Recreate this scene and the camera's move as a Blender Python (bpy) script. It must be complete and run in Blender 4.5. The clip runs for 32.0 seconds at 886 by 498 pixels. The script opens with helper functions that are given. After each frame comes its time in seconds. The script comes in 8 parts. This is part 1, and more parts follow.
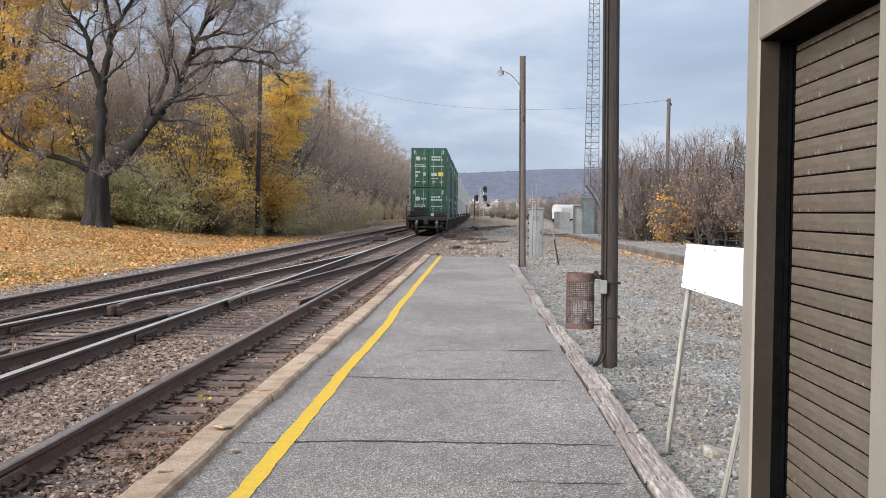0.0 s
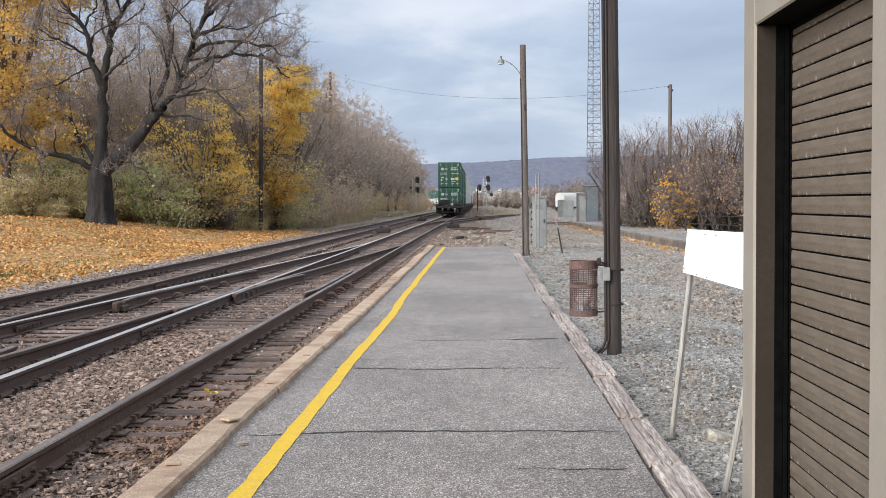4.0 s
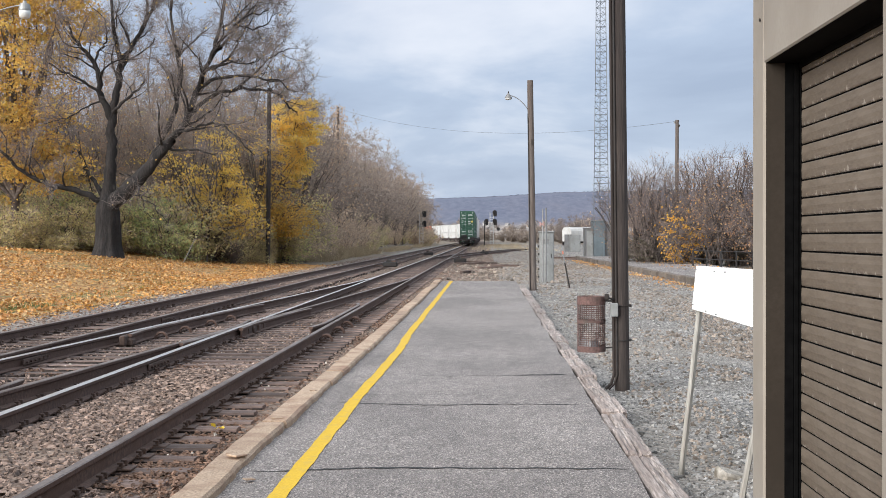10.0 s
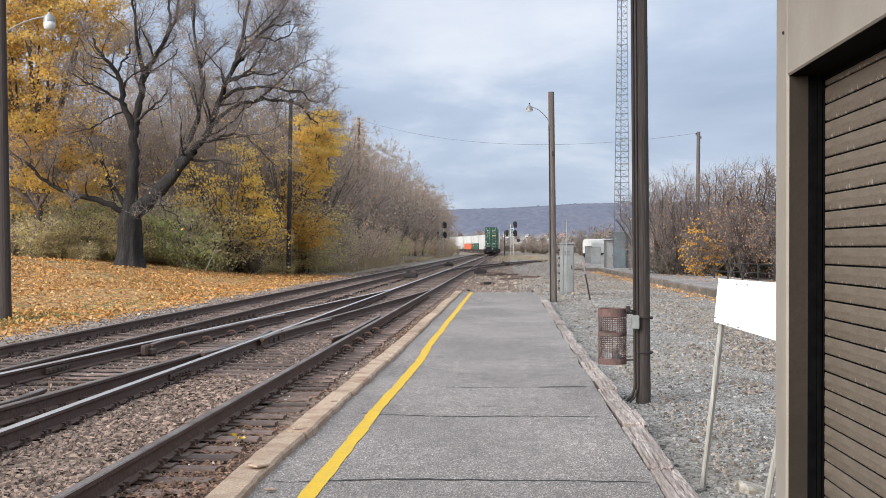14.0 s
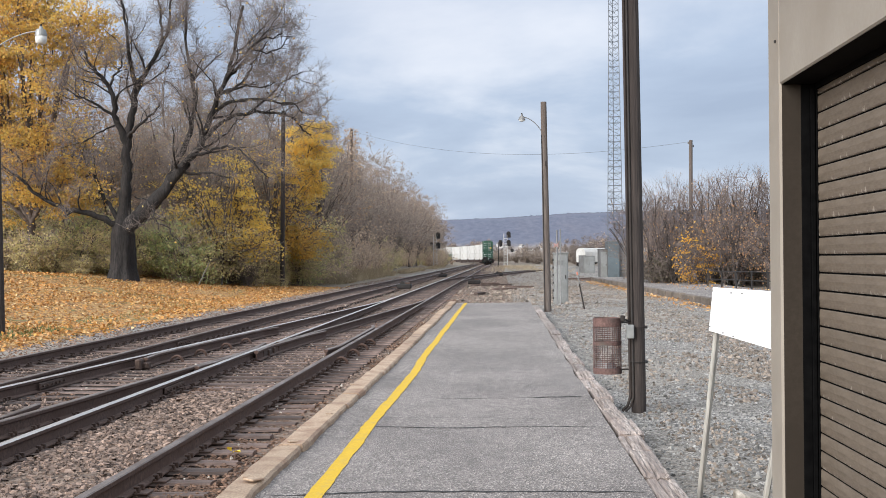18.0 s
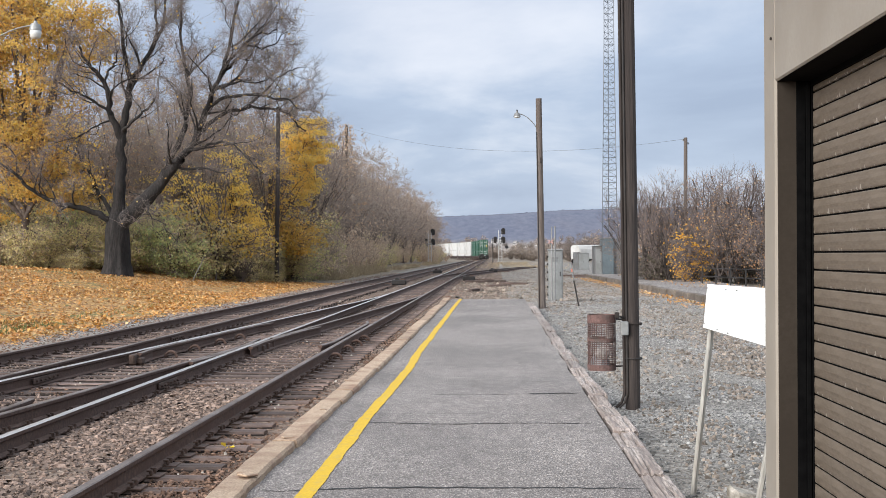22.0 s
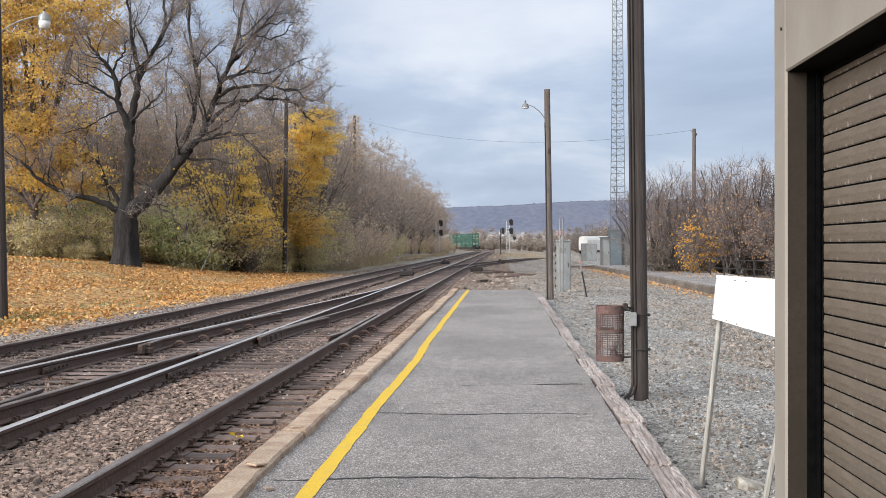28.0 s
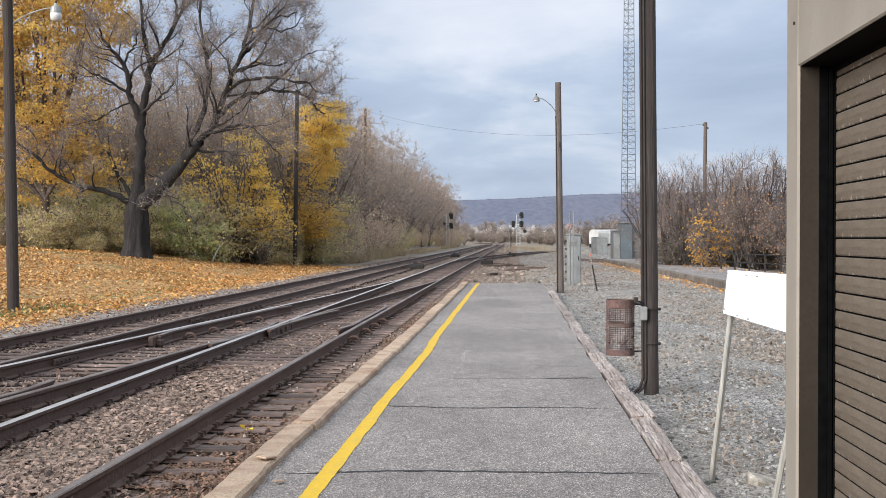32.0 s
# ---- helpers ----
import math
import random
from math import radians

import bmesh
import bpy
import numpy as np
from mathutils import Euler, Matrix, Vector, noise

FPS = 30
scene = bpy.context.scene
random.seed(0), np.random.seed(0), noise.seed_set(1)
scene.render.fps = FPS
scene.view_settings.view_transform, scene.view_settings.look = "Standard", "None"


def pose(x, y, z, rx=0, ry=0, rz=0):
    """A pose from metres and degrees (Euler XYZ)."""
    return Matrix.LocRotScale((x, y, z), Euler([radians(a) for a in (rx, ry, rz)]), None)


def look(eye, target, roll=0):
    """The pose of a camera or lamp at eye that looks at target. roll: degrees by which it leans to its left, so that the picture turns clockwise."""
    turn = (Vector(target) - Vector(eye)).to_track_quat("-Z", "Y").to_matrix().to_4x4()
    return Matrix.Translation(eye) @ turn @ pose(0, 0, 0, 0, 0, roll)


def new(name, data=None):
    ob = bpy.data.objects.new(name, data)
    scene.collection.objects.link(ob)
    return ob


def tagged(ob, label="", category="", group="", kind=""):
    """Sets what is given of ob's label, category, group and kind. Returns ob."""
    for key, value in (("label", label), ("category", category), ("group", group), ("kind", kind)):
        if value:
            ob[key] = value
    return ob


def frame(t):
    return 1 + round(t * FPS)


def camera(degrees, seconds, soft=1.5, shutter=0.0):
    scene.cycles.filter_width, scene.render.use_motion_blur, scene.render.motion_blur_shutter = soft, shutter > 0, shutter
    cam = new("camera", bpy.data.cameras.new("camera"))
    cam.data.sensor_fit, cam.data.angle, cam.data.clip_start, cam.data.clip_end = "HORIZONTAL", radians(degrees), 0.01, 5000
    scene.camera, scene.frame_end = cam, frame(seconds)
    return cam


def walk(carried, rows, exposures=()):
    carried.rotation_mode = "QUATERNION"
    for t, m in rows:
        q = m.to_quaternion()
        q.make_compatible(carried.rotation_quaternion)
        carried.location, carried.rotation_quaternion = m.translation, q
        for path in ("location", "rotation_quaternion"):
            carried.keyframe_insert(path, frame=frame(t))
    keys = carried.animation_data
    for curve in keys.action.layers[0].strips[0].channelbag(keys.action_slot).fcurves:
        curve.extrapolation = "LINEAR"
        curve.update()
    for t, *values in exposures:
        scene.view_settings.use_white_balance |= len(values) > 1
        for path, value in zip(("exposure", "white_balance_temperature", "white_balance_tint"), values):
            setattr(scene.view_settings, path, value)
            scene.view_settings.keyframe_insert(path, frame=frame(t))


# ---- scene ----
# World: metres, y along the main tracks, x to their right, z = 0 the platform's surface.
cam = camera(40.6, 32.0, soft=0.6)
PATH = [
    (0, (0.02, 0.017, 1.501), (-0.035, 2.015, 1.44), 0.8),
    (0.5, (0.042, -0.006, 1.497), (-0.025, 1.992, 1.434), -0.1),
    (1, (0.035, -0.014, 1.499), (-0.034, 1.983, 1.43), -0.5),
    (1.5, (0.03, -0.005, 1.5), (-0.042, 1.993, 1.435), -0.0),
    (2, (0.039, -0.016, 1.502), (-0.024, 1.982, 1.437), 0.1),
    (2.5, (0.04, -0.007, 1.497), (-0.002, 1.991, 1.43), 0.2),
    (3, (0.038, -0.02, 1.498), (-0.019, 1.978, 1.419), -0.2),
    (3.5, (0.041, -0.021, 1.5), (-0.022, 1.977, 1.421), -0.2),
    (4, (0.036, -0.019, 1.5), (-0.026, 1.979, 1.423), -0.3),
    (4.5, (0.036, -0.023, 1.503), (-0.032, 1.975, 1.444), -0.3),
    (6.5, (0.032, -0.013, 1.507), (-0.047, 1.985, 1.457), -0.4),
    (7, (0.032, -0.003, 1.511), (-0.045, 1.995, 1.467), -0.4),
    (7.5, (0.032, -0.007, 1.511), (-0.043, 1.991, 1.478), -0.3),
    (8, (0.03, -0.013, 1.51), (-0.044, 1.985, 1.484), -0.3),
    (8.5, (0.028, -0.011, 1.51), (-0.047, 1.987, 1.486), -0.3),
    (9, (0.029, -0.007, 1.509), (-0.045, 1.991, 1.484), -0.1),
    (9.5, (0.026, -0.021, 1.511), (-0.045, 1.977, 1.487), -0.1),
    (10, (0.025, -0.009, 1.51), (-0.048, 1.99, 1.49), -0.1),
    (10.5, (0.021, -0.012, 1.513), (-0.065, 1.986, 1.496), -0.0),
    (11, (0.023, -0.003, 1.512), (-0.068, 1.994, 1.498), -0.3),
    (11.5, (0.024, -0.01, 1.513), (-0.072, 1.988, 1.502), -0.3),
    (12, (0.023, -0.016, 1.516), (-0.072, 1.982, 1.507), -0.1),
    (12.5, (0.02, -0.016, 1.513), (-0.067, 1.982, 1.507), -0.1),
    (13, (0.015, -0.018, 1.515), (-0.08, 1.98, 1.511), 0.1),
    (13.5, (0.015, -0.022, 1.513), (-0.093, 1.975, 1.511), 0.2),
    (15.5, (0.017, -0.004, 1.519), (-0.079, 1.994, 1.518), -0.2),
    (16, (0.016, -0.008, 1.518), (-0.082, 1.99, 1.522), -0.2),
    (16.5, (0.015, -0.013, 1.517), (-0.085, 1.985, 1.525), -0.3),
    (17, (0.01, -0.012, 1.518), (-0.088, 1.986, 1.527), -0.3),
    (17.5, (0.011, -0.019, 1.518), (-0.087, 1.979, 1.531), -0.2),
    (18, (0.012, -0.012, 1.519), (-0.084, 1.986, 1.535), -0.4),
    (18.5, (0.012, -0.015, 1.52), (-0.08, 1.983, 1.538), -0.2),
    (19, (0.01, -0.013, 1.516), (-0.08, 1.985, 1.533), -0.1),
    (19.5, (0.012, -0.008, 1.516), (-0.078, 1.99, 1.531), -0.0),
    (20, (0.015, -0.003, 1.516), (-0.076, 1.995, 1.527), -0.2),
    (20.5, (0.009, -0.014, 1.516), (-0.079, 1.984, 1.525), -0.3),
    (21, (0.01, -0.011, 1.521), (-0.078, 1.988, 1.529), -0.2),
    (21.5, (0.007, -0.01, 1.517), (-0.079, 1.989, 1.528), -0.1),
    (22, (0.01, -0.007, 1.516), (-0.077, 1.991, 1.526), -0.2),
    (22.5, (0.012, -0.012, 1.515), (-0.076, 1.986, 1.523), -0.3),
    (23, (0.011, -0.009, 1.516), (-0.074, 1.989, 1.519), -0.4),
    (23.5, (0.013, -0.003, 1.518), (-0.072, 1.995, 1.52), -0.5),
    (24, (0.009, -0.008, 1.515), (-0.075, 1.991, 1.517), -0.3),
    (24.5, (0.012, -0.003, 1.515), (-0.074, 1.995, 1.514), -0.4),
    (25, (0.012, 0.001, 1.513), (-0.072, 1.999, 1.507), -0.7),
    (25.5, (0.011, -0.002, 1.516), (-0.068, 1.996, 1.506), 0.4),
    (27.5, (0.003, -0.004, 1.521), (-0.101, 1.993, 1.525), -0.4),
    (28, (0.002, -0.012, 1.512), (-0.098, 1.986, 1.507), -0.1),
    (28.5, (0.002, -0.014, 1.515), (-0.094, 1.984, 1.503), 0.1),
    (29, (-0.004, -0.008, 1.519), (-0.101, 1.99, 1.505), 0.3),
    (29.5, (0.002, 0.014, 1.519), (-0.107, 2.011, 1.508), -0.1),
    (30, (0.0, -0.002, 1.52), (-0.112, 1.995, 1.51), -0.0),
    (30.5, (0.0, 0.001, 1.522), (-0.114, 1.998, 1.512), -0.1),
    (31, (0.002, 0.005, 1.518), (-0.114, 2.002, 1.507), -0.2),
    (31.5, (-0.005, -0.017, 1.517), (-0.121, 1.98, 1.503), 0.0),
    (32, (0.0, -0.004, 1.518), (-0.117, 1.993, 1.501), 0.1),
]
walk(cam, [(t, look(eye, target, roll)) for t, eye, target, roll in PATH], [(0, 0.0), (32, 0.0)])

# ---- sky and light ----
SUN_ELEV, SUN_AZIM = 21.0, 221.0      # degrees; the sun stands behind thin cloud
world = bpy.data.worlds.new("overcast_sky")
scene.world = world
world.use_nodes = True


def sky_nodes():
    nt = world.node_tree
    n, l = nt.nodes, nt.links
    n.clear()
    out = n.new("ShaderNodeOutputWorld")
    bg = n.new("ShaderNodeBackground")
    sky = n.new("ShaderNodeTexSky")
    sky.sky_type, sky.sun_disc = "NISHITA", False
    sky.sun_elevation, sky.sun_rotation = radians(SUN_ELEV), radians(SUN_AZIM)
    sky.air_density, sky.dust_density = 1.0, 2.0
    tc = n.new("ShaderNodeTexCoord")
    # the cloud sheet: direction flattened on a plane overhead
    sep = n.new("ShaderNodeSeparateXYZ")
    l.new(tc.outputs["Generated"], sep.inputs[0])
    add = n.new("ShaderNodeMath"); add.operation = "ADD"; add.inputs[1].default_value = 0.16
    mx = n.new("ShaderNodeMath"); mx.operation = "MAXIMUM"; mx.inputs[1].default_value = 0.02
    l.new(sep.outputs["Z"], mx.inputs[0]); l.new(mx.outputs[0], add.inputs[0])
    comb = n.new("ShaderNodeCombineXYZ")
    for k in ("X", "Y"):
        d = n.new("ShaderNodeMath"); d.operation = "DIVIDE"
        l.new(sep.outputs[k], d.inputs[0]); l.new(add.outputs[0], d.inputs[1]); l.new(d.outputs[0], comb.inputs[k])
    mp = n.new("ShaderNodeMapping")
    mp.inputs["Location"].default_value = (1.32, 0.35, 0.0)
    mp.inputs["Scale"].default_value = (1.0, 0.85, 1.0)
    l.new(comb.outputs[0], mp.inputs[0])
    big = n.new("ShaderNodeTexNoise"); big.inputs["Scale"].default_value = 1.1; big.inputs["Detail"].default_value = 6; big.inputs["Roughness"].default_value = 0.55
    big.inputs["Distortion"].default_value = 0.3
    l.new(mp.outputs[0], big.inputs["Vector"])
    ramp = n.new("ShaderNodeValToRGB")
    e = ramp.color_ramp.elements
    e[0].position, e[0].color = 0.30, (4.05, 4.92, 6.65, 1)
    e[1].position, e[1].color = 0.70, (8.0, 8.6, 9.8, 1)
    m = e.new(0.5); m.color = (5.1, 6.08, 7.85, 1)
    l.new(big.outputs["Fac"], ramp.inputs[0])
    # an overcast sky is some three times as bright overhead as at the horizon
    zen = n.new("ShaderNodeMapRange"); zen.interpolation_type = "SMOOTHSTEP"
    zen.inputs["From Min"].default_value, zen.inputs["From Max"].default_value = 0.22, 0.85
    zen.inputs["To Min"].default_value, zen.inputs["To Max"].default_value = 1.0, 2.6
    l.new(sep.outputs["Z"], zen.inputs["Value"])
    warm = n.new("ShaderNodeMix"); warm.data_type = "RGBA"; warm.blend_type = "MULTIPLY"; warm.inputs["Factor"].default_value = 1.0
    tone = n.new("ShaderNodeCombineColor")
    for k, w in (("Red", 1.09), ("Green", 1.0), ("Blue", 0.86)):
        q = n.new("ShaderNodeMapRange"); q.inputs["From Min"].default_value, q.inputs["From Max"].default_value = 1.0, 3.2
        q.inputs["To Min"].default_value, q.inputs["To Max"].default_value = 1.0, 3.2 * w
        l.new(zen.outputs[0], q.inputs["Value"]); l.new(q.outputs[0], tone.inputs[k])
    # a thin, bright place in the cloud sheet
    off = n.new("ShaderNodeMapping"); off.vector_type = "POINT"
    off.inputs["Location"].default_value = (0.42, -3.15, 0.0)
    off.inputs["Scale"].default_value = (1.9, 1.3, 1.0)
    l.new(comb.outputs[0], off.inputs[0])
    far = n.new("ShaderNodeVectorMath"); far.operation = "LENGTH"
    l.new(off.outputs[0], far.inputs[0])
    wob = n.new("ShaderNodeMath"); wob.operation = "MULTIPLY_ADD"; wob.inputs[1].default_value = 2.4; wob.inputs[2].default_value = -1.2
    l.new(big.outputs["Fac"], wob.inputs[0])
    edge = n.new("ShaderNodeMath"); edge.operation = "SUBTRACT"
    l.new(far.outputs["Value"], edge.inputs[0]); l.new(wob.outputs[0], edge.inputs[1])
    thin = n.new("ShaderNodeMapRange"); thin.interpolation_type = "SMOOTHSTEP"
    thin.inputs["From Min"].default_value, thin.inputs["From Max"].default_value = 0.1, 1.25
    thin.inputs["To Min"].default_value, thin.inputs["To Max"].default_value = 0.54, 0.0
    l.new(edge.outputs[0], thin.inputs["Value"])
    lit = n.new("ShaderNodeMix"); lit.data_type = "RGBA"; lit.inputs["B"].default_value = (9.1, 9.35, 10.25, 1)
    l.new(thin.outputs[0], lit.inputs["Factor"]); l.new(ramp.outputs[0], lit.inputs["A"])
    l.new(lit.outputs["Result"], warm.inputs["A"]); l.new(tone.outputs[0], warm.inputs["B"])
    mix = n.new("ShaderNodeMix"); mix.data_type = "RGBA"; mix.inputs["Factor"].default_value = 0.86
    l.new(sky.outputs[0], mix.inputs["A"]); l.new(warm.outputs["Result"], mix.inputs["B"])
    l.new(mix.outputs["Result"], bg.inputs["Color"])
    bg.inputs["Strength"].default_value = 0.105
    l.new(bg.outputs[0], out.inputs[0])


sky_nodes()
sun_data = bpy.data.lights.new("sun", "SUN")
sun_data.energy, sun_data.angle, sun_data.color = 5.6, radians(45), (1.0, 0.96, 0.915)
sun = new("sun", sun_data)
sun.matrix_world = look((0, 0, 60), (60 * math.sin(radians(SUN_AZIM + 180)), 60 * math.cos(radians(SUN_AZIM + 180)), 60 - 60 * math.tan(radians(SUN_ELEV))))

# ---- materials ----
def _tex(nt, kind, vec, scale, detail=4.0, rough=0.55):
    t = nt.nodes.new("ShaderNodeTexNoise" if kind == "noise" else "ShaderNodeTexVoronoi")
    t.inputs["Scale"].default_value = scale
    if kind == "noise":
        t.inputs["Detail"].default_value, t.inputs["Roughness"].default_value = detail, rough
    nt.links.new(vec, t.inputs["Vector"])
    return t


def _ramp(nt, fac, stops):
    r = nt.nodes.new("ShaderNodeValToRGB")
    e = r.color_ramp.elements
    while len(e) < len(stops):
        e.new(0.5)
    for i, (p, c) in enumerate(stops):
        e[i].position = p
        e[i].color = (*c, 1) if len(c) == 3 else c
    nt.links.new(fac, r.inputs[0])
    return r.outputs[0]


def _mix(nt, fac, a, b, mode="MIX"):
    m = nt.nodes.new("ShaderNodeMix")
    m.data_type, m.blend_type = "RGBA", mode
    for sock, v in ((m.inputs["Factor"], fac), (m.inputs["A"], a), (m.inputs["B"], b)):
        if isinstance(v, (int, float)):
            sock.default_value = v
        elif isinstance(v, tuple):
            sock.default_value = (*v, 1) if len(v) == 3 else v
        else:
            nt.links.new(v, sock)
    return m.outputs["Result"]


def _math(nt, op, a, b=0.0):
    m = nt.nodes.new("ShaderNodeMath")
    m.operation = op
    for sock, v in ((m.inputs[0], a), (m.inputs[1], b)):
        if isinstance(v, (int, float)):
            sock.default_value = v
        else:
            nt.links.new(v, sock)
    return m.outputs[0]


def blank(name):
    m = bpy.data.materials.new(name)
    m.use_nodes = True
    nt = m.node_tree
    bsdf = nt.nodes["Principled BSDF"]
    tc = nt.nodes.new("ShaderNodeTexCoord")
    return m, nt, bsdf, tc


def surface(name, dark, light, stain=None, fine=30.0, coarse=1.5, rough=0.8, metal=0.0, bump=0.3, depth=0.01, stretch=(1, 1, 1),
            stain_at=0.55, vary=0.0, island=0.0):
    """A surface with grain between two colours at a fine scale, stains at a coarse one, and relief."""
    m, nt, bsdf, tc = blank(name)
    mp = nt.nodes.new("ShaderNodeMapping")
    mp.inputs["Scale"].default_value = stretch
    nt.links.new(tc.outputs["Object"], mp.inputs[0])
    f = _tex(nt, "noise", mp.outputs[0], fine, 5.0, 0.6)
    c = _tex(nt, "noise", mp.outputs[0], coarse, 4.0, 0.6)
    col = _ramp(nt, f.outputs["Fac"], [(0.32, dark), (0.68, light)])
    if stain:
        fac = _ramp(nt, c.outputs["Fac"], [(stain_at - 0.12, (0, 0, 0)), (stain_at + 0.12, (1, 1, 1))])
        col = _mix(nt, fac, col, stain)
    if vary or island:
        if island:
            g = nt.nodes.new("ShaderNodeNewGeometry"); rnd = g.outputs["Random Per Island"]; amt = island
        else:
            g = nt.nodes.new("ShaderNodeObjectInfo"); rnd = g.outputs["Random"]; amt = vary
        k = nt.nodes.new("ShaderNodeMapRange")
        k.inputs["To Min"].default_value, k.inputs["To Max"].default_value = 1 - amt, 1 + amt
        nt.links.new(rnd, k.inputs["Value"])
        hsv = nt.nodes.new("ShaderNodeHueSaturation")
        nt.links.new(k.outputs[0], hsv.inputs["Value"]); nt.links.new(col, hsv.inputs["Color"])
        col = hsv.outputs[0]
    nt.links.new(col, bsdf.inputs["Base Color"])
    rr = nt.nodes.new("ShaderNodeMapRange")
    rr.inputs["To Min"].default_value, rr.inputs["To Max"].default_value = max(0.05, rough - 0.12), min(1.0, rough + 0.12)
    nt.links.new(c.outputs["Fac"], rr.inputs["Value"]); nt.links.new(rr.outputs[0], bsdf.inputs["Roughness"])
    bsdf.inputs["Metallic"].default_value = metal
    if bump:
        b = nt.nodes.new("ShaderNodeBump")
        b.inputs["Strength"].default_value, b.inputs["Distance"].default_value = bump, depth
        nt.links.new(f.outputs["Fac"], b.inputs["Height"]); nt.links.new(b.outputs[0], bsdf.inputs["Normal"])
    return m


def leaf_material(name, colours, trans=0.25):
    m, nt, bsdf, tc = blank(name)
    g = nt.nodes.new("ShaderNodeNewGeometry")
    n = len(colours)
    col = _ramp(nt, g.outputs["Random Per Island"], [((i + 0.5) / n, c) for i, c in enumerate(colours)])
    big = _tex(nt, "noise", tc.outputs["Object"], 0.35, 3.0)
    hsv = nt.nodes.new("ShaderNodeHueSaturation")
    k = nt.nodes.new("ShaderNodeMapRange")
    k.inputs["From Min"].default_value, k.inputs["From Max"].default_value = 0.3, 0.7
    k.inputs["To Min"].default_value, k.inputs["To Max"].default_value = 0.80, 1.30
    nt.links.new(big.outputs["Fac"], k.inputs["Value"]); nt.links.new(k.outputs[0], hsv.inputs["Value"]); nt.links.new(col, hsv.inputs["Color"])
    nt.links.new(hsv.outputs[0], bsdf.inputs["Base Color"])
    bsdf.inputs["Roughness"].default_value = 0.65
    tr = nt.nodes.new("ShaderNodeBsdfTranslucent")
    nt.links.new(hsv.outputs[0], tr.inputs["Color"])
    mx = nt.nodes.new("ShaderNodeMixShader")
    mx.inputs[0].default_value = trans
    nt.links.new(bsdf.outputs[0], mx.inputs[1]); nt.links.new(tr.outputs[0], mx.inputs[2])
    nt.links.new(mx.outputs[0], nt.nodes["Material Output"].inputs["Surface"])
    return m


M = {}
M["concrete_tan"] = surface("concrete_tan", (0.23, 0.160, 0.108), (0.50, 0.378, 0.268), (0.24, 0.150, 0.10), 70, 3.5, 0.9, bump=0.5, vary=0.15)
M["timber_grey"] = surface("timber_grey", (0.10, 0.080, 0.069), (0.47, 0.405, 0.365), (0.20, 0.158, 0.138), 12, 1.3, 0.9, bump=0.45, stretch=(7, 0.5, 7), vary=0.25)
M["yellow_paint"] = surface("yellow_paint", (0.46, 0.285, 0.011), (0.61, 0.392, 0.020), (0.42, 0.30, 0.07), 60, 9, 0.9, bump=0.4, depth=0.003, stain_at=0.64)
M["crack"] = surface("crack", (0.012, 0.012, 0.012), (0.03, 0.03, 0.03), None, 60, 3, 0.95, bump=0)
M["rail_side"] = surface("rail_side", (0.044, 0.025, 0.019), (0.118, 0.072, 0.055), (0.074, 0.042, 0.031), 30, 2.0, 0.85, metal=0.0, bump=0.3)
M["rail_top"] = surface("rail_top", (0.66, 0.62, 0.585), (0.80, 0.77, 0.74), (0.46, 0.41, 0.375), 40, 1.2, 0.36, metal=0.9, bump=0.05, stretch=(8, 0.4, 1))
M["rail_dull"] = surface("rail_dull", (0.14, 0.108, 0.09), (0.27, 0.225, 0.20), (0.10, 0.07, 0.055), 40, 1.2, 0.5, metal=0.6, bump=0.1)
M["iron_rust"] = surface("iron_rust", (0.040, 0.025, 0.020), (0.12, 0.076, 0.058), (0.06, 0.037, 0.027), 35, 3, 0.85, metal=0.0, bump=0.4, vary=0.2)
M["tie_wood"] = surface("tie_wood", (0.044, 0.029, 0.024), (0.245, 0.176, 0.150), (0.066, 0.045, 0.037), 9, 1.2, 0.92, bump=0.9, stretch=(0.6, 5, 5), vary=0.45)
M["ballast_stone"] = surface("ballast_stone", (0.072, 0.049, 0.039), (0.30, 0.216, 0.170), None, 12, 1.0, 0.92, bump=0.4, island=0.58)
M["gravel_stone"] = surface("gravel_stone", (0.105, 0.102, 0.097), (0.33, 0.322, 0.305), None, 14, 1.0, 0.92, bump=0.4, island=0.55)
M["pole_wood"] = surface("pole_wood", (0.013, 0.010, 0.009), (0.056, 0.043, 0.038), (0.026, 0.0195, 0.0175), 16, 1.6, 0.9, bump=0.7, stretch=(7, 7, 0.22))
M["pole_grey"] = surface("pole_grey", (0.058, 0.047, 0.041), (0.155, 0.130, 0.115), (0.078, 0.058, 0.048), 12, 1.2, 0.9, bump=0.7, stretch=(7, 7, 0.25))
M["galv"] = surface("galv", (0.225, 0.233, 0.23), (0.30, 0.31, 0.305), (0.21, 0.213, 0.205), 18, 1.2, 0.5, metal=0.35, bump=0.1)
M["steel_grey"] = surface("steel_grey", (0.165, 0.172, 0.175), (0.245, 0.25, 0.255), (0.15, 0.143, 0.136), 18, 1.2, 0.55, metal=0.4, bump=0.1)
M["dark_iron"] = surface("dark_iron", (0.012, 0.012, 0.013), (0.035, 0.034, 0.034), (0.03, 0.022, 0.018), 14, 1.5, 0.7, metal=0.3, bump=0.2)
M["white_paint"] = surface("white_paint", (0.86, 0.865, 0.87), (0.91, 0.915, 0.92), (0.80, 0.80, 0.79), 20, 1.4, 0.55, bump=0.05, stain_at=0.68)
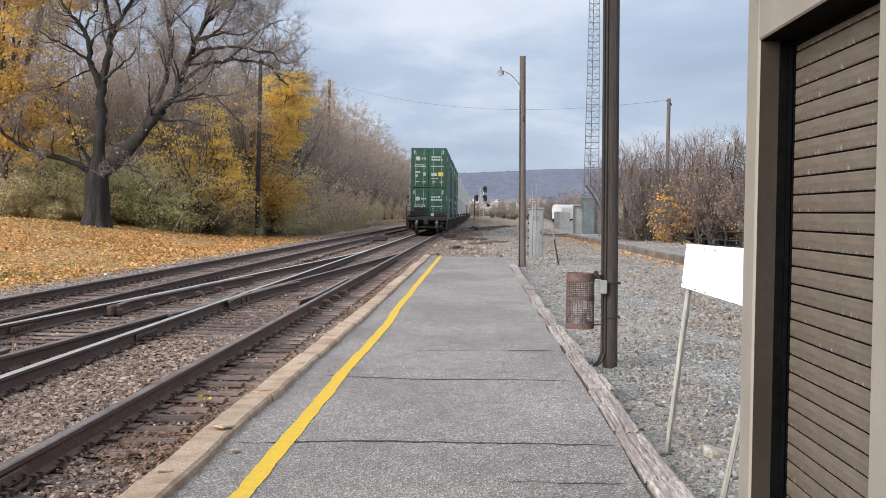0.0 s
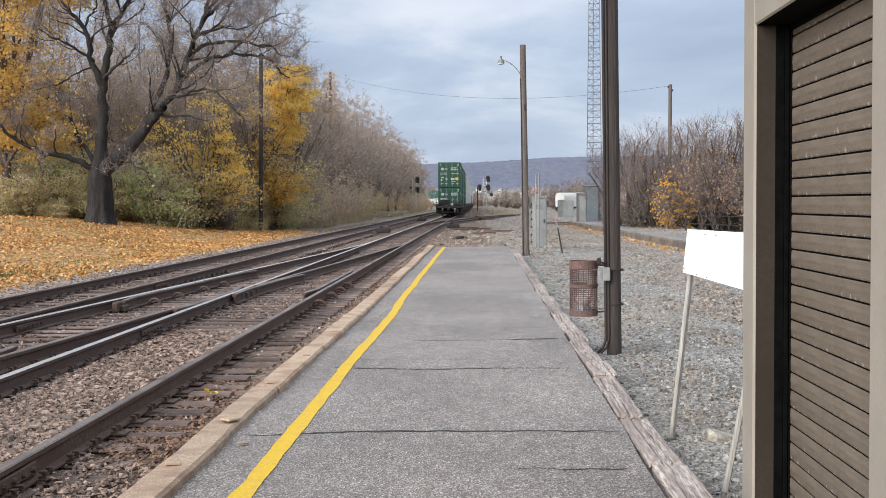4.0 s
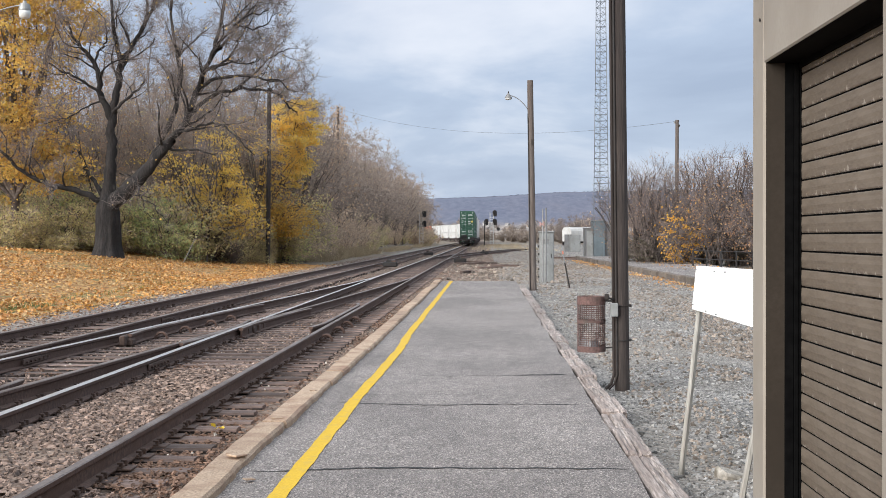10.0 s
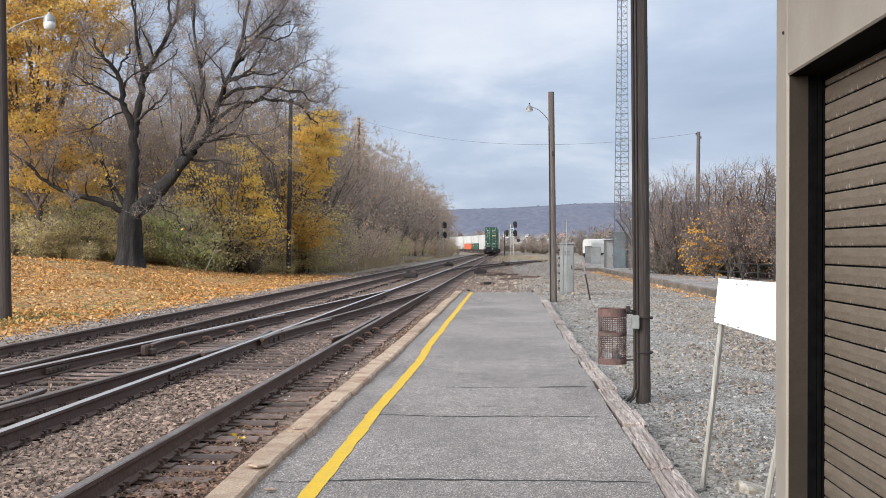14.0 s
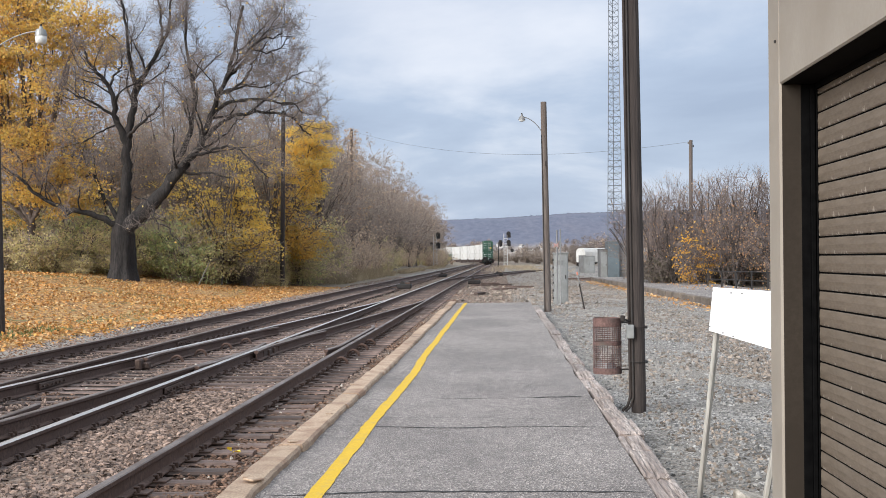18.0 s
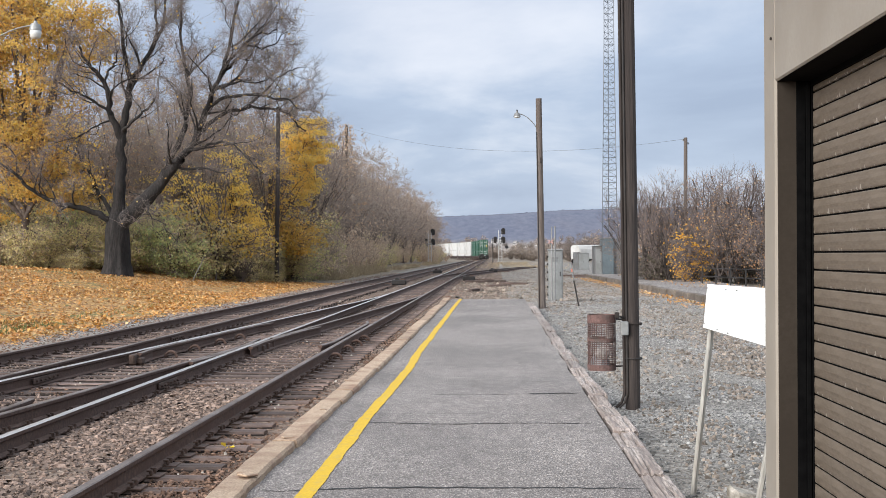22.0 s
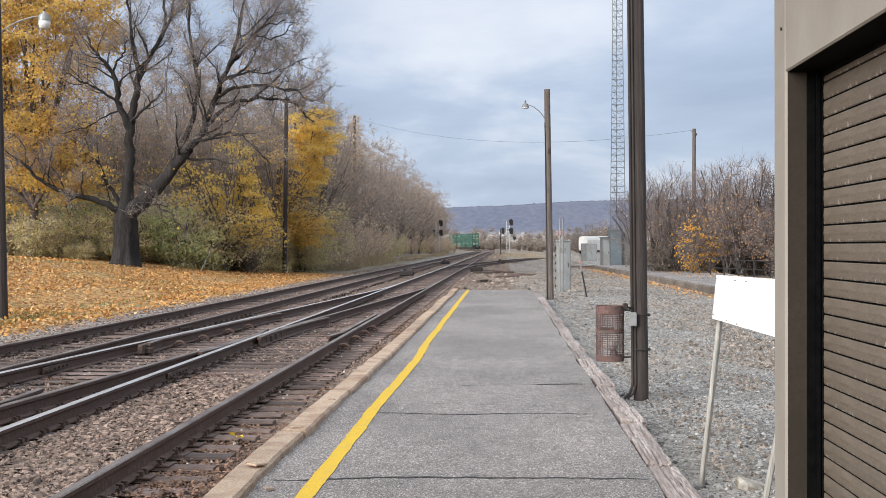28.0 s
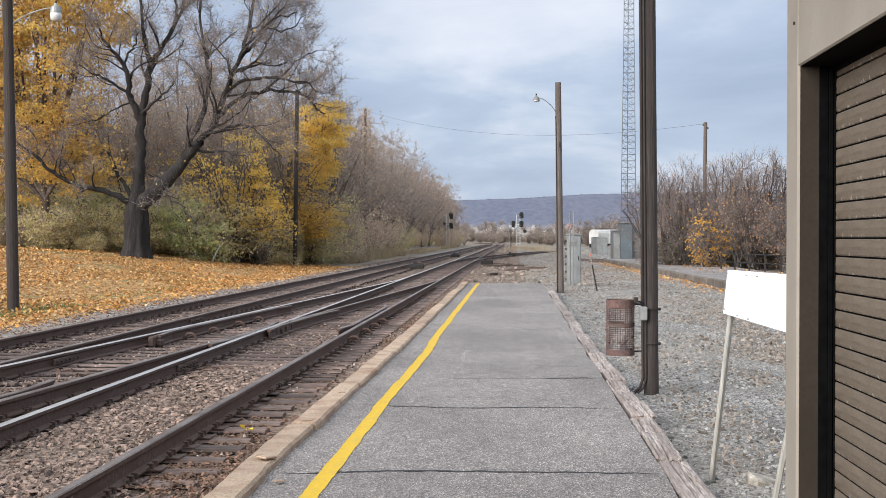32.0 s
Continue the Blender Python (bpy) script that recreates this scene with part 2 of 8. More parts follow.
M["taupe"] = surface("taupe", (0.250, 0.222, 0.187), (0.276, 0.247, 0.208), (0.226, 0.198, 0.164), 45, 1.1, 0.6, bump=0.06, depth=0.003)


def worn_slats():
    """Brown shutter paint, scuffed pale along each slat's lower edge."""
    m = surface("slat", (0.088, 0.068, 0.050), (0.138, 0.110, 0.082), (0.155, 0.126, 0.097), 38, 3.2, 0.6, bump=0.12, depth=0.003, stretch=(1, 0.6, 2.6), stain_at=0.66, vary=0.06)
    nt = m.node_tree
    bsdf = nt.nodes["Principled BSDF"]
    tc = nt.nodes.new("ShaderNodeTexCoord")
    sep = nt.nodes.new("ShaderNodeSeparateXYZ")
    nt.links.new(tc.outputs["Object"], sep.inputs[0])
    info = nt.nodes.new("ShaderNodeObjectInfo")
    comb = nt.nodes.new("ShaderNodeCombineXYZ")
    nt.links.new(sep.outputs["Y"], comb.inputs["X"])
    nt.links.new(_math(nt, "MULTIPLY", info.outputs["Random"], 40.0), comb.inputs["Y"])
    streak = _tex(nt, "noise", comb.outputs[0], 26.0, 4.0, 0.7)
    reach = _math(nt, "MULTIPLY", _ramp(nt, streak.outputs["Fac"], [(0.54, (0, 0, 0)), (0.80, (1, 1, 1))]), 0.045)
    mask = _math(nt, "LESS_THAN", sep.outputs["Z"], reach)
    old = bsdf.inputs["Base Color"].links[0].from_socket
    nt.links.new(_mix(nt, _math(nt, "MULTIPLY", mask, 0.5), old, (0.46, 0.42, 0.375)), bsdf.inputs["Base Color"])
    return m


M["slat"] = worn_slats()
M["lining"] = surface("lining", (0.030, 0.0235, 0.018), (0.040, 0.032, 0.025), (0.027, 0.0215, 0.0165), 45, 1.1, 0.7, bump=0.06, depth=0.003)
M["reveal_dark"] = surface("reveal_dark", (0.004, 0.0034, 0.0034), (0.007, 0.006, 0.006), (0.005, 0.0042, 0.004), 45, 1.1, 0.8, bump=0.06, depth=0.003)
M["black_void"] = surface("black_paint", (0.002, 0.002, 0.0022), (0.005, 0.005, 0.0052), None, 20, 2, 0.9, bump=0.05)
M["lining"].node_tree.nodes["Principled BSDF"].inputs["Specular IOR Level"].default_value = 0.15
M["reveal_dark"].node_tree.nodes["Principled BSDF"].inputs["Specular IOR Level"].default_value = 0.04
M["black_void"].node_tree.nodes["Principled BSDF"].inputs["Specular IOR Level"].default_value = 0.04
M["bin_rust"] = surface("bin_rust", (0.07, 0.038, 0.034), (0.17, 0.098, 0.086), (0.09, 0.068, 0.06), 40, 6, 0.8, metal=0.2, bump=0.3)
M["liner_grey"] = surface("liner_grey", (0.26, 0.235, 0.22), (0.44, 0.41, 0.39), (0.22, 0.19, 0.175), 25, 6, 0.6, bump=0.3)
M["bark"] = surface("bark", (0.003, 0.0026, 0.0026), (0.036, 0.030, 0.0285), (0.010, 0.0083, 0.008), 4.5, 0.9, 0.95, bump=1.0, depth=0.07, stretch=(2.6, 2.6, 0.55))
M["twig_dark"] = surface("twig_dark", (0.10, 0.08, 0.072), (0.20, 0.162, 0.145), None, 3, 0.5, 0.95, bump=0)
M["bark_thicket"] = surface("bark_thicket", (0.045, 0.035, 0.031), (0.135, 0.107, 0.094), None, 6, 0.8, 0.95, bump=0.6, depth=0.02)
M["leaf_russet"] = leaf_material("leaf_russet", [(0.36, 0.20, 0.11), (0.48, 0.28, 0.15), (0.26, 0.155, 0.095), (0.55, 0.38, 0.19)], 0.5)
M["bark_stem"] = surface("bark_stem", (0.022, 0.018, 0.016), (0.075, 0.06, 0.054), None, 6, 0.8, 0.95, bump=0.6, depth=0.02)
M["post_grey"] = surface("post_grey", (0.22, 0.215, 0.195), (0.42, 0.41, 0.375), (0.26, 0.24, 0.21), 12, 2.0, 0.85, bump=0.4, stretch=(5, 5, 0.5))
M["tower_steel"] = surface("tower_steel", (0.10, 0.112, 0.13), (0.165, 0.182, 0.205), None, 4, 0.6, 0.6, metal=0.3, bump=0)
M["kerb_dark"] = surface("kerb_dark", (0.085, 0.069, 0.056), (0.21, 0.172, 0.138), (0.09, 0.07, 0.055), 22, 1.5, 0.92, bump=0.5, vary=0.3)
M["twig_thicket"] = surface("twig_thicket", (0.062, 0.048, 0.044), (0.23, 0.184, 0.166), None, 3, 0.5, 0.95, bump=0)
M["twig_wood"] = surface("twig_wood", (0.140, 0.111, 0.092), (0.40, 0.326, 0.272), None, 3, 0.5, 0.95, bump=0)
M["leaf_wood"] = leaf_material("leaf_wood", [(0.34, 0.235, 0.185), (0.50, 0.37, 0.28), (0.24, 0.17, 0.14), (0.62, 0.49, 0.34), (0.42, 0.27, 0.18)], 0.5)
M["twig_scrub"] = surface("twig_scrub", (0.13, 0.106, 0.092), (0.20, 0.163, 0.142), None, 3, 0.5, 0.95, bump=0)
# sides of the ties, coloured dark to stand for shade in the gaps
M["tie_side_shade"] = surface("tie_side_shade", (0.010, 0.008, 0.007), (0.048, 0.035, 0.028), (0.02, 0.015, 0.013), 12, 1.2, 0.95, bump=0.6)
M["leaf_scrub"] = leaf_material("leaf_scrub", [(0.20, 0.162, 0.135), (0.24, 0.195, 0.16), (0.175, 0.145, 0.125), (0.26, 0.205, 0.155)], 0.3)
M["mark_paint"] = surface("mark_paint", (0.38, 0.42, 0.40), (0.55, 0.58, 0.56), (0.3, 0.36, 0.33), 20, 3, 0.6, bump=0)
M["leaf_yellow"] = leaf_material("leaf_yellow", [(0.78, 0.54, 0.12), (0.70, 0.51, 0.16), (0.82, 0.59, 0.13), (0.56, 0.46, 0.17), (0.74, 0.48, 0.11)], 0.6)
M["leaf_amber"] = leaf_material("leaf_amber", [(0.86, 0.47, 0.06), (0.90, 0.56, 0.09), (0.72, 0.36, 0.06), (0.84, 0.52, 0.12)], 0.62)
M["twig_tree"] = surface("twig_tree", (0.092, 0.077, 0.071), (0.245, 0.205, 0.188), None, 3, 0.5, 0.95, bump=0)
M["leaf_dark"] = leaf_material("leaf_dark", [(0.10, 0.085, 0.06), (0.15, 0.125, 0.09), (0.07, 0.065, 0.045)], 0.3)
M["leaf_gold"] = leaf_material("leaf_gold", [(0.50, 0.30, 0.10), (0.68, 0.44, 0.10), (0.76, 0.54, 0.13), (0.56, 0.34, 0.10), (0.70, 0.52, 0.15), (0.43, 0.36, 0.15), (0.62, 0.40, 0.13)], 0.6)
M["leaf_olive"] = leaf_material("leaf_olive", [(0.50, 0.46, 0.21), (0.65, 0.57, 0.29), (0.38, 0.36, 0.17), (0.72, 0.60, 0.34), (0.60, 0.47, 0.28)], 0.55)
M["leaf_green"] = leaf_material("leaf_green", [(0.38, 0.44, 0.20), (0.52, 0.55, 0.26), (0.29, 0.36, 0.16), (0.64, 0.58, 0.28)], 0.55)
M["leaf_brown"] = leaf_material("leaf_brown", [(0.46, 0.35, 0.27), (0.61, 0.48, 0.36), (0.33, 0.255, 0.205), (0.70, 0.57, 0.42), (0.52, 0.37, 0.25)], 0.55)
M["leaf_litter"] = leaf_material("leaf_litter", [(0.42, 0.18, 0.04), (0.52, 0.25, 0.06), (0.30, 0.125, 0.03), (0.58, 0.35, 0.13), (0.18, 0.08, 0.032), (0.62, 0.43, 0.21), (0.50, 0.25, 0.045), (0.44, 0.23, 0.09)], 0.1)
M["dry_grass"] = leaf_material("dry_grass", [(0.38, 0.30, 0.19), (0.50, 0.41, 0.28), (0.31, 0.24, 0.15)], 0.3)
M["green_steel"] = surface("green_steel", (0.010, 0.062, 0.036), (0.015, 0.086, 0.049), (0.012, 0.05, 0.03), 10, 0.5, 0.55, bump=0.05)
M["white_steel"] = surface("white_steel", (0.47, 0.47, 0.455), (0.58, 0.58, 0.565), (0.38, 0.365, 0.34), 8, 0.4, 0.6, bump=0.05)
M["orange_steel"] = surface("orange_steel", (0.50, 0.10, 0.035), (0.62, 0.14, 0.05), (0.42, 0.09, 0.04), 8, 0.4, 0.6, bump=0.05)
M["car_brown"] = surface("car_brown", (0.030, 0.020, 0.018), (0.075, 0.045, 0.04), (0.02, 0.016, 0.015), 8, 0.6, 0.8, bump=0.2)
M["pale_red"] = surface("pale_red", (0.34, 0.18, 0.16), (0.44, 0.27, 0.25), None, 20, 2, 0.5, bump=0)
M["red_sign"] = surface("red_sign", (0.50, 0.16, 0.10), (0.58, 0.20, 0.13), None, 20, 2, 0.5, bump=0)
M["orange_box"] = surface("orange_box", (0.40, 0.13, 0.06), (0.5, 0.18, 0.09), None, 20, 2, 0.6, bump=0)
M["blue_shed"] = surface("blue_shed", (0.095, 0.125, 0.14), (0.14, 0.172, 0.19), (0.085, 0.105, 0.115), 10, 0.8, 0.6, bump=0.1)
M["lamp_glass"] = surface("lamp_glass", (0.50, 0.51, 0.50), (0.60, 0.61, 0.60), None, 20, 2, 0.25, bump=0)
M["yellow_tag"] = surface("yellow_tag", (0.6, 0.42, 0.05), (0.7, 0.5, 0.08), None, 20, 2, 0.6, bump=0)
M["roof_grey"] = surface("roof_grey", (0.15, 0.14, 0.14), (0.25, 0.24, 0.23), None, 3, 0.4, 0.8, bump=0)
M["far_wall"] = surface("far_wall", (0.38, 0.37, 0.36), (0.50, 0.485, 0.47), None, 1, 0.1, 0.8, bump=0, vary=0.25)


def asphalt():
    m, nt, bsdf, tc = blank("asphalt")
    worn = nt.nodes.new("ShaderNodeMapping")
    worn.inputs["Scale"].default_value = (1.0, 0.55, 1.0)
    nt.links.new(tc.outputs["Object"], worn.inputs[0])
    v = worn.outputs[0]
    grit = _tex(nt, "voronoi", v, 100)
    fine = _tex(nt, "noise", v, 95, 3)
    mid = _tex(nt, "noise", v, 7, 5)
    big = _tex(nt, "noise", v, 0.55, 4)
    col = _ramp(nt, fine.outputs["Fac"], [(0.3, (0.125, 0.109, 0.101)), (0.52, (0.212, 0.190, 0.177)), (0.74, (0.42, 0.386, 0.36))])
    bits = _ramp(nt, grit.outputs["Color"], [(0.2, (0.28, 0.28, 0.28)), (0.6, (0.95, 0.95, 0.94)), (0.9, (2.1, 2.07, 2.0))])
    col = _mix(nt, 0.56, col, bits, "MULTIPLY")
    s1 = _ramp(nt, mid.outputs["Fac"], [(0.35, (0.86, 0.86, 0.86)), (0.65, (1.08, 1.08, 1.08))])
    col = _mix(nt, 1.0, col, s1, "MULTIPLY")
    s2 = _ramp(nt, big.outputs["Fac"], [(0.36, (0.80, 0.79, 0.79)), (0.6, (1.12, 1.11, 1.1))])
    col = _mix(nt, 1.0, col, s2, "MULTIPLY")
    nt.links.new(col, bsdf.inputs["Base Color"])
    bsdf.inputs["Roughness"].default_value = 0.88
    b = nt.nodes.new("ShaderNodeBump")
    b.inputs["Strength"].default_value, b.inputs["Distance"].default_value = 0.7, 0.006
    nt.links.new(grit.outputs["Distance"], b.inputs["Height"]); nt.links.new(b.outputs[0], bsdf.inputs["Normal"])
    return m


M["asphalt"] = asphalt()


def ground_material():
    """Stone ballast, grey gravel, leaf-strewn grass and dry field, by the sheet's zone attribute, with broken edges."""
    m, nt, bsdf, tc = blank("ground_cover")
    v = tc.outputs["Object"]
    at = nt.nodes.new("ShaderNodeVertexColor")
    at.layer_name = "zone"
    sep = nt.nodes.new("ShaderNodeSeparateColor")
    nt.links.new(at.outputs["Color"], sep.inputs[0])
    stones = _tex(nt, "voronoi", v, 17)
    small = _tex(nt, "voronoi", v, 45)
    fine = _tex(nt, "noise", v, 25, 5, 0.65)
    mid = _tex(nt, "noise", v, 2.2, 5, 0.6)
    big = _tex(nt, "noise", v, 0.16, 5, 0.6)
    ballast = _ramp(nt, stones.outputs["Color"], [(0.1, (0.050, 0.034, 0.025)), (0.5, (0.150, 0.108, 0.081)), (0.9, (0.30, 0.226, 0.172))])
    rust = _ramp(nt, mid.outputs["Fac"], [(0.45, (0, 0, 0)), (0.62, (1, 1, 1))])
    ballast = _mix(nt, _math(nt, "MULTIPLY", rust, 0.55), ballast, (0.13, 0.088, 0.066))
    gravel = _ramp(nt, small.outputs["Color"], [(0.1, (0.045, 0.043, 0.041)), (0.5, (0.180, 0.175, 0.166)), (0.9, (0.44, 0.42, 0.395))])
    tan = _ramp(nt, big.outputs["Fac"], [(0.42, (0, 0, 0)), (0.6, (1, 1, 1))])
    gravel = _mix(nt, _math(nt, "MULTIPLY", tan, 0.5), gravel, (0.27, 0.235, 0.19))
    leaves = _ramp(nt, _tex(nt, "voronoi", v, 11).outputs["Color"], [(0.1, (0.075, 0.038, 0.018)), (0.38, (0.25, 0.118, 0.036)), (0.68, (0.43, 0.25, 0.08)), (0.95, (0.56, 0.40, 0.18))])
    grass = _ramp(nt, fine.outputs["Fac"], [(0.3, (0.06, 0.075, 0.02)), (0.7, (0.19, 0.17, 0.06))])
    patch = _ramp(nt, _tex(nt, "noise", v, 0.7, 6, 0.7).outputs["Fac"], [(0.32, (0.62, 0.60, 0.58)), (0.68, (1.22, 1.2, 1.18))])
    gravel = _mix(nt, 1.0, gravel, patch, "MULTIPLY")
    ballast = _mix(nt, 1.0, ballast, patch, "MULTIPLY")
    lm = _ramp(nt, _math(nt, "ADD", mid.outputs["Fac"], _math(nt, "MULTIPLY", _math(nt, "SUBTRACT", big.outputs["Fac"], 0.5), 0.8)), [(0.33, (0, 0, 0)), (0.47, (1, 1, 1))])
    lawn = _mix(nt, lm, grass, leaves)
    field = _ramp(nt, mid.outputs["Fac"], [(0.3, (0.115, 0.092, 0.066)), (0.7, (0.215, 0.175, 0.128))])
    wob = _math(nt, "MULTIPLY", _math(nt, "SUBTRACT", mid.outputs["Fac"], 0.5), 0.9)

    def edge(ch):
        return _ramp(nt, _math(nt, "ADD", ch, wob), [(0.42, (0, 0, 0)), (0.58, (1, 1, 1))])
    col = _mix(nt, edge(sep.outputs["Red"]), field, ballast)
    col = _mix(nt, edge(sep.outputs["Green"]), col, gravel)
    col = _mix(nt, edge(sep.outputs["Blue"]), col, lawn)
    nt.links.new(col, bsdf.inputs["Base Color"])
    bsdf.inputs["Roughness"].default_value = 0.95
    b = nt.nodes.new("ShaderNodeBump")
    b.inputs["Strength"].default_value, b.inputs["Distance"].default_value = 0.8, 0.03
    nt.links.new(stones.outputs["Distance"], b.inputs["Height"])
    b2 = nt.nodes.new("ShaderNodeBump")
    b2.inputs["Strength"].default_value, b2.inputs["Distance"].default_value = 0.6, 0.012
    nt.links.new(small.outputs["Distance"], b2.inputs["Height"]); nt.links.new(b.outputs[0], b2.inputs["Normal"])
    nt.links.new(b2.outputs[0], bsdf.inputs["Normal"])
    return m


M["ground"] = ground_material()


def hill_material():
    """Bare woods on the ridge, distance haze painted into their colour as blue; brown scrub and fields at its foot."""
    m, nt, bsdf, tc = blank("wooded_hill")
    v = tc.outputs["Object"]
    mp = nt.nodes.new("ShaderNodeMapping")
    mp.inputs["Scale"].default_value = (1.0, 0.15, 1.5)
    nt.links.new(v, mp.inputs[0])
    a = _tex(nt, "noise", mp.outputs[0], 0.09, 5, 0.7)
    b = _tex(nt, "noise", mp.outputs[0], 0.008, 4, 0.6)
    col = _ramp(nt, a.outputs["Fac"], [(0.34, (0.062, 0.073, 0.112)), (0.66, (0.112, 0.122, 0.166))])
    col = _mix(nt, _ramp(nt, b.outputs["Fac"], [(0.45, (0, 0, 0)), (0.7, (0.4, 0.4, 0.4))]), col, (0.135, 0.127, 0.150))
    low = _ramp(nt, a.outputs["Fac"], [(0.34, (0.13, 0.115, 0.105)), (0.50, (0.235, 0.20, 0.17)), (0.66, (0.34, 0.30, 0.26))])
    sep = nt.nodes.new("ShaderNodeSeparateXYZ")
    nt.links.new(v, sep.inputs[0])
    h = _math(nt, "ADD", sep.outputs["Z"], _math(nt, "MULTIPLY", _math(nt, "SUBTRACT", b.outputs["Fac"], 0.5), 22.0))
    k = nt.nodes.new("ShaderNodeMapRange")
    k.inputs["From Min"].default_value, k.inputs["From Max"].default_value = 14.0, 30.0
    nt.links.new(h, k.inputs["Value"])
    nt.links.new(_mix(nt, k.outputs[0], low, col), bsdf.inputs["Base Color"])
    bsdf.inputs["Roughness"].default_value = 1.0
    return m


M["hill"] = hill_material()


# ---- mesh building ----
class Geo:
    """Collects corners and faces of one mesh."""

    def __init__(self):
        self.v, self.f, self.k = [], [], []

    def add(self, verts, faces, k=0):
        o = len(self.v)
        self.v.extend(verts)
        self.f.extend([tuple(i + o for i in f) for f in faces])
        self.k.extend([k] * len(faces))
        return self

    def box(self, x0, x1, y0, y1, z0, z1, bevel=0.0, k=0, m=None):
        if bevel <= 0:
            vs = [(x, y, z) for z in (z0, z1) for y in (y0, y1) for x in (x0, x1)]
            fs = [(0, 2, 3, 1), (4, 5, 7, 6), (0, 1, 5, 4), (2, 6, 7, 3), (0, 4, 6, 2), (1, 3, 7, 5)]
        else:
            b = min(bevel, (x1 - x0) * 0.45, (y1 - y0) * 0.45, (z1 - z0) * 0.45)
            vs, idx = [], {}
            for sx in (0, 1):
                for sy in (0, 1):
                    for sz in (0, 1):
                        for a in range(3):
                            c = [(x0, x1)[sx], (y0, y1)[sy], (z0, z1)[sz]]
                            s = (sx, sy, sz)
                            for q in range(3):
                                if q != a:
                                    c[q] += b if s[q] == 0 else -b
                            idx[(sx, sy, sz, a)] = len(vs)
                            vs.append(tuple(c))
            fs = []
            for a in range(3):
                p, q = [i for i in range(3) if i != a]
                for s in (0, 1):
                    loop = []
                    for u, w in ((0, 0), (1, 0), (1, 1), (0, 1)):
                        key = [0, 0, 0]
                        key[a], key[p], key[q] = s, u, w
                        loop.append(idx[(*key, a)])
                    fs.append(tuple(loop))
                for u in (0, 1):
                    for w in (0, 1):
                        k0, k1 = [0, 0, 0], [0, 0, 0]
                        k0[a], k1[a] = 0, 1
                        k0[p] = k1[p] = u
                        k0[q] = k1[q] = w
                        fs.append((idx[(*k0, p)], idx[(*k1, p)], idx[(*k1, q)], idx[(*k0, q)]))
            for sx in (0, 1):
                for sy in (0, 1):
                    for sz in (0, 1):
                        fs.append(tuple(idx[(sx, sy, sz, a)] for a in range(3)))
        if m is not None:
            vs = [tuple(m @ Vector(c)) for c in vs]
        return self.add(vs, fs, k)

    def tube(self, pts, radii, n=8, k=0, caps=True):
        pts = [Vector(p) for p in pts]
        if isinstance(radii, (int, float)):
            radii = [radii] * len(pts)
        vs, fs = [], []
        side = None
        for i, p in enumerate(pts):
            d = (pts[min(i + 1, len(pts) - 1)] - pts[max(i - 1, 0)])
            d = d.normalized() if d.length > 1e-9 else Vector((0, 0, 1))
            if side is None:
                side = d.cross(Vector((0, 0, 1)) if abs(d.z) < 0.9 else Vector((1, 0, 0))).normalized()
            else:
                side = side - d * side.dot(d)
                side = side.normalized() if side.length > 1e-6 else d.orthogonal().normalized()
            up = d.cross(side)
            for j in range(n):
                a = 2 * math.pi * j / n
                q = p + (side * math.cos(a) + up * math.sin(a)) * radii[i]
                vs.append((q.x, q.y, q.z))
        for i in range(len(pts) - 1):
            for j in range(n):
                fs.append((i * n + j, i * n + (j + 1) % n, (i + 1) * n + (j + 1) % n, (i + 1) * n + j))
        if caps:
            fs.append(tuple(range(n - 1, -1, -1)))
            fs.append(tuple(range((len(pts) - 1) * n, len(pts) * n)))
        return self.add(vs, fs, k)

    def rod(self, a, b, r, n=8, k=0):
        return self.tube([a, b], r, n, k)

    def sweep(self, section, path, k=0, top=()):
        """A closed section (x, z) carried along a level path; the section's sides listed in top take the second material."""
        n, vs, fs, ks = len(section), [], [], []
        for i, p in enumerate(path):
            a, b = Vector(path[max(i - 1, 0)]), Vector(path[min(i + 1, len(path) - 1)])
            d = (b - a).normalized()
            r = Vector((d.y, -d.x, 0)).normalized()
            for x, z in section:
                q = Vector(p) + r * x
                vs.append((q.x, q.y, q.z + z))
        o = len(self.v)
        for i in range(len(path) - 1):
            for j in range(n):
                fs.append((o + i * n + j, o + i * n + (j + 1) % n, o + (i + 1) * n + (j + 1) % n, o + (i + 1) * n + j))
                ks.append(1 if j in top else k)
        fs.append(tuple(o + j for j in range(n - 1, -1, -1))); ks.append(k)
        fs.append(tuple(o + (len(path) - 1) * n + j for j in range(n))); ks.append(k)
        self.v.extend(vs); self.f.extend(fs); self.k.extend(ks)
        return self

    def mesh(self, name, mats, smooth=False, fix=True):
        me = bpy.data.meshes.new(name)
        me.from_pydata(self.v, [], self.f)
        for m in (mats if isinstance(mats, (list, tuple)) else [mats]):
            me.materials.append(m)
        if any(self.k):
            me.polygons.foreach_set("material_index", self.k)
        if smooth:
            me.polygons.foreach_set("use_smooth", [True] * len(me.polygons))
        if fix and len(self.f) < 60000:
            bm = bmesh.new()
            bm.from_mesh(me)
            bmesh.ops.recalc_face_normals(bm, faces=bm.faces)
            bm.to_mesh(me)
            bm.free()
        return me


def part(name, geo, material, parent, label="", smooth=False, kind=""):
    """One mesh object under a thing or a part (its corners are given in the parent's space)."""
    me = geo if isinstance(geo, bpy.types.Mesh) else geo.mesh(name, material, smooth)
    ob = new(name, me)
    ob.parent = parent
    return tagged(ob, label=label, kind=kind)


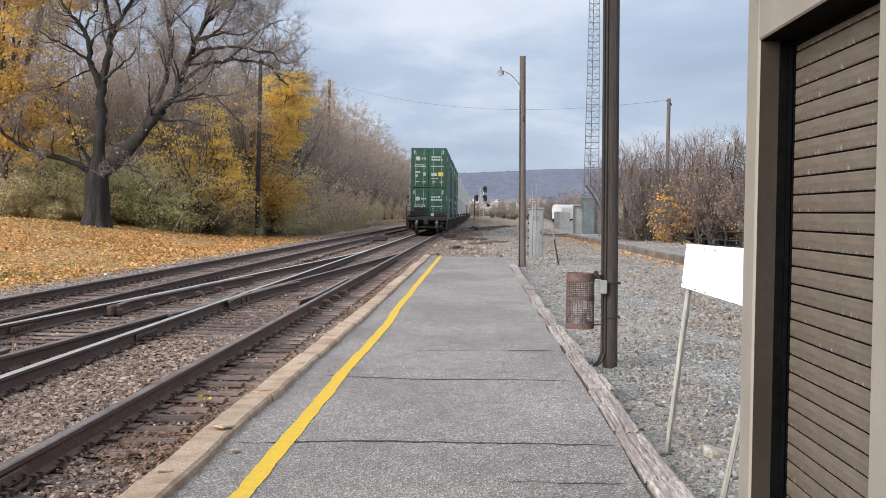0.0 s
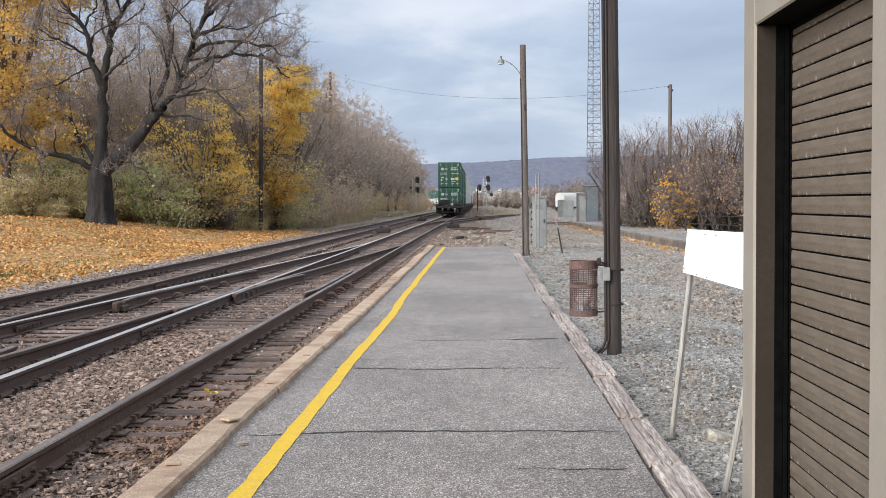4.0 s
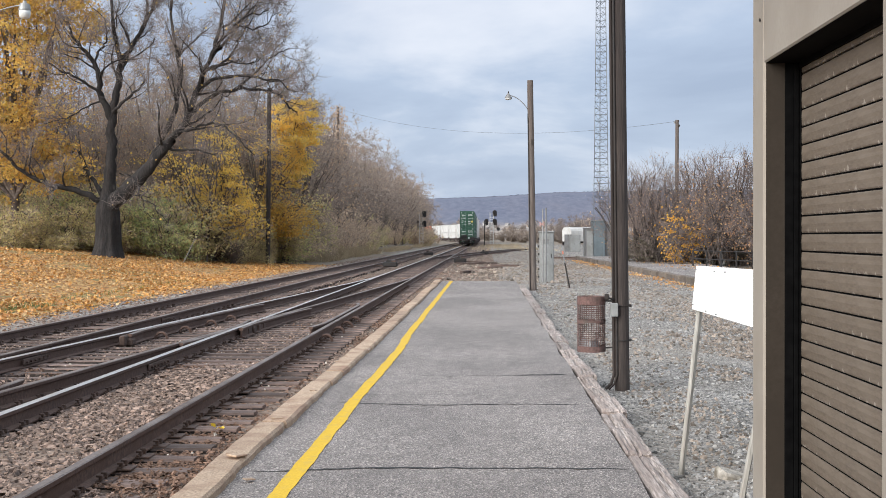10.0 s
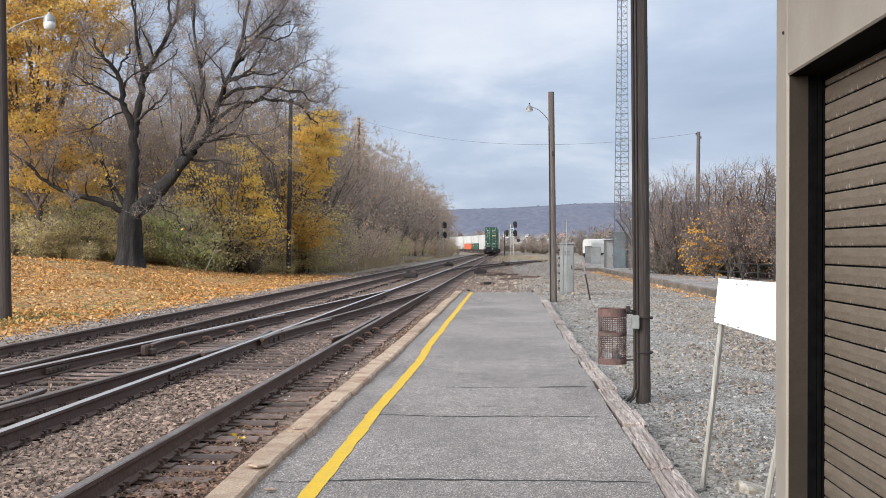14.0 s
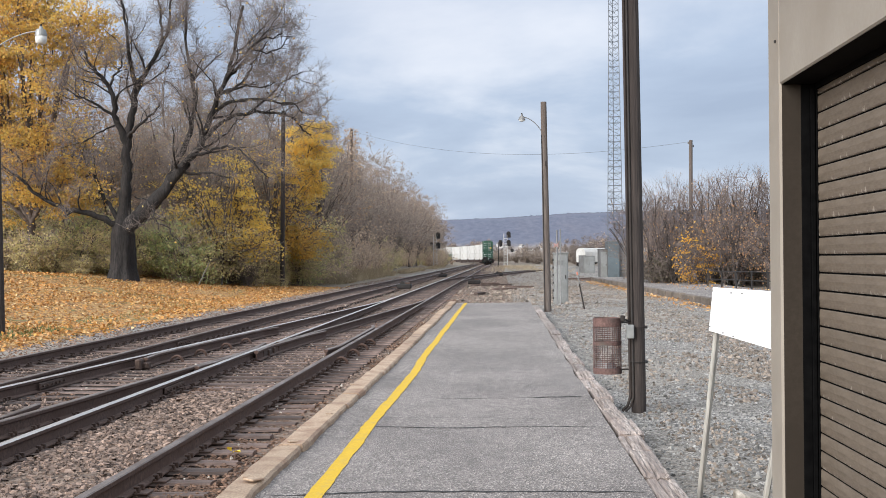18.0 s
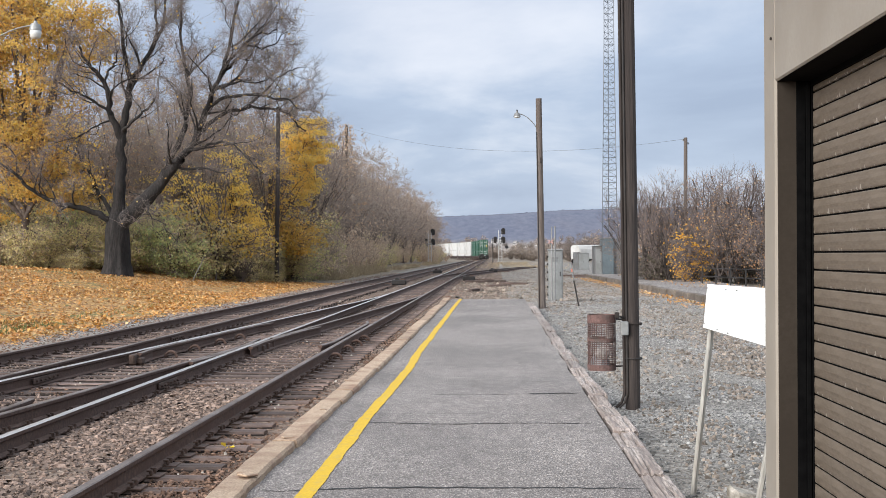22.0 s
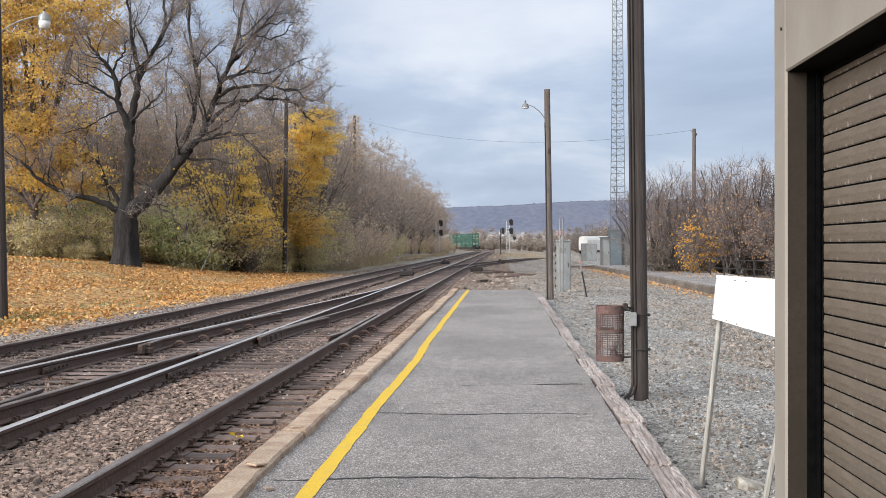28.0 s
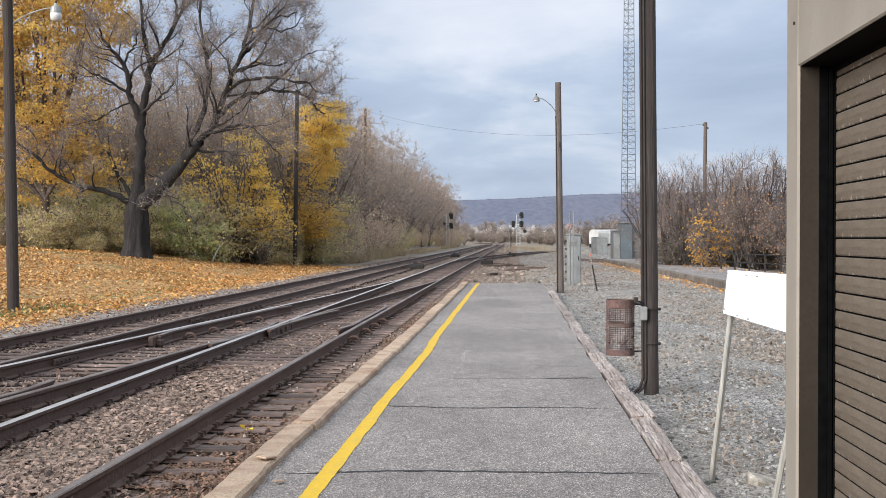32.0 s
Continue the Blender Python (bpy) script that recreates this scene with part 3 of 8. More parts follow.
def thing(name, label, category, m=None, group="", kind="", geo=None, material=None, smooth=False):
    ob = new(name, geo.mesh(name, material, smooth) if geo else None)
    if m is not None:
        ob.matrix_basis = m
    return tagged(ob, label, category, group, kind)


def lerp(a, b, t):
    return a + (b - a) * t


def smooth_step(a, b, x):
    t = min(1.0, max(0.0, (x - a) / (b - a)))
    return t * t * (3 - 2 * t)

# ---- plan ----
RAIL_Z = -0.05                 # top of the rails
TIE_Z = -0.225                 # top of the ties
T1, T3 = -3.55, -7.21          # centre lines of the two main tracks
HALF = 0.7525                  # half the distance between rail centres
BEND_Y, BEND_R = 365.0, 560.0  # the tracks bend to the left from here
PLAT_L, PLAT_R, PLAT_END = -1.79, 0.985, 41.0


def along(s, off):
    """A place on a line beside the main track, s metres along it; and the heading in radians (to the left)."""
    if s <= BEND_Y:
        return off, s, 0.0
    a = (s - BEND_Y) / BEND_R
    r = BEND_R + (off - T1)
    return T1 - BEND_R + r * math.cos(a), BEND_Y + r * math.sin(a), a


def cross_line(y):
    # straight at 1 in 16, eased into the near main track
    x = 5.70 - 0.0625 * (y - 11.3)
    lo = 3.55
    e = 0.3
    if x < lo + e:
        u = max(0.0, (lo + e - x)) / (2 * e)
        x = lo + e * (1 - u) ** 2 if u < 1 else lo
    return -min(x, 7.21)


def siding_x(y):
    """Centre line of the siding that leaves the near main track to the right."""
    if y < 80:
        return T1
    if y < 112:
        return T1 + 0.122 * (y - 80) ** 2 / 64
    return T1 + 0.122 * 16 + 0.122 * (y - 112)


def ground_z(x, y):
    """Height of the ground sheet."""
    # the stones lie lower between the far rails
    loose = 0.05 * noise.noise((x * 1.3, y * 0.7, 12.0)) + 0.02 * noise.noise((x * 4.0, y * 2.5, 14.0))
    bed = -0.262 + (loose - 0.07) * smooth_step(4.75, 5.0, -x) * (1 - smooth_step(8.25, 8.5, -x))
    if T1 - 0.70 < x < T1 + 0.70:
        bed += 0.052 * (1 - smooth_step(14.0, 17.0, y + 1.5 * noise.noise((x * 0.9, y * 0.45, 2.0)))) * smooth_step(0.70, 0.52, abs(x - T1)) + (loose * 1.2 - 0.012) * smooth_step(17, 20, y)
    if x < -9.0:
        z = bed - 0.06 * smooth_step(9.0, 10.5, -x)
        rise = smooth_step(11, 24, -x) * 1.12 + max(0.0, -x - 24) * 0.055
        far = 1 - 0.35 * smooth_step(60, 110, y)
        z += min(rise * far, 9.0)
    elif x < -2.0:
        z = bed
    else:
        near = smooth_step(-2.0, 1.0, x)
        lot = -0.14 - 0.15 * smooth_step(2.5, 7.5, x) - 0.25 * smooth_step(14, 40, x)
        z = lerp(bed, lot, near) if y < 43 else lerp(bed, -0.24 - 0.05 * smooth_step(2.5, 7.5, x) - 0.35 * smooth_step(60, 200, y) * smooth_step(5, 20, x), near)
    if x < -15 and y > 66:
        z += (6.5 * smooth_step(17, 52, -x) + 1.5 * smooth_step(15, 24, -x)) * smooth_step(66, 96, y) * (1 - smooth_step(230, 330, y))
    z += 0.035 * noise.noise((x * 0.7, y * 0.4, 3.1)) * (0.4 if -9 < x < -2 else 1.0)
    z += 0.25 * noise.noise((x * 0.06, y * 0.05, 9.0)) * smooth_step(12, 30, abs(x))
    return z


def zone_of(x, y):
    """Ballast, gravel, leafy lawn: the rest is dry field."""
    bal = 1.0 if -9.2 < x < -1.6 else 0.0
    if 41 < y < 420 and -9.2 < x < 0.5:
        bal = 1.0
    gra = 0.0
    if (-1.6 <= x < 8.4 and y < 43) or (0.5 <= x < 8.4 + max(0, y - 90) * 0.15 and 41 <= y < 320) or (-10.3 < x <= -9.2 and y < 330):
        gra = 1.0
    lawn = 1.0 if x <= -10.3 and y < 80 else 0.0
    return bal, gra, lawn


def make_ground():
    xs = [-3500, -2000, -1200, -700, -400, -250, -160, -110, -80, -60, -48, -40, -34, -30]
    xs += [-30 + 1.0 * i for i in range(1, 18)] + [-12.5 + 0.3 * i for i in range(0, 14)] + [-8.5 + 0.25 * i for i in range(0, 26)]
    xs += [-2.0 + 0.3 * i for i in range(0, 34)] + [8.5 + i for i in range(0, 22)]
    xs += [32, 36, 42, 50, 65, 85, 120, 170, 260, 420, 700, 1200, 2000, 3500]
    ys = [-900, -400, -200, -100, -60, -40, -28, -20, -14, -9, -5, -2] + [0.5 * i for i in range(0, 90)] + [45 + i for i in range(0, 60)]
    ys += [106, 108, 111, 114, 118, 122, 127, 133, 140, 148, 157, 167, 178, 190, 205, 220, 240, 260, 285, 310, 340, 370, 400, 440, 490, 560, 650, 800, 1000, 1300, 1700, 2300, 3100, 4200]
    xs = sorted(set(round(x, 3) for x in xs))
    g = Geo()
    nx = len(xs)
    verts = [(x, y, ground_z(x, y)) for y in ys for x in xs]
    faces = [(j * nx + i, j * nx + i + 1, (j + 1) * nx + i + 1, (j + 1) * nx + i) for j in range(len(ys) - 1) for i in range(nx - 1)]
    g.add(verts, faces)
    ob = thing("ground", "open ground of ballast, grey gravel and leaf-strewn grass", "ground", kind="structure", geo=g, material=M["ground"], smooth=True)
    ca = ob.data.color_attributes.new("zone", "FLOAT_COLOR", "POINT")
    flat = []
    for x, y, z in verts:
        flat.extend((*zone_of(x, y), 1.0))
    ca.data.foreach_set("color", flat)


make_ground()


# ---- platform ----
def make_platform():
    rng = random.Random(11)
    plat = thing("pavement", "low station platform of worn grey asphalt between kerbs", "platform", kind="structure")
    g = Geo()
    xs = [-1.60, -1.2, -0.9, -0.6, -0.2, 0.2, 0.6, PLAT_R]
    ys = [-12 + 0.5 * i for i in range(107)]
    vs = []
    for y in ys:
        for i, x in enumerate(xs):
            xx = x
            yy = y if y < 41 else PLAT_END + 0.10 * noise.noise((x * 2.0, 5.0, 0.3))
            if i == len(xs) - 1:
                xx += 0.03 * noise.noise((y * 0.8, 2.2, 1.0)) + (0.03 if y > 33 else 0)
            if i == 0:
                xx += 0.02 * noise.noise((y * 0.9, 7.2, 1.0))
            vs.append((xx, yy, 0.012 * noise.noise((x * 0.8, y * 0.55, 1.7)) - 0.004))
    n = len(xs)
    fs = [(j * n + i, j * n + i + 1, (j + 1) * n + i + 1, (j + 1) * n + i) for j in range(len(ys) - 1) for i in range(n - 1)]
    # skirt down into the ground
    rim = [j * n for j in range(len(ys))] + [(len(ys) - 1) * n + i for i in range(1, n)] + [j * n + n - 1 for j in range(len(ys) - 2, -1, -1)]
    g.add(vs, fs)
    part("asphalt_surface", g, M["asphalt"], plat, smooth=True)
    n_rim = len(rim)
    g = Geo().add([vs[i] for i in rim] + [(vs[i][0], vs[i][1], -0.4) for i in rim], [(q, q + 1, n_rim + q + 1, n_rim + q) for q in range(n_rim - 1)])
    part("asphalt_edge", g, M["asphalt"], plat)

    def lift(x, y):
        return 0.012 * noise.noise((x * 0.8, y * 0.55, 1.7)) - 0.004
    # painted safety line, wandering a little
    g = Geo()
    vs, fs = [], []
    ny = 460
    for i in range(ny + 1):
        y = -2 + (PLAT_END - 0.1 + 2) * i / ny
        c = np.interp(y, (-2, 6.2, 9.8, 11.3, 13.8, 16.4, 18.5, 21.1, 29.7, 39.9), (-1.2, -1.196, -1.194, -1.196, -1.165, -1.148, -1.192, -1.186, -1.195, -1.186)) + 0.010 * noise.noise((y * 1.3, 0.5, 2.0))
        w = 0.057 + 0.010 * noise.noise((y * 2.1, 4.5, 2.0))
        for s in (-1, -0.33, 0.33, 1):
            x = c + s * w + (0.008 * noise.noise((y * 6, s * 9, 1.0)) + 0.007 * noise.noise((y * 21, s * 5, 3.0)) if abs(s) == 1 else 0)
            vs.append((x, y, lift(x, y) + 0.0045))
    for i in range(ny):
        for k in range(3):
            fs.append((i * 4 + k, i * 4 + k + 1, (i + 1) * 4 + k + 1, (i + 1) * 4 + k))
    g.add(vs, fs)
    part("yellow_line", g, M["yellow_paint"], plat, "wavy painted yellow safety line")
    # cracks across the asphalt
    for y0, x0, x1, w, seed in ((7.75, -1.5, 0.95, 0.019, 1), (10.85, -1.45, 0.92, 0.016, 2), (13.1, -0.75, 0.75, 0.012, 3), (13.15, 0.35, 0.9, 0.026, 13), (6.6, 0.2, 0.9, 0.007, 22), (16.5, -1.3, 0.6, 0.007, 4),
                                (20.0, -1.3, 0.9, 0.007, 5), (24.5, -1.2, 0.95, 0.008, 6), (29.0, -1.3, 0.9, 0.01, 7), (34.0, -1.2, 0.9, 0.012, 8), (5.0, -1.5, 0.9, 0.01, 9), (11.4, -1.4, 0.5, 0.005, 10)):
        g = Geo()
        vs, fs = [], []
        m = 90
        for i in range(m + 1):
            x = lerp(x0, x1, i / m)
            y = y0 + 0.16 * noise.noise((x * 1.1, seed * 7.3, 0.2)) + 0.035 * noise.noise((x * 7, seed * 3.1, 1.0)) + 0.012 * noise.noise((x * 30, seed, 4.0))
            ww = w * (0.45 + 1.1 * abs(noise.noise((x * 4, seed * 1.7, 6.0))) + 0.4 * rng.random()) * min(1, 8 * i / m + 0.15, 8 * (m - i) / m + 0.15)
            vs += [(x, y - ww, lift(x, y) + 0.0035), (x, y + ww, lift(x, y) + 0.0035)]
        fs = [(2 * i, 2 * i + 2, 2 * i + 3, 2 * i + 1) for i in range(m)]
        g.add(vs, fs)
        part("crack", g, M["crack"], plat)
    # tan kerb stones along the tracks
    y = -12.0
    i = 0
    joints = [-12, -8.5, -6.1, -4.0, -1.6, 0.9, 3.4, 5.5, 7.55, 9.45, 12.1, 13.0, 15.6, 18.2, 20.9, 23.6, 24.3, 27.0, 29.7, 32.2, 34.9, 37.6, 39.2, 41.15]
    for a, b in zip(joints[:-1], joints[1:]):
        g = Geo()
        dx = rng.uniform(-0.014, 0.014) + 0.055 * smooth_step(10.5, 13.5, (a + b) / 2)
        zz = rng.uniform(-0.008, 0.012)
        m = 20
        sec = [(PLAT_L + dx, -0.42), (PLAT_L + dx, 0.02), (PLAT_L + dx + 0.02, 0.04), (-1.592 + dx, 0.04), (-1.572 + dx, 0.022), (-1.552 + dx, -0.42)]
        vs, fs = [], []
        for q in range(m + 1):
            yy = lerp(a + 0.012, b - 0.012, q / m)
            j = 0.014 * noise.noise((yy * 2.3, a, 2.0))
            for x, z in sec:
                e = 0.02 * noise.noise((yy * 4.5, x * 9, z * 7)) - 0.03 * max(0.0, noise.noise((yy * 1.9, x * 3.0, 6.0)) - 0.3) if z > -0.1 else 0
                vs.append((x + (j if x < -1.7 else 0.6 * j) + e, yy, z + zz + 0.006 + 0.5 * e))
        for q in range(m):
            for s in range(6):
                fs.append((q * 6 + s, q * 6 + (s + 1) % 6, (q + 1) * 6 + (s + 1) % 6, (q + 1) * 6 + s))
        fs += [(5, 4, 3, 2, 1, 0), tuple(m * 6 + s for s in range(6))]
        g.add(vs, fs)
        part("kerb_stone", g, M["concrete_tan"], plat, smooth=False)
    flake = Geo().box(-0.06, 0.06, -0.04, 0.04, 0.0, 0.014, 0.006).mesh("kerb_flake", M["concrete_tan"])
    for x, y, a, sc in ((-1.68, 6.55, 20, 0.7), (-1.64, 7.9, 65, 1.1), (-1.70, 8.0, 10, 0.6), (-1.66, 9.55, 35, 0.8), (-1.62, 11.3, 80, 0.7), (-1.70, 13.9, 15, 0.9), (-1.45, 7.35, 40, 0.6)):
        ob = part("kerb_flake", flake, None, plat)
        ob.location, ob.rotation_euler, ob.scale = (x, y, 0.052 if x < -1.55 else 0.008), (0.05, 0.08, radians(a)), (sc, sc, sc)
    # weathered timbers along the gravel side, split along the grain
    joints = [-12, -9, -6.4, -3.2, -0.6, 2.1, 4.8, 6.85, 8.35, 9.5, 10.35, 11.3, 12.05, 13.0, 14.0, 15.1, 16.1, 17.4, 18.5, 19.6, 21.0, 22.2, 24.0, 25.3, 26.4, 28.8, 31.0, 33.4, 35.2, 37.8]
    for i, (a, b) in enumerate(zip(joints[:-1], joints[1:])):
        g = Geo()
        tilt = rng.uniform(-0.05, 0.04)
        x0 = 1.0 + rng.uniform(-0.018, 0.03)
        wid = rng.uniform(0.185, 0.215) * (1.08 if a < 7 else 1.0)
        skew = rng.uniform(-0.018, 0.018)
        gap = rng.uniform(0.018, 0.055)
        lift_i = rng.uniform(-0.012, 0.016)
        vs, fs = [], []
        m, cols = int(max(12, (b - a) * (22 if a < 20 else 8))), 13
        us = [q / (cols - 1) for q in range(cols)]
        sec = [(0.0, -0.3)] + [(u, 0.0) for u in us] + [(1.0, -0.3)]
        ns = len(sec)
        splits = [(rng.uniform(0.15, 0.85), rng.uniform(a, b), rng.uniform(0.25, 0.8), rng.uniform(0.02, 0.045)) for _ in range(3)]
        for q in range(m + 1):
            v = q / m
            for u, z in sec:
                yy = lerp(a + gap, b - gap, v)
                if q in (0, m):
                    yy += 0.05 * noise.noise((u * 5, a, 1.0 + q))
                x = u * wid
                if z > -0.1:
                    edge = min(u, 1 - u)
                    z -= 0.014 * (1 - smooth_step(0.0, 0.10, edge)) + 0.02 * max(0.0, noise.noise((yy * 2.2, u * 3 + i, 4.4)) - 0.25) * (1.6 if edge < 0.15 else 1.0)
                    z += 0.007 * noise.noise((yy * 1.5, u * 9, i)) + 0.005 * noise.noise((yy * 5.0, u * 22, i))
                    for su, sy, sl, sd in splits:
                        along_it = 1 - abs(yy - sy) / sl
                        if along_it > 0:
                            z -= sd * min(1.0, 2 * along_it) * max(0.0, 1 - abs(u - su - 0.05 * noise.noise((yy * 2.5, sy, 3.0))) / 0.055)
                    if q in (0, m):
                        z -= 0.018
                    x += 0.006 * noise.noise((yy * 6.0, u * 2, i)) * (1 if edge < 0.1 else 0)
                vs.append((x0 + x + skew * (v - 0.5) + 0.004 * noise.noise((yy * 0.9, i * 3.0, 1.0)), yy, z + lift_i + tilt * (x - 0.1)))
        for q in range(m):
            for k in range(ns):
                fs.append((q * ns + k, q * ns + (k + 1) % ns, (q + 1) * ns + (k + 1) % ns, (q + 1) * ns + k))
        fs += [tuple(range(ns - 1, -1, -1)), tuple(m * ns + k for k in range(ns))]
        g.add(vs, fs)
        part("edge_timber", g, M["timber_grey"], plat)


make_platform()

# ---- tracks ----
RAIL_SECTION = [(-0.07, -0.172), (0.07, -0.172), (0.07, -0.160), (0.014, -0.142), (0.010, -0.055), (0.036, -0.038), (0.037, -0.008), (0.029, 0.0),
                (-0.029, 0.0), (-0.037, -0.008), (-0.036, -0.038), (-0.010, -0.055), (-0.014, -0.142), (-0.07, -0.160)]
HEAD = (6, 7, 8)


def span(a, b, step):
    n = max(1, int(round((b - a) / step)))
    return [a + (b - a) * i / n for i in range(n + 1)]


def rail(parent, pts, shiny=True, name="rail"):
    g = Geo()
    g.sweep(RAIL_SECTION, pts, 0, HEAD)
    return part(name, g, [M["rail_side"], M["rail_top"] if shiny else M["rail_dull"]], parent)


TIE_MESHES = []


def tie_mesh(length, seed):
    rng = random.Random(seed)
    g = Geo()
    hw = 0.104
    vs, fs = [], []
    m = 10
    sec = [(-hw, -0.16), (-hw, -0.02), (-hw + 0.015, 0), (0, 0.004), (hw - 0.015, 0), (hw, -0.02), (hw, -0.16)]
    ns = len(sec)
    for q in range(m + 1):
        x = lerp(-length / 2, length / 2, q / m)
        for y, z in sec:
            r = 0.014 * noise.noise((x * 3, y * 20, seed)) if z > -0.1 else 0
            vs.append((x + 0.02 * noise.noise((y * 9, seed, 1.0)) * (q in (0, m)), y + r, z + r))
    for q in range(m):
        for s in range(ns):
            fs.append((q * ns + s, (q + 1) * ns + s, (q + 1) * ns + (s + 1) % ns, q * ns + (s + 1) % ns))
    fs += [tuple(range(ns)), tuple(m * ns + s for s in range(ns - 1, -1, -1))]
    g.add(vs, fs)
    # weathered top; creosoted sides and underside, coloured darker for the shade between ties
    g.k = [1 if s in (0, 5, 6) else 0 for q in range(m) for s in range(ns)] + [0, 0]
    return g.mesh("tie", [M["tie_wood"], M["tie_side_shade"]])


def plate_mesh():
    g = Geo()
    g.box(-0.18, 0.18, -0.092, 0.092, -0.004, 0.012, 0.004)
    for sx in (-1, 1):
        g.box(sx * 0.085 - 0.012, sx * 0.085 + 0.012, -0.088, 0.088, 0.010, 0.026, 0.003)
        for sy in (-0.06, 0.05):
            g.box(sx * 0.10 - 0.013, sx * 0.10 + 0.013, sy - 0.012, sy + 0.012, 0.01, 0.055, 0.004)
            g.box(sx * 0.090 - 0.022, sx * 0.090 + 0.022, sy - 0.014, sy + 0.014, 0.042, 0.058, 0.004)
    return g.mesh("tie_plate", M["iron_rust"])


def make_tracks():
    rng = random.Random(5)
    short = [tie_mesh(2.6, s) for s in range(5)]
    long_tie = [tie_mesh(4.6, 20 + s) for s in range(4)]
    plate = plate_mesh()
    near = thing("railway_track", "straight main railway track on wooden ties", "railway track", group="railway tracks", kind="structure")
    far = thing("railway_track", "far main railway track with dull brown rails", "railway track", group="railway tracks", kind="structure")
    xover = thing("railway_track", "crossover track joining the two main lines", "railway track", group="railway tracks", kind="structure")
    side = thing("railway_track", "siding curving away from the main line", "railway track", group="railway tracks", kind="structure")
    for tr, c, shiny in ((near, T1, True), (far, T3, False)):
        for sgn in (-1, 1):
            pts = [(*along(s, c + sgn * HALF)[:2], RAIL_Z) for s in [-30, 0, 20, 40, 60, 80, 120, 200, 300, 364.9] + span(365.1, 900, 15)]
            # near track: both tops polished; right one coloured dull to imitate its weaker reflection
            rail(tr, pts, shiny and sgn < 0 or False)
    # crossover rails
    rail(xover, [(cross_line(y) - HALF, y, RAIL_Z + 0.001) for y in span(11.8, 54, 2.0)], True)
    rail(xover, [(cross_line(y) + HALF, y, RAIL_Z + 0.001) for y in span(-6.0, 21.3, 2.0)], False)
    rail(xover, [(cross_line(y) + HALF, y, RAIL_Z + 0.001) for y in span(22.6, 54, 2.0)], False)
    rail(xover, [(cross_line(y) - HALF, y, RAIL_Z + 0.001) for y in span(-20.0, 10.8, 2.0)], False)
    # frog with its wing rails
    g = Geo()
    fy = 22.2
    g.box(-4.36, -4.18, fy - 1.2, fy + 1.4, RAIL_Z - 0.165, RAIL_Z - 0.03, 0.01)
    part("frog", g, M["iron_rust"], xover, "cast frog where two rails cross")
    for off, y0, y1 in ((-0.085, 17.5, 22.5), (0.085, 20.4, 26.2)):
        pts = []
        for y in span(y0, y1, 0.5):
            base = T1 - HALF if off < 0 else cross_line(y) + HALF
            flare = 0.10 * max(0.0, (y0 + 1.2 - y)) + 0.08 * max(0.0, y - (y1 - 1.2))
            pts.append((base + off * 1.05 + (-flare if off < 0 else flare) * 0.8, y, RAIL_Z + 0.002))
        rail(xover, pts, False, "wing_rail")
    # guard rails held by curved braces
    for tr, x_at, sgn, y0, y1 in ((near, lambda y: T1 + HALF, -1, 20.6, 28.2), (xover, lambda y: cross_line(y) - HALF, 1, 19.0, 27.6), (xover, lambda y: cross_line(y) + HALF, -1, 6.0, 12.9)):
        pts = [(x_at(y) + sgn * ((0.115 if sgn < 0 else 0.16) + 0.12 * max(0.0, y0 + 0.9 - y) + 0.12 * max(0.0, y - (y1 - 0.9))), y, RAIL_Z + 0.012) for y in span(y0, y1, 0.45)]
        rail(tr, pts, False, "guard_rail")
        for y in ((7.6, 9.0, 10.4) if y0 < 10 else (19.75, 21.4, 22.75, 24.1) if sgn < 0 else (20.2, 21.5, 23.1, 24.5)):
            b = x_at(y) + (0.20 if sgn < 0 else 0.42)
            g = Geo()
            g.tube([(b - 0.04 + 0.10 * math.cos(a), y, TIE_Z + 0.01 + 0.105 * math.sin(a)) for a in [math.pi * q / 10 for q in range(11)]], 0.026, 6)
            part("rail_brace", g, M["rail_side"], tr)
    # end block of the guard rail, joint bars
    g = Geo()
    g.box(-0.05, 0.05, -0.20, 0.16, -0.17, -0.005, 0.02)
    g.box(-0.02, 0.14, -0.09, 0.10, -0.17, -0.06, 0.02)
    ob = part("end_block", g, M["iron_rust"], xover)
    ob.location = (cross_line(19.0) - HALF + 0.20, 19.0, RAIL_Z)
    for tr, x, y in ((near, T1 + HALF, 6.9), (xover, cross_line(16.1) - HALF, 16.1), (near, T1 - HALF, 15.5), (far, T3 + HALF, 24), (far, T3 - HALF, 16)):
        g = Geo()
        for sx in (-1, 1):
            g.box(sx * 0.033 - 0.012, sx * 0.033 + 0.012, -0.46, 0.46, -0.135, -0.055, 0.006)
            for q in range(6):
                g.tube([(sx * 0.04, -0.38 + 0.152 * q, -0.095), (sx * 0.072, -0.38 + 0.152 * q, -0.095)], 0.018, 6)
        ob = part("joint_bar", g, M["iron_rust"], tr)
        ob.location = (x, y, RAIL_Z)
    # braces along the inner side of the point rail
    brace = Geo().box(-0.045, 0.06, -0.07, 0.07, -0.165, -0.045, 0.012).mesh("rail_brace", M["iron_rust"])
    for q in range(13):
        ob = part("rail_brace", brace, None, near)
        ob.location = (T1 - HALF + 0.10, 21.4 + 0.47 * q, RAIL_Z)
    # ties, each with its plates
    y = 3.0
    while y < 66:
        skew = rng.uniform(-0.012, 0.012)
        if 15.0 < y < 56:
            w = (T1 + 1.3) - (cross_line(y) - 1.2)
            ob = part("tie", long_tie[rng.randrange(4)], None, near)
            ob.location = ((T1 + 1.3 + cross_line(y) - 1.2) / 2, y, TIE_Z)
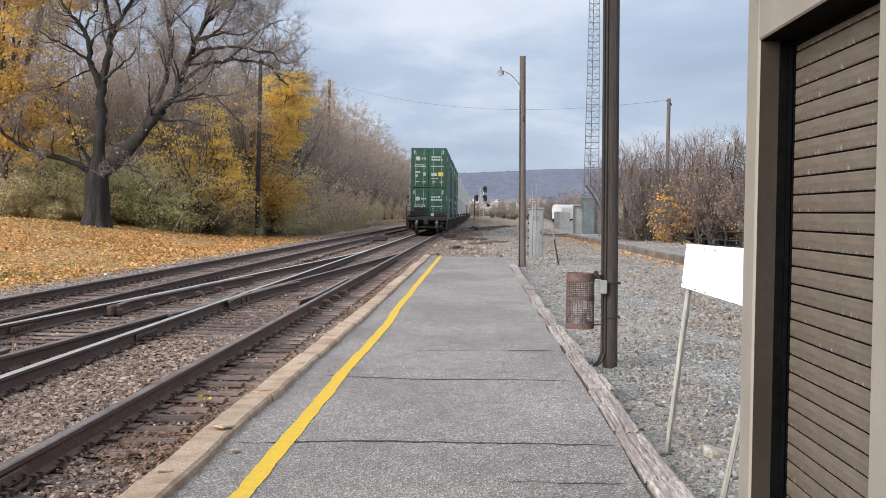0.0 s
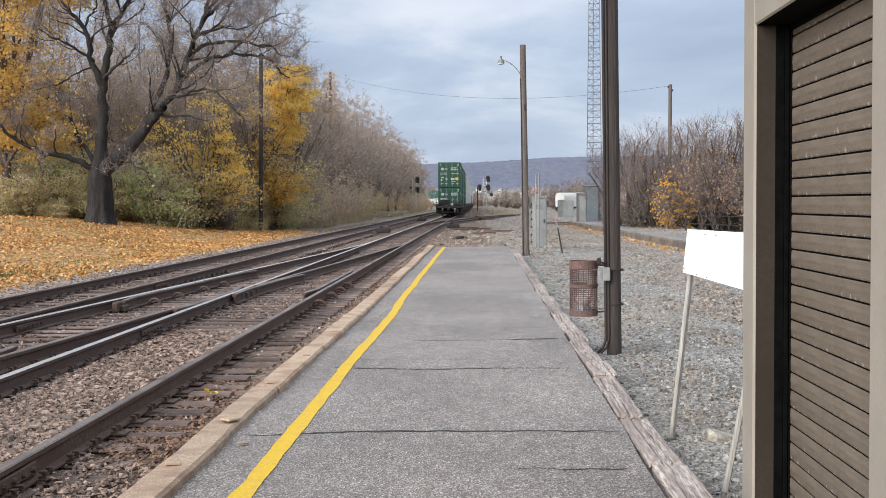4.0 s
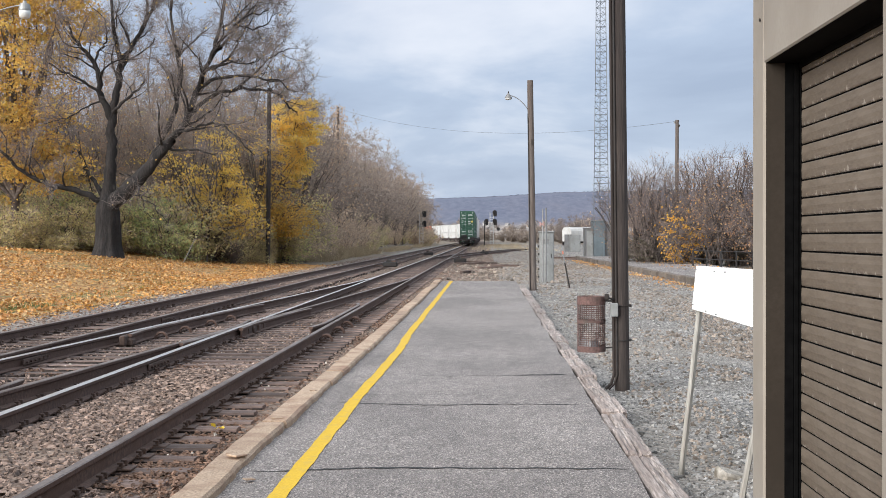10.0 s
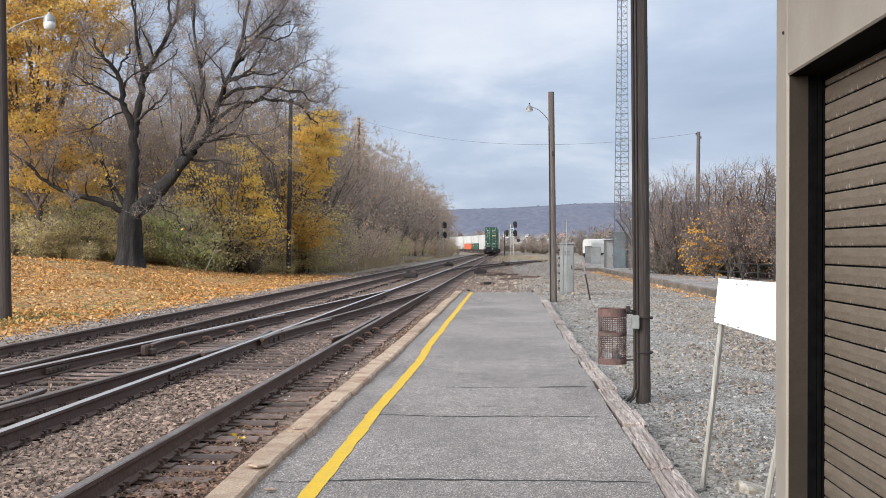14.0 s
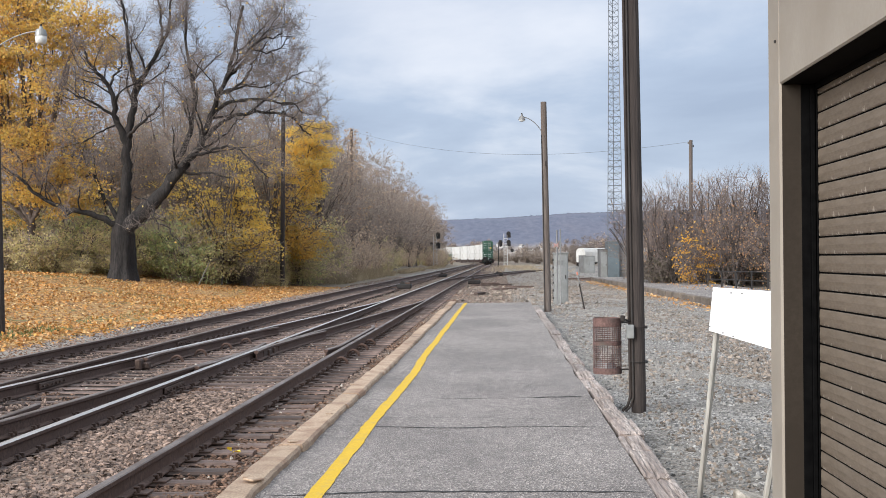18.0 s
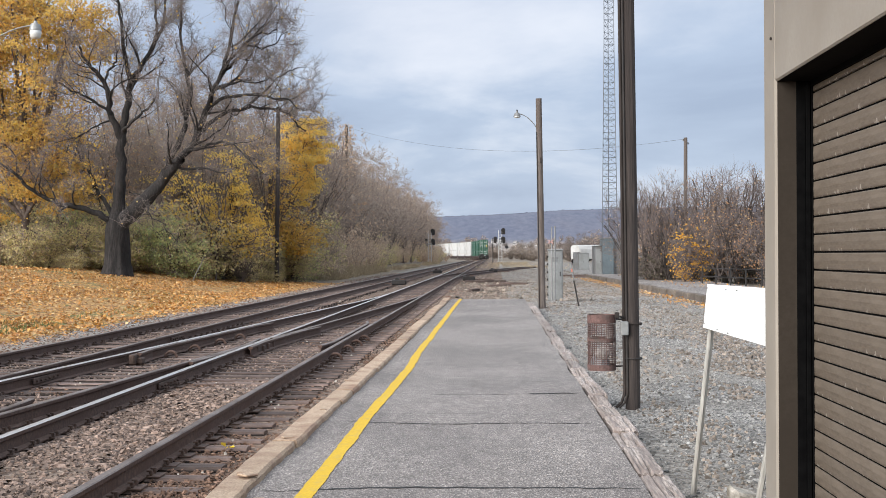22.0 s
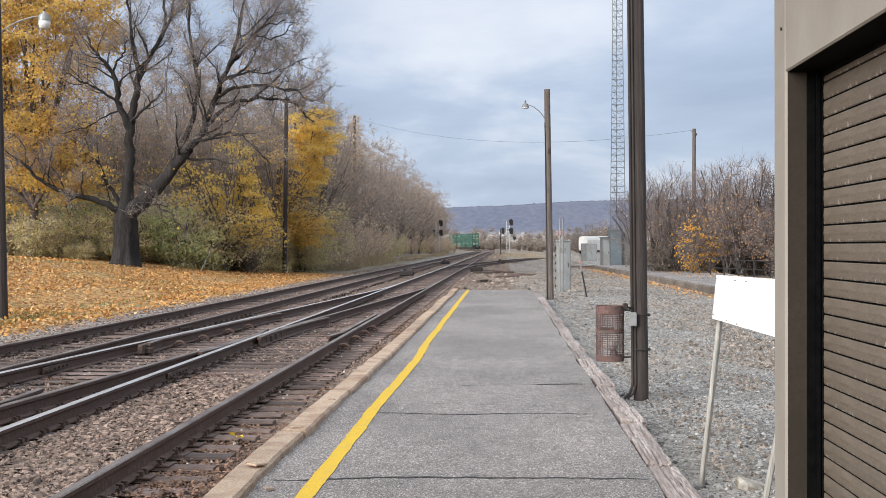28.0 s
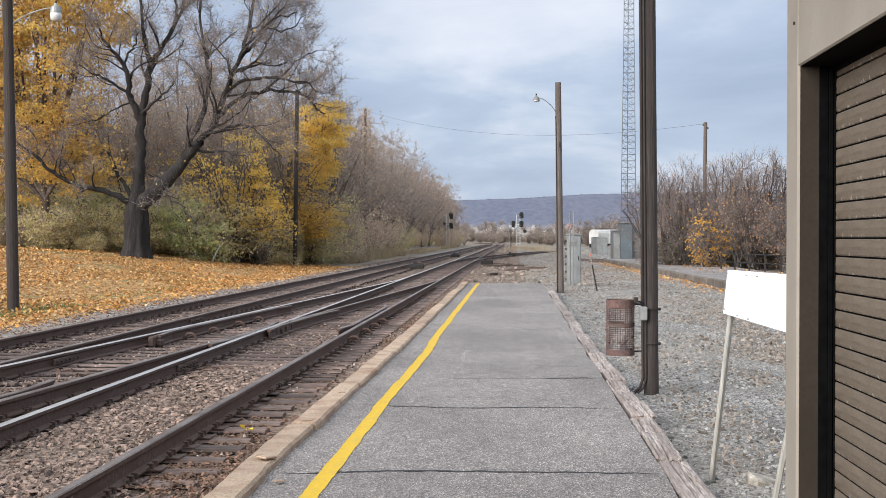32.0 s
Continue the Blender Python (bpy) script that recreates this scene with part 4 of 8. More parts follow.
            ob.scale = (w / 4.6, 1, 1)
        else:
            ob = part("tie", short[rng.randrange(5)], None, near)
            ob.location = (T1 + rng.uniform(-0.06, 0.06), y, TIE_Z + rng.uniform(-0.012, 0.006))
        ob.rotation_euler = (0, 0, skew)
        if y < 42:
            for sgn in (-1, 1):
                pl = part("tie_plate", plate, None, near)
                pl.location = (T1 + sgn * HALF, y, TIE_Z + 0.004)
        y += 0.495 + rng.uniform(-0.02, 0.02)
    y = 9.0
    while y < 66:
        ob = part("tie", short[rng.randrange(5)], None, far)
        ob.location = (T3 + rng.uniform(-0.05, 0.05), y, TIE_Z + rng.uniform(-0.012, 0.004))
        ob.rotation_euler = (0, 0, rng.uniform(-0.015, 0.015))
        if y < 30:
            for sgn in (-1, 1):
                pl = part("tie_plate", plate, None, far)
                pl.location = (T3 + sgn * HALF, y, TIE_Z + 0.004)
        y += 0.51 + rng.uniform(-0.02, 0.02)
    y = 5.0
    while y < 15.0:
        ob = part("tie", short[rng.randrange(5)], None, xover)
        ob.location = (cross_line(y) - 0.35, y + 0.2, TIE_Z - 0.012)
        for sgn in (-1, 1):
            pl = part("tie_plate", plate, None, xover)
            pl.location = (cross_line(y) + sgn * HALF, y + 0.2, TIE_Z - 0.006)
        y += 0.5
    # ties far along, joined
    g = Geo()
    for c in (T1, T3):
        s = 66.0
        while s < 330:
            x, yy, a = along(s, c)
            g.box(x - 1.3, x + 1.3, yy - 0.11, yy + 0.11, TIE_Z - 0.1, TIE_Z)
            s += 0.55
    part("far_ties", g, M["tie_wood"], near, kind="stuff")
    # siding
    for sgn in (-1, 1):
        rail(side, [(siding_x(y) + sgn * HALF, y, RAIL_Z + 0.001 - 0.5 * smooth_step(130, 260, y)) for y in span(84, 330, 6)], False)
    for sgn in (-1, 1):
        rail(side, [(8.2 - 0.0006 * (y - 205) ** 2 + 0.03 * (y - 205) + sgn * HALF, y, RAIL_Z - 0.3) for y in span(195, 350, 6)], False)
    g = Geo()
    y = 92.0
    while y < 300:
        g.box(siding_x(y) - 1.3, siding_x(y) + 1.3, y - 0.11, y + 0.11, TIE_Z - 0.1 - 0.5 * smooth_step(130, 260, y), TIE_Z - 0.5 * smooth_step(130, 260, y))
        y += 0.6
    part("siding_ties", g, M["tie_wood"], side, kind="stuff")


make_tracks()


# ---- building beside the platform ----
WALL_X, WALL_END = 1.43, 6.38


def make_building():
    b = thing("building", "taupe painted trackside building with a roll-up shutter", "building", kind="structure")
    door_y1, door_y0, door_z, ground = 6.13, 4.31, 2.39, -0.2
    top = 3.3
    g = Geo()
    g.box(WALL_X, WALL_X + 0.20, door_y1, WALL_END, ground, top, 0.012)
    part("corner_post", g, M["taupe"], b)
    g = Geo()
    g.box(WALL_X, WALL_X + 0.20, door_y0, door_y1, door_z, top, 0.008)
    part("lintel", g, M["taupe"], b)
    g = Geo()
    g.box(WALL_X, WALL_X + 0.20, -7.0, door_y0, ground, top, 0.012)
    part("wall", g, M["taupe"], b)
    g = Geo()
    g.box(WALL_X + 0.2, 6.5, WALL_END - 0.2, WALL_END, ground, top)
    part("wall", g, M["taupe"], b)
    g = Geo()
    g.box(6.3, 6.5, -7.0, WALL_END - 0.2, ground, top)
    part("wall", g, M["taupe"], b)
    g = Geo()
    # eave reaching past the wall is unseen, added to shade the door's top
    g.box(WALL_X - 0.45, 6.6, -7.1, WALL_END + 0.12, top, top + 0.15, 0.02)
    part("roof", g, M["roof_grey"], b)
    # thin dark facings on the opening's inner faces; near-black on soffit and inner edge
    part("reveal_facing", Geo().box(WALL_X + 0.012, WALL_X + 0.104, door_y1 - 0.010, door_y1 + 0.03, ground, door_z), M["lining"], b, "thin dark facing on the reveal of the door opening")
    part("reveal_facing", Geo().box(WALL_X + 0.012, WALL_X + 0.198, door_y0 - 0.03, door_y0 + 0.002, ground, door_z), M["lining"], b, "thin dark facing on the reveal of the door opening")
    part("reveal_facing", Geo().box(WALL_X + 0.012, WALL_X + 0.198, door_y0, door_y1, door_z - 0.002, door_z + 0.03), M["reveal_dark"], b, "thin dark facing on the reveal of the door opening")
    part("reveal_facing", Geo().box(WALL_X + 0.106, WALL_X + 0.198, door_y1 - 0.003, door_y1 + 0.03, ground, door_z), M["reveal_dark"], b, "thin dark facing on the reveal of the door opening")
    # recessed guide channel and the slatted shutter
    g = Geo()
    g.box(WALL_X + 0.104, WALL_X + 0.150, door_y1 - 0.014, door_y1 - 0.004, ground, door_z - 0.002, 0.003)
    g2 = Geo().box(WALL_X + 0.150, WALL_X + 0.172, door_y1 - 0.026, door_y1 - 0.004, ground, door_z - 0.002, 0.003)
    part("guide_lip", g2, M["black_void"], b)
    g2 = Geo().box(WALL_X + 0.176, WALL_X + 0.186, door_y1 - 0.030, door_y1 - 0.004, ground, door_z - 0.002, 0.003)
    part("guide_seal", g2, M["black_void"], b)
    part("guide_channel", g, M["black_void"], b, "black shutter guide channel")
    # added black strip that stands in for shade at the shutter's top
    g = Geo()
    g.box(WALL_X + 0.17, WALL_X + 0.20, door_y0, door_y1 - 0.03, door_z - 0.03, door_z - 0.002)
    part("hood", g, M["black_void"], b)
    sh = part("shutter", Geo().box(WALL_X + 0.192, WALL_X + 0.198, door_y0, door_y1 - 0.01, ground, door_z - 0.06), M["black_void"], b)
    g = Geo()
    pitch = 0.0895
    x = WALL_X + 0.190
    sec = [(0.010, 0.0), (-0.003, 0.002), (-0.006, 0.008), (-0.0062, 0.030), (-0.0075, 0.045), (-0.0062, 0.060), (-0.006, 0.077), (-0.003, 0.082), (0.010, 0.083)]
    ys = (door_y0 + 0.012, door_y1 - 0.014)
    vs = [(sx, y, sz) for y in ys for sx, sz in sec]
    ns = len(sec)
    fs = [(i, i + 1, ns + i + 1, ns + i) for i in range(ns - 1)] + [(0, ns, 2 * ns - 1, ns - 1)]
    me = g.add(vs, fs).mesh("slat", M["slat"])
    z = 1.527 - 19 * pitch
    i = 0
    while z < door_z - 0.02:
        ob = part("slat", me, None, sh)
        ob.location = (x, 0, z)
        z += pitch
        i += 1
    # small bolts on the post
    for z in (2.86, 2.62):
        g = Geo()
        g.tube([(WALL_X - 0.008, 6.2, z), (WALL_X + 0.004, 6.2, z)], 0.008, 8)
        part("bolt", g, M["dark_iron"], b)


make_building()

# ---- freight train ----
def container_mesh(steel, length=16.15, doors=True):
    """A corrugated container in three meshes: corrugated shell, end doors, white markings."""
    w, h = 2.59, 2.90
    L = length
    shell = Geo()
    # side walls with ribs
    for sx in (-1, 1):
        vs, fs = [], []
        n = 56
        xs = []
        for i in range(n + 1):
            y = -L / 2 + 0.12 + (L - 0.24) * i / n
            d = 0.0 if (i // 2) % 2 == 0 else 0.03
            vs += [(sx * (w / 2 - 0.02 - d), y, 0.14), (sx * (w / 2 - 0.02 - d), y, h - 0.1)]
        for i in range(n):
            fs.append((2 * i, 2 * i + 2, 2 * i + 3, 2 * i + 1))
        shell.add(vs, fs)
        shell.box(sx * w / 2 - 0.06, sx * w / 2 + (0.06 if sx < 0 else 0), -L / 2, L / 2, 0, 0.15) if sx < 0 else shell.box(w / 2 - 0.06, w / 2, -L / 2, L / 2, 0, 0.15)
        shell.box(min(sx * w / 2, sx * (w / 2 - 0.06)), max(sx * w / 2, sx * (w / 2 - 0.06)), -L / 2, L / 2, h - 0.11, h)
        for sy in (-1, 1):
            y0 = sy * L / 2
            shell.box(min(sx * w / 2, sx * (w / 2 - 0.1)), max(sx * w / 2, sx * (w / 2 - 0.1)), min(y0, y0 - sy * 0.14), max(y0, y0 - sy * 0.14), 0, h)
        shell.box(min(sx * w / 2, sx * (w / 2 - 0.08)), max(sx * w / 2, sx * (w / 2 - 0.08)), -6.2, -6.0, 0, h)
        shell.box(min(sx * w / 2, sx * (w / 2 - 0.08)), max(sx * w / 2, sx * (w / 2 - 0.08)), 6.0, 6.2, 0, h)
    shell.box(-w / 2 + 0.03, w / 2 - 0.03, -L / 2 + 0.05, L / 2 - 0.05, h - 0.06, h - 0.01)
    shell.box(-w / 2 + 0.03, w / 2 - 0.03, -L / 2 + 0.05, L / 2 - 0.05, 0.03, 0.1)
    shell.box(-w / 2 + 0.08, w / 2 - 0.08, L / 2 - 0.08, L / 2 - 0.02, 0.1, h - 0.06)
    for z in (0.0, h - 0.13):
        shell.box(-w / 2, w / 2, -L / 2 - 0.004, -L / 2 + 0.1, z, z + 0.13)
        shell.box(-w / 2, w / 2, L / 2 - 0.1, L / 2 + 0.004, z, z + 0.13)
    door = Geo().box(-w / 2 + 0.1, w / 2 - 0.1, -L / 2 + 0.02, -L / 2 + 0.06, 0.14, h - 0.14)
    return shell, door, w, h, L


def lock_rods(w, h, L):
    g = Geo()
    for x in (-0.95, -0.35, 0.35, 0.95):
        g.tube([(x, -L / 2 - 0.012, 0.08), (x, -L / 2 - 0.012, h - 0.08)], 0.02, 5)
        for z in (0.3, 1.4, 2.5):
            g.box(x - 0.05, x + 0.05, -L / 2 - 0.03, -L / 2, z - 0.03, z + 0.03)
    return g


def door_marks(w, h, L):
    """Unreadable lettering as pale bars, and a round emblem."""
    g = Geo()
    y0, y1 = -L / 2 - 0.022, -L / 2 - 0.004
    rng = random.Random(3)
    for z, n, x0, hh in ((2.18, 4, 0.2, 0.13), (1.98, 5, 0.2, 0.13), (1.53, 5, 0.2, 0.07), (0.62, 3, 0.2, 0.06)):
        x = x0
        for i in range(n):
            ln = rng.uniform(0.1, 0.17)
            g.box(x, x + ln, y0, y1, z, z + hh)
            x += ln + 0.045
    for z, ln, x0 in ((1.50, 0.85, -1.05), (1.62, 0.8, -1.05), (0.38, 0.3, -0.98), (0.38, 0.3, -0.5), (0.38, 0.3, 0.25), (0.38, 0.3, 0.8), (2.62, 0.12, -1.1), (2.62, 0.12, 1.0)):
        g.box(x0, x0 + ln, y0, y1, z, z + 0.06)
    for x in (-1.1, 1.02):
        g.box(x, x + 0.07, y0, y1, 2.45, 2.75)
    g.emblem = len(g.v) // 8
    ring = [(-0.78 + 0.16 * math.cos(2 * math.pi * i / 14), y0 - 0.004, 2.12 + 0.16 * math.sin(2 * math.pi * i / 14)) for i in range(14)]
    back = [(x, y1, z) for x, y, z in ring]
    g.add(ring + back, [tuple(range(13, -1, -1))] + [(i, (i + 1) % 14, 14 + (i + 1) % 14, 14 + i) for i in range(14)])
    g.box(-0.52, -0.42, y0, y1, 2.05, 2.19); g.box(-0.38, -0.30, y0, y1, 2.05, 2.19); g.box(-0.27, -0.2, y0, y1, 2.05, 2.19)
    g.box(-1.0, -0.62, y0, y1, 1.05, 1.18); g.box(-0.42, -0.22, y0, y1, 0.85, 1.10); g.box(-1.0, -0.8, y0, y1, 0.75, 0.95)
    g.box(0.2, 0.62, y0, y1, 0.85, 1.08)
    return g


def well_mesh():
    g = Geo()
    L = 19.0
    for sx in (-1, 1):
        x0, x1 = (1.32, 1.46) if sx > 0 else (-1.46, -1.32)
        g.box(x0, x1, -8.4, 8.4, 0.28, 1.02, 0.03)
        g.box(x0 - 0.03, x1 + 0.03, -8.5, 8.5, 1.02, 1.12, 0.02)
        for i in range(13):
            y = -8.2 + i * 1.366
            g.box(sx * 1.50 - 0.05, sx * 1.50 + 0.05, y - 0.06, y + 0.06, 0.3, 1.04, 0.01)
    g.box(-1.32, 1.32, -8.4, 8.4, 0.26, 0.36)
    for s in (-1, 1):
        y0, y1 = (8.3, 9.5) if s > 0 else (-9.5, -8.3)
        g.box(-1.46, 1.46, y0, y1, 0.86, 1.18, 0.04)
        g.box(-0.4, 0.4, y0 - 0.1, y1 + 0.1, 0.62, 0.9, 0.03)
        for sx in (-1, 1):
            g.box(sx * 1.1 - 0.34, sx * 1.1 + 0.34, y0, y1, 1.18, 1.42, 0.05)
    return g


def truck_mesh():
    g = Geo()
    for sx in (-1, 1):
        g.box(sx * 1.02 - 0.09, sx * 1.02 + 0.09, -1.25, 1.25, 0.40, 0.62, 0.04)
        g.box(sx * 1.02 - 0.11, sx * 1.02 + 0.11, -0.4, 0.4, 0.24, 0.56, 0.05)
        for q in (-0.2, 0, 0.2):
            g.tube([(sx * 1.02, q, 0.28), (sx * 1.02, q, 0.52)], 0.075, 8)
    g.box(-1.0, 1.0, -0.2, 0.2, 0.42, 0.68, 0.04)
    return g


def wheelset_mesh():
    g = Geo()
    g.tube([(-0.95, 0, 0.46), (0.95, 0, 0.46)], 0.08, 10)
    for sx in (-1, 1):
        g.tube([(sx * 0.69, 0, 0.46), (sx * 0.74, 0, 0.46), (sx * 0.75, 0, 0.46), (sx * 0.83, 0, 0.46)], [0.485, 0.485, 0.46, 0.455], 22)
    return g


CAR_PITCH, TRAIN_SPEED, TRAIN_START = 19.6, 13.0, 96.5
N_CARS = 25


def car_colours(i):
    if i <= 2:
        return "green", "green"
    if i in (16, 17, 18, 19):
        return "green", "white"
    if i == 15:
        return "orange", "white"
    if i == 9:
        return "white", "green"
    if i == 10:
        return "white", "orange"
    return "white", "white"


TRAIN = []


def make_train():
    steels = {"green": M["green_steel"], "white": M["white_steel"], "orange": M["orange_steel"]}
    protos = {}
    shell, door, w, h, L = container_mesh(None)
    for c, s in steels.items():
        protos[c] = (shell.mesh("shell", s), door.mesh("door", s))
    rods = lock_rods(w, h, L).mesh("lock_rods", M["galv"])
    marks = door_marks(w, h, L).mesh("markings", M["mark_paint"])
    mark_parts = []
    whole = door_marks(w, h, L)
    seen = []
    # each bar is a closed box of eight corners; the emblem has twenty-eight
    o = 0
    while o < len(whole.v):
        nv = 28 if len(seen) == whole.emblem else 8
        fs = [f for f in whole.f if o <= f[0] < o + nv]
        g = Geo().add(whole.v[o:o + nv], [tuple(i - o for i in f) for f in fs])
        mark_parts.append(("emblem" if nv == 28 else "letter_bar", g.mesh("letter_bar", M["mark_paint"])))
        seen.append(o)
        o += nv
    well = well_mesh().mesh("well", M["car_brown"])
    truck = truck_mesh().mesh("truck_frame", M["dark_iron"])
    wheels = wheelset_mesh().mesh("wheelset", M["dark_iron"])
    tag = Geo().box(0.72, 1.08, -L / 2 - 0.026, -L / 2 - 0.004, 0.83, 1.12).mesh("placard", M["yellow_tag"])
    side_logo = Geo()
    for sx in (-1, 1):
        for y0, ln in ((-7.0, 1.1), (-5.6, 0.5), (3.6, 1.6), (5.5, 0.7)):
            a = sx * w / 2
            side_logo.box(min(a, a + sx * 0.006), max(a, a + sx * 0.006), y0, y0 + ln, 2.0, 2.35)
            side_logo.box(min(a, a + sx * 0.006), max(a, a + sx * 0.006), y0, y0 + ln * 0.7, 1.5, 1.62)
    side_logo = side_logo.mesh("side_marks", M["mark_paint"])
    for i in range(N_CARS):
        upper, lower = car_colours(i)
        name = {"green": "green", "white": "white", "orange": "orange-red"}
        car = thing("freight_car", f"moving container freight car, {name[upper]} container stacked on {'a ' + name[lower] + ' one' if upper != lower else 'another'}", "freight car", group="freight train")
        part("well", well, None, car, "rust-brown well car body")
        for k, (col, z) in enumerate(((lower, 0.42), (upper, 3.38))):
            sh_me, door_me = protos[col]
            ob = part("container", sh_me, None, car, f"{name[col]} corrugated steel container")
            ob.location = (0, 0, z)
            if i == 0:
                for a, b in ((0.015, w / 2 - 0.1), (-w / 2 + 0.1, -0.015)):
                    part("door", Geo().box(a, b, -L / 2 + 0.018, -L / 2 + 0.06, 0.14, h - 0.14, 0.006), steels[col], ob)
                    for zz in (0.5, 1.0, 1.5, 2.0, 2.45):
                        part("door_panel", Geo().box(a + 0.06, b - 0.06, -L / 2 + 0.003, -L / 2 + 0.016, zz - 0.14, zz + 0.10, 0.004), steels[col], ob)
            else:
                part("door", door_me, None, ob)
            if i == 0 or col == "green":
                part("lock_rods", rods, None, ob)
                if i == 0:
                    for nm, me in mark_parts:
                        part(nm, me, None, ob)
                else:
                    part("markings", marks, None, ob, "pale lettering bars and round emblem", kind="stuff")
                part("side_marks", side_logo, None, ob, kind="stuff")
                if k == 1 and i == 0:
                    part("placard", tag, None, ob, "yellow placard")
        for yb in ((-9.4, 9.4) if i == 0 else (9.4,)):
            tr = part("truck", truck, None, car)
            tr.location = (0, yb, 0)
            for yy in (-0.85, 0.85):
                ws = part("wheelset", wheels, None, tr)
                ws.location = (0, yy, 0)
        if i == 0:
            g = Geo()
            g.box(-0.14, 0.14, -11.1, -9.6, 0.72, 0.98, 0.03)
            g.box(-0.2, 0.12, -11.35, -11.0, 0.66, 1.04, 0.06)
            part("coupler", g, M["dark_iron"], car)
            g = Geo()
            g.box(-1.48, 1.48, -10.45, -8.4, 0.95, 1.2, 0.03)
            for x in (-1.45, 1.45):
                g.box(x - 0.03, x + 0.03, -10.5, -10.4, 0.35, 2.0)
                for z in (0.4, 0.75, 1.6, 1.95):
                    g.rod((x, -10.48, z), (x - 0.4 * (1 if x > 0 else -1), -10.48, z), 0.02, 5)
            g.rod((-1.45, -10.46, 1.55), (1.45, -10.46, 1.55), 0.025, 5)
            part("end_platform", g, M["dark_iron"], car, "dark end platform with grab irons")
            g = Geo()
            pts = [(-0.45 + 0.28 * math.cos(a), -10.2, 1.75 + 0.28 * math.sin(a)) for a in [2 * math.pi * q / 16 for q in range(17)]]
            g.tube(pts, 0.025, 5)
            g.rod((-0.45, -10.2, 1.47), (-0.45, -10.2, 2.03), 0.02, 5); g.rod((-0.73, -10.2, 1.75), (-0.17, -10.2, 1.75), 0.02, 5)
            g.box(-0.95, 0.1, -10.15, -9.7, 1.25, 1.9, 0.05)
            g.box(-1.2, -0.9, -10.3, -9.9, 1.2, 1.65, 0.05)
            g.box(0.5, 1.3, -10.2, -9.8, 1.2, 1.5, 0.05)
            part("brake_gear", g, M["dark_iron"], car, "black brake wheel and housing")
            for x in (-0.72, 0.72):
                g = Geo()
                g.box(x - 0.07, x + 0.07, -10.62, -10.5, 0.42, 0.95, 0.02)
                part("air_hose", g, M["galv"], car, "pale hose and bracket")
        TRAIN.append(car)


make_train()


def car_pose(i, t):
    # the train gathers speed at the end
    s = TRAIN_START + TRAIN_SPEED * t + 1.6 * max(0.0, t - 28) ** 2 + CAR_PITCH * i
    x, y, a = along(s, T1)
    return pose(x, y, RAIL_Z + 0.004, 0, 0, math.degrees(a))


def motions():
    for i, car in enumerate(TRAIN):
        walk(car, [(t, car_pose(i, t)) for t in (*range(0, 28, 2), 28, 29, 30, 31, 32)])

# ---- trees ----
def twig_mesh(name, p0, p1, r0, r1, material):
    """Many three-sided twigs as one mesh; p0, p1: arrays of ends."""
    p0, p1 = np.asarray(p0, float), np.asarray(p1, float)
    n = len(p0)
    d = p1 - p0
    ln = np.linalg.norm(d, axis=1, keepdims=True) + 1e-9
    d = d / ln
    ref = np.where(np.abs(d[:, 2:3]) < 0.9, [[0.0, 0.0, 1.0]], [[1.0, 0.0, 0.0]])
    a = np.cross(d, ref)
    a /= np.linalg.norm(a, axis=1, keepdims=True) + 1e-9
    b = np.cross(d, a)
    r0, r1 = np.asarray(r0, float).reshape(-1, 1), np.asarray(r1, float).reshape(-1, 1)
    vs = np.empty((n, 6, 3))
    for j in range(3):
        c, s = math.cos(2.0944 * j), math.sin(2.0944 * j)
        o = a * c + b * s
        vs[:, j] = p0 + o * r0
        vs[:, 3 + j] = p1 + o * r1
    tip = r1.ravel() <= 0.0
    nt = int((~tip).sum())
    tubes, cones = vs[~tip].reshape(-1, 3), vs[tip][:, :4].reshape(-1, 3)
    base = np.arange(nt)[:, None] * 6
    fs = np.concatenate([base + np.array([[j, (j + 1) % 3, 3 + (j + 1) % 3, 3 + j]]) for j in range(3)]).tolist()
    base = nt * 6 + np.arange(n - nt)[:, None] * 4
    fs += np.concatenate([base + np.array([[j, (j + 1) % 3, 3]]) for j in range(3)]).tolist()
    me = bpy.data.meshes.new(name)
    me.from_pydata(np.concatenate([tubes, cones]).tolist(), [], fs)
    me.materials.append(material)
    return me


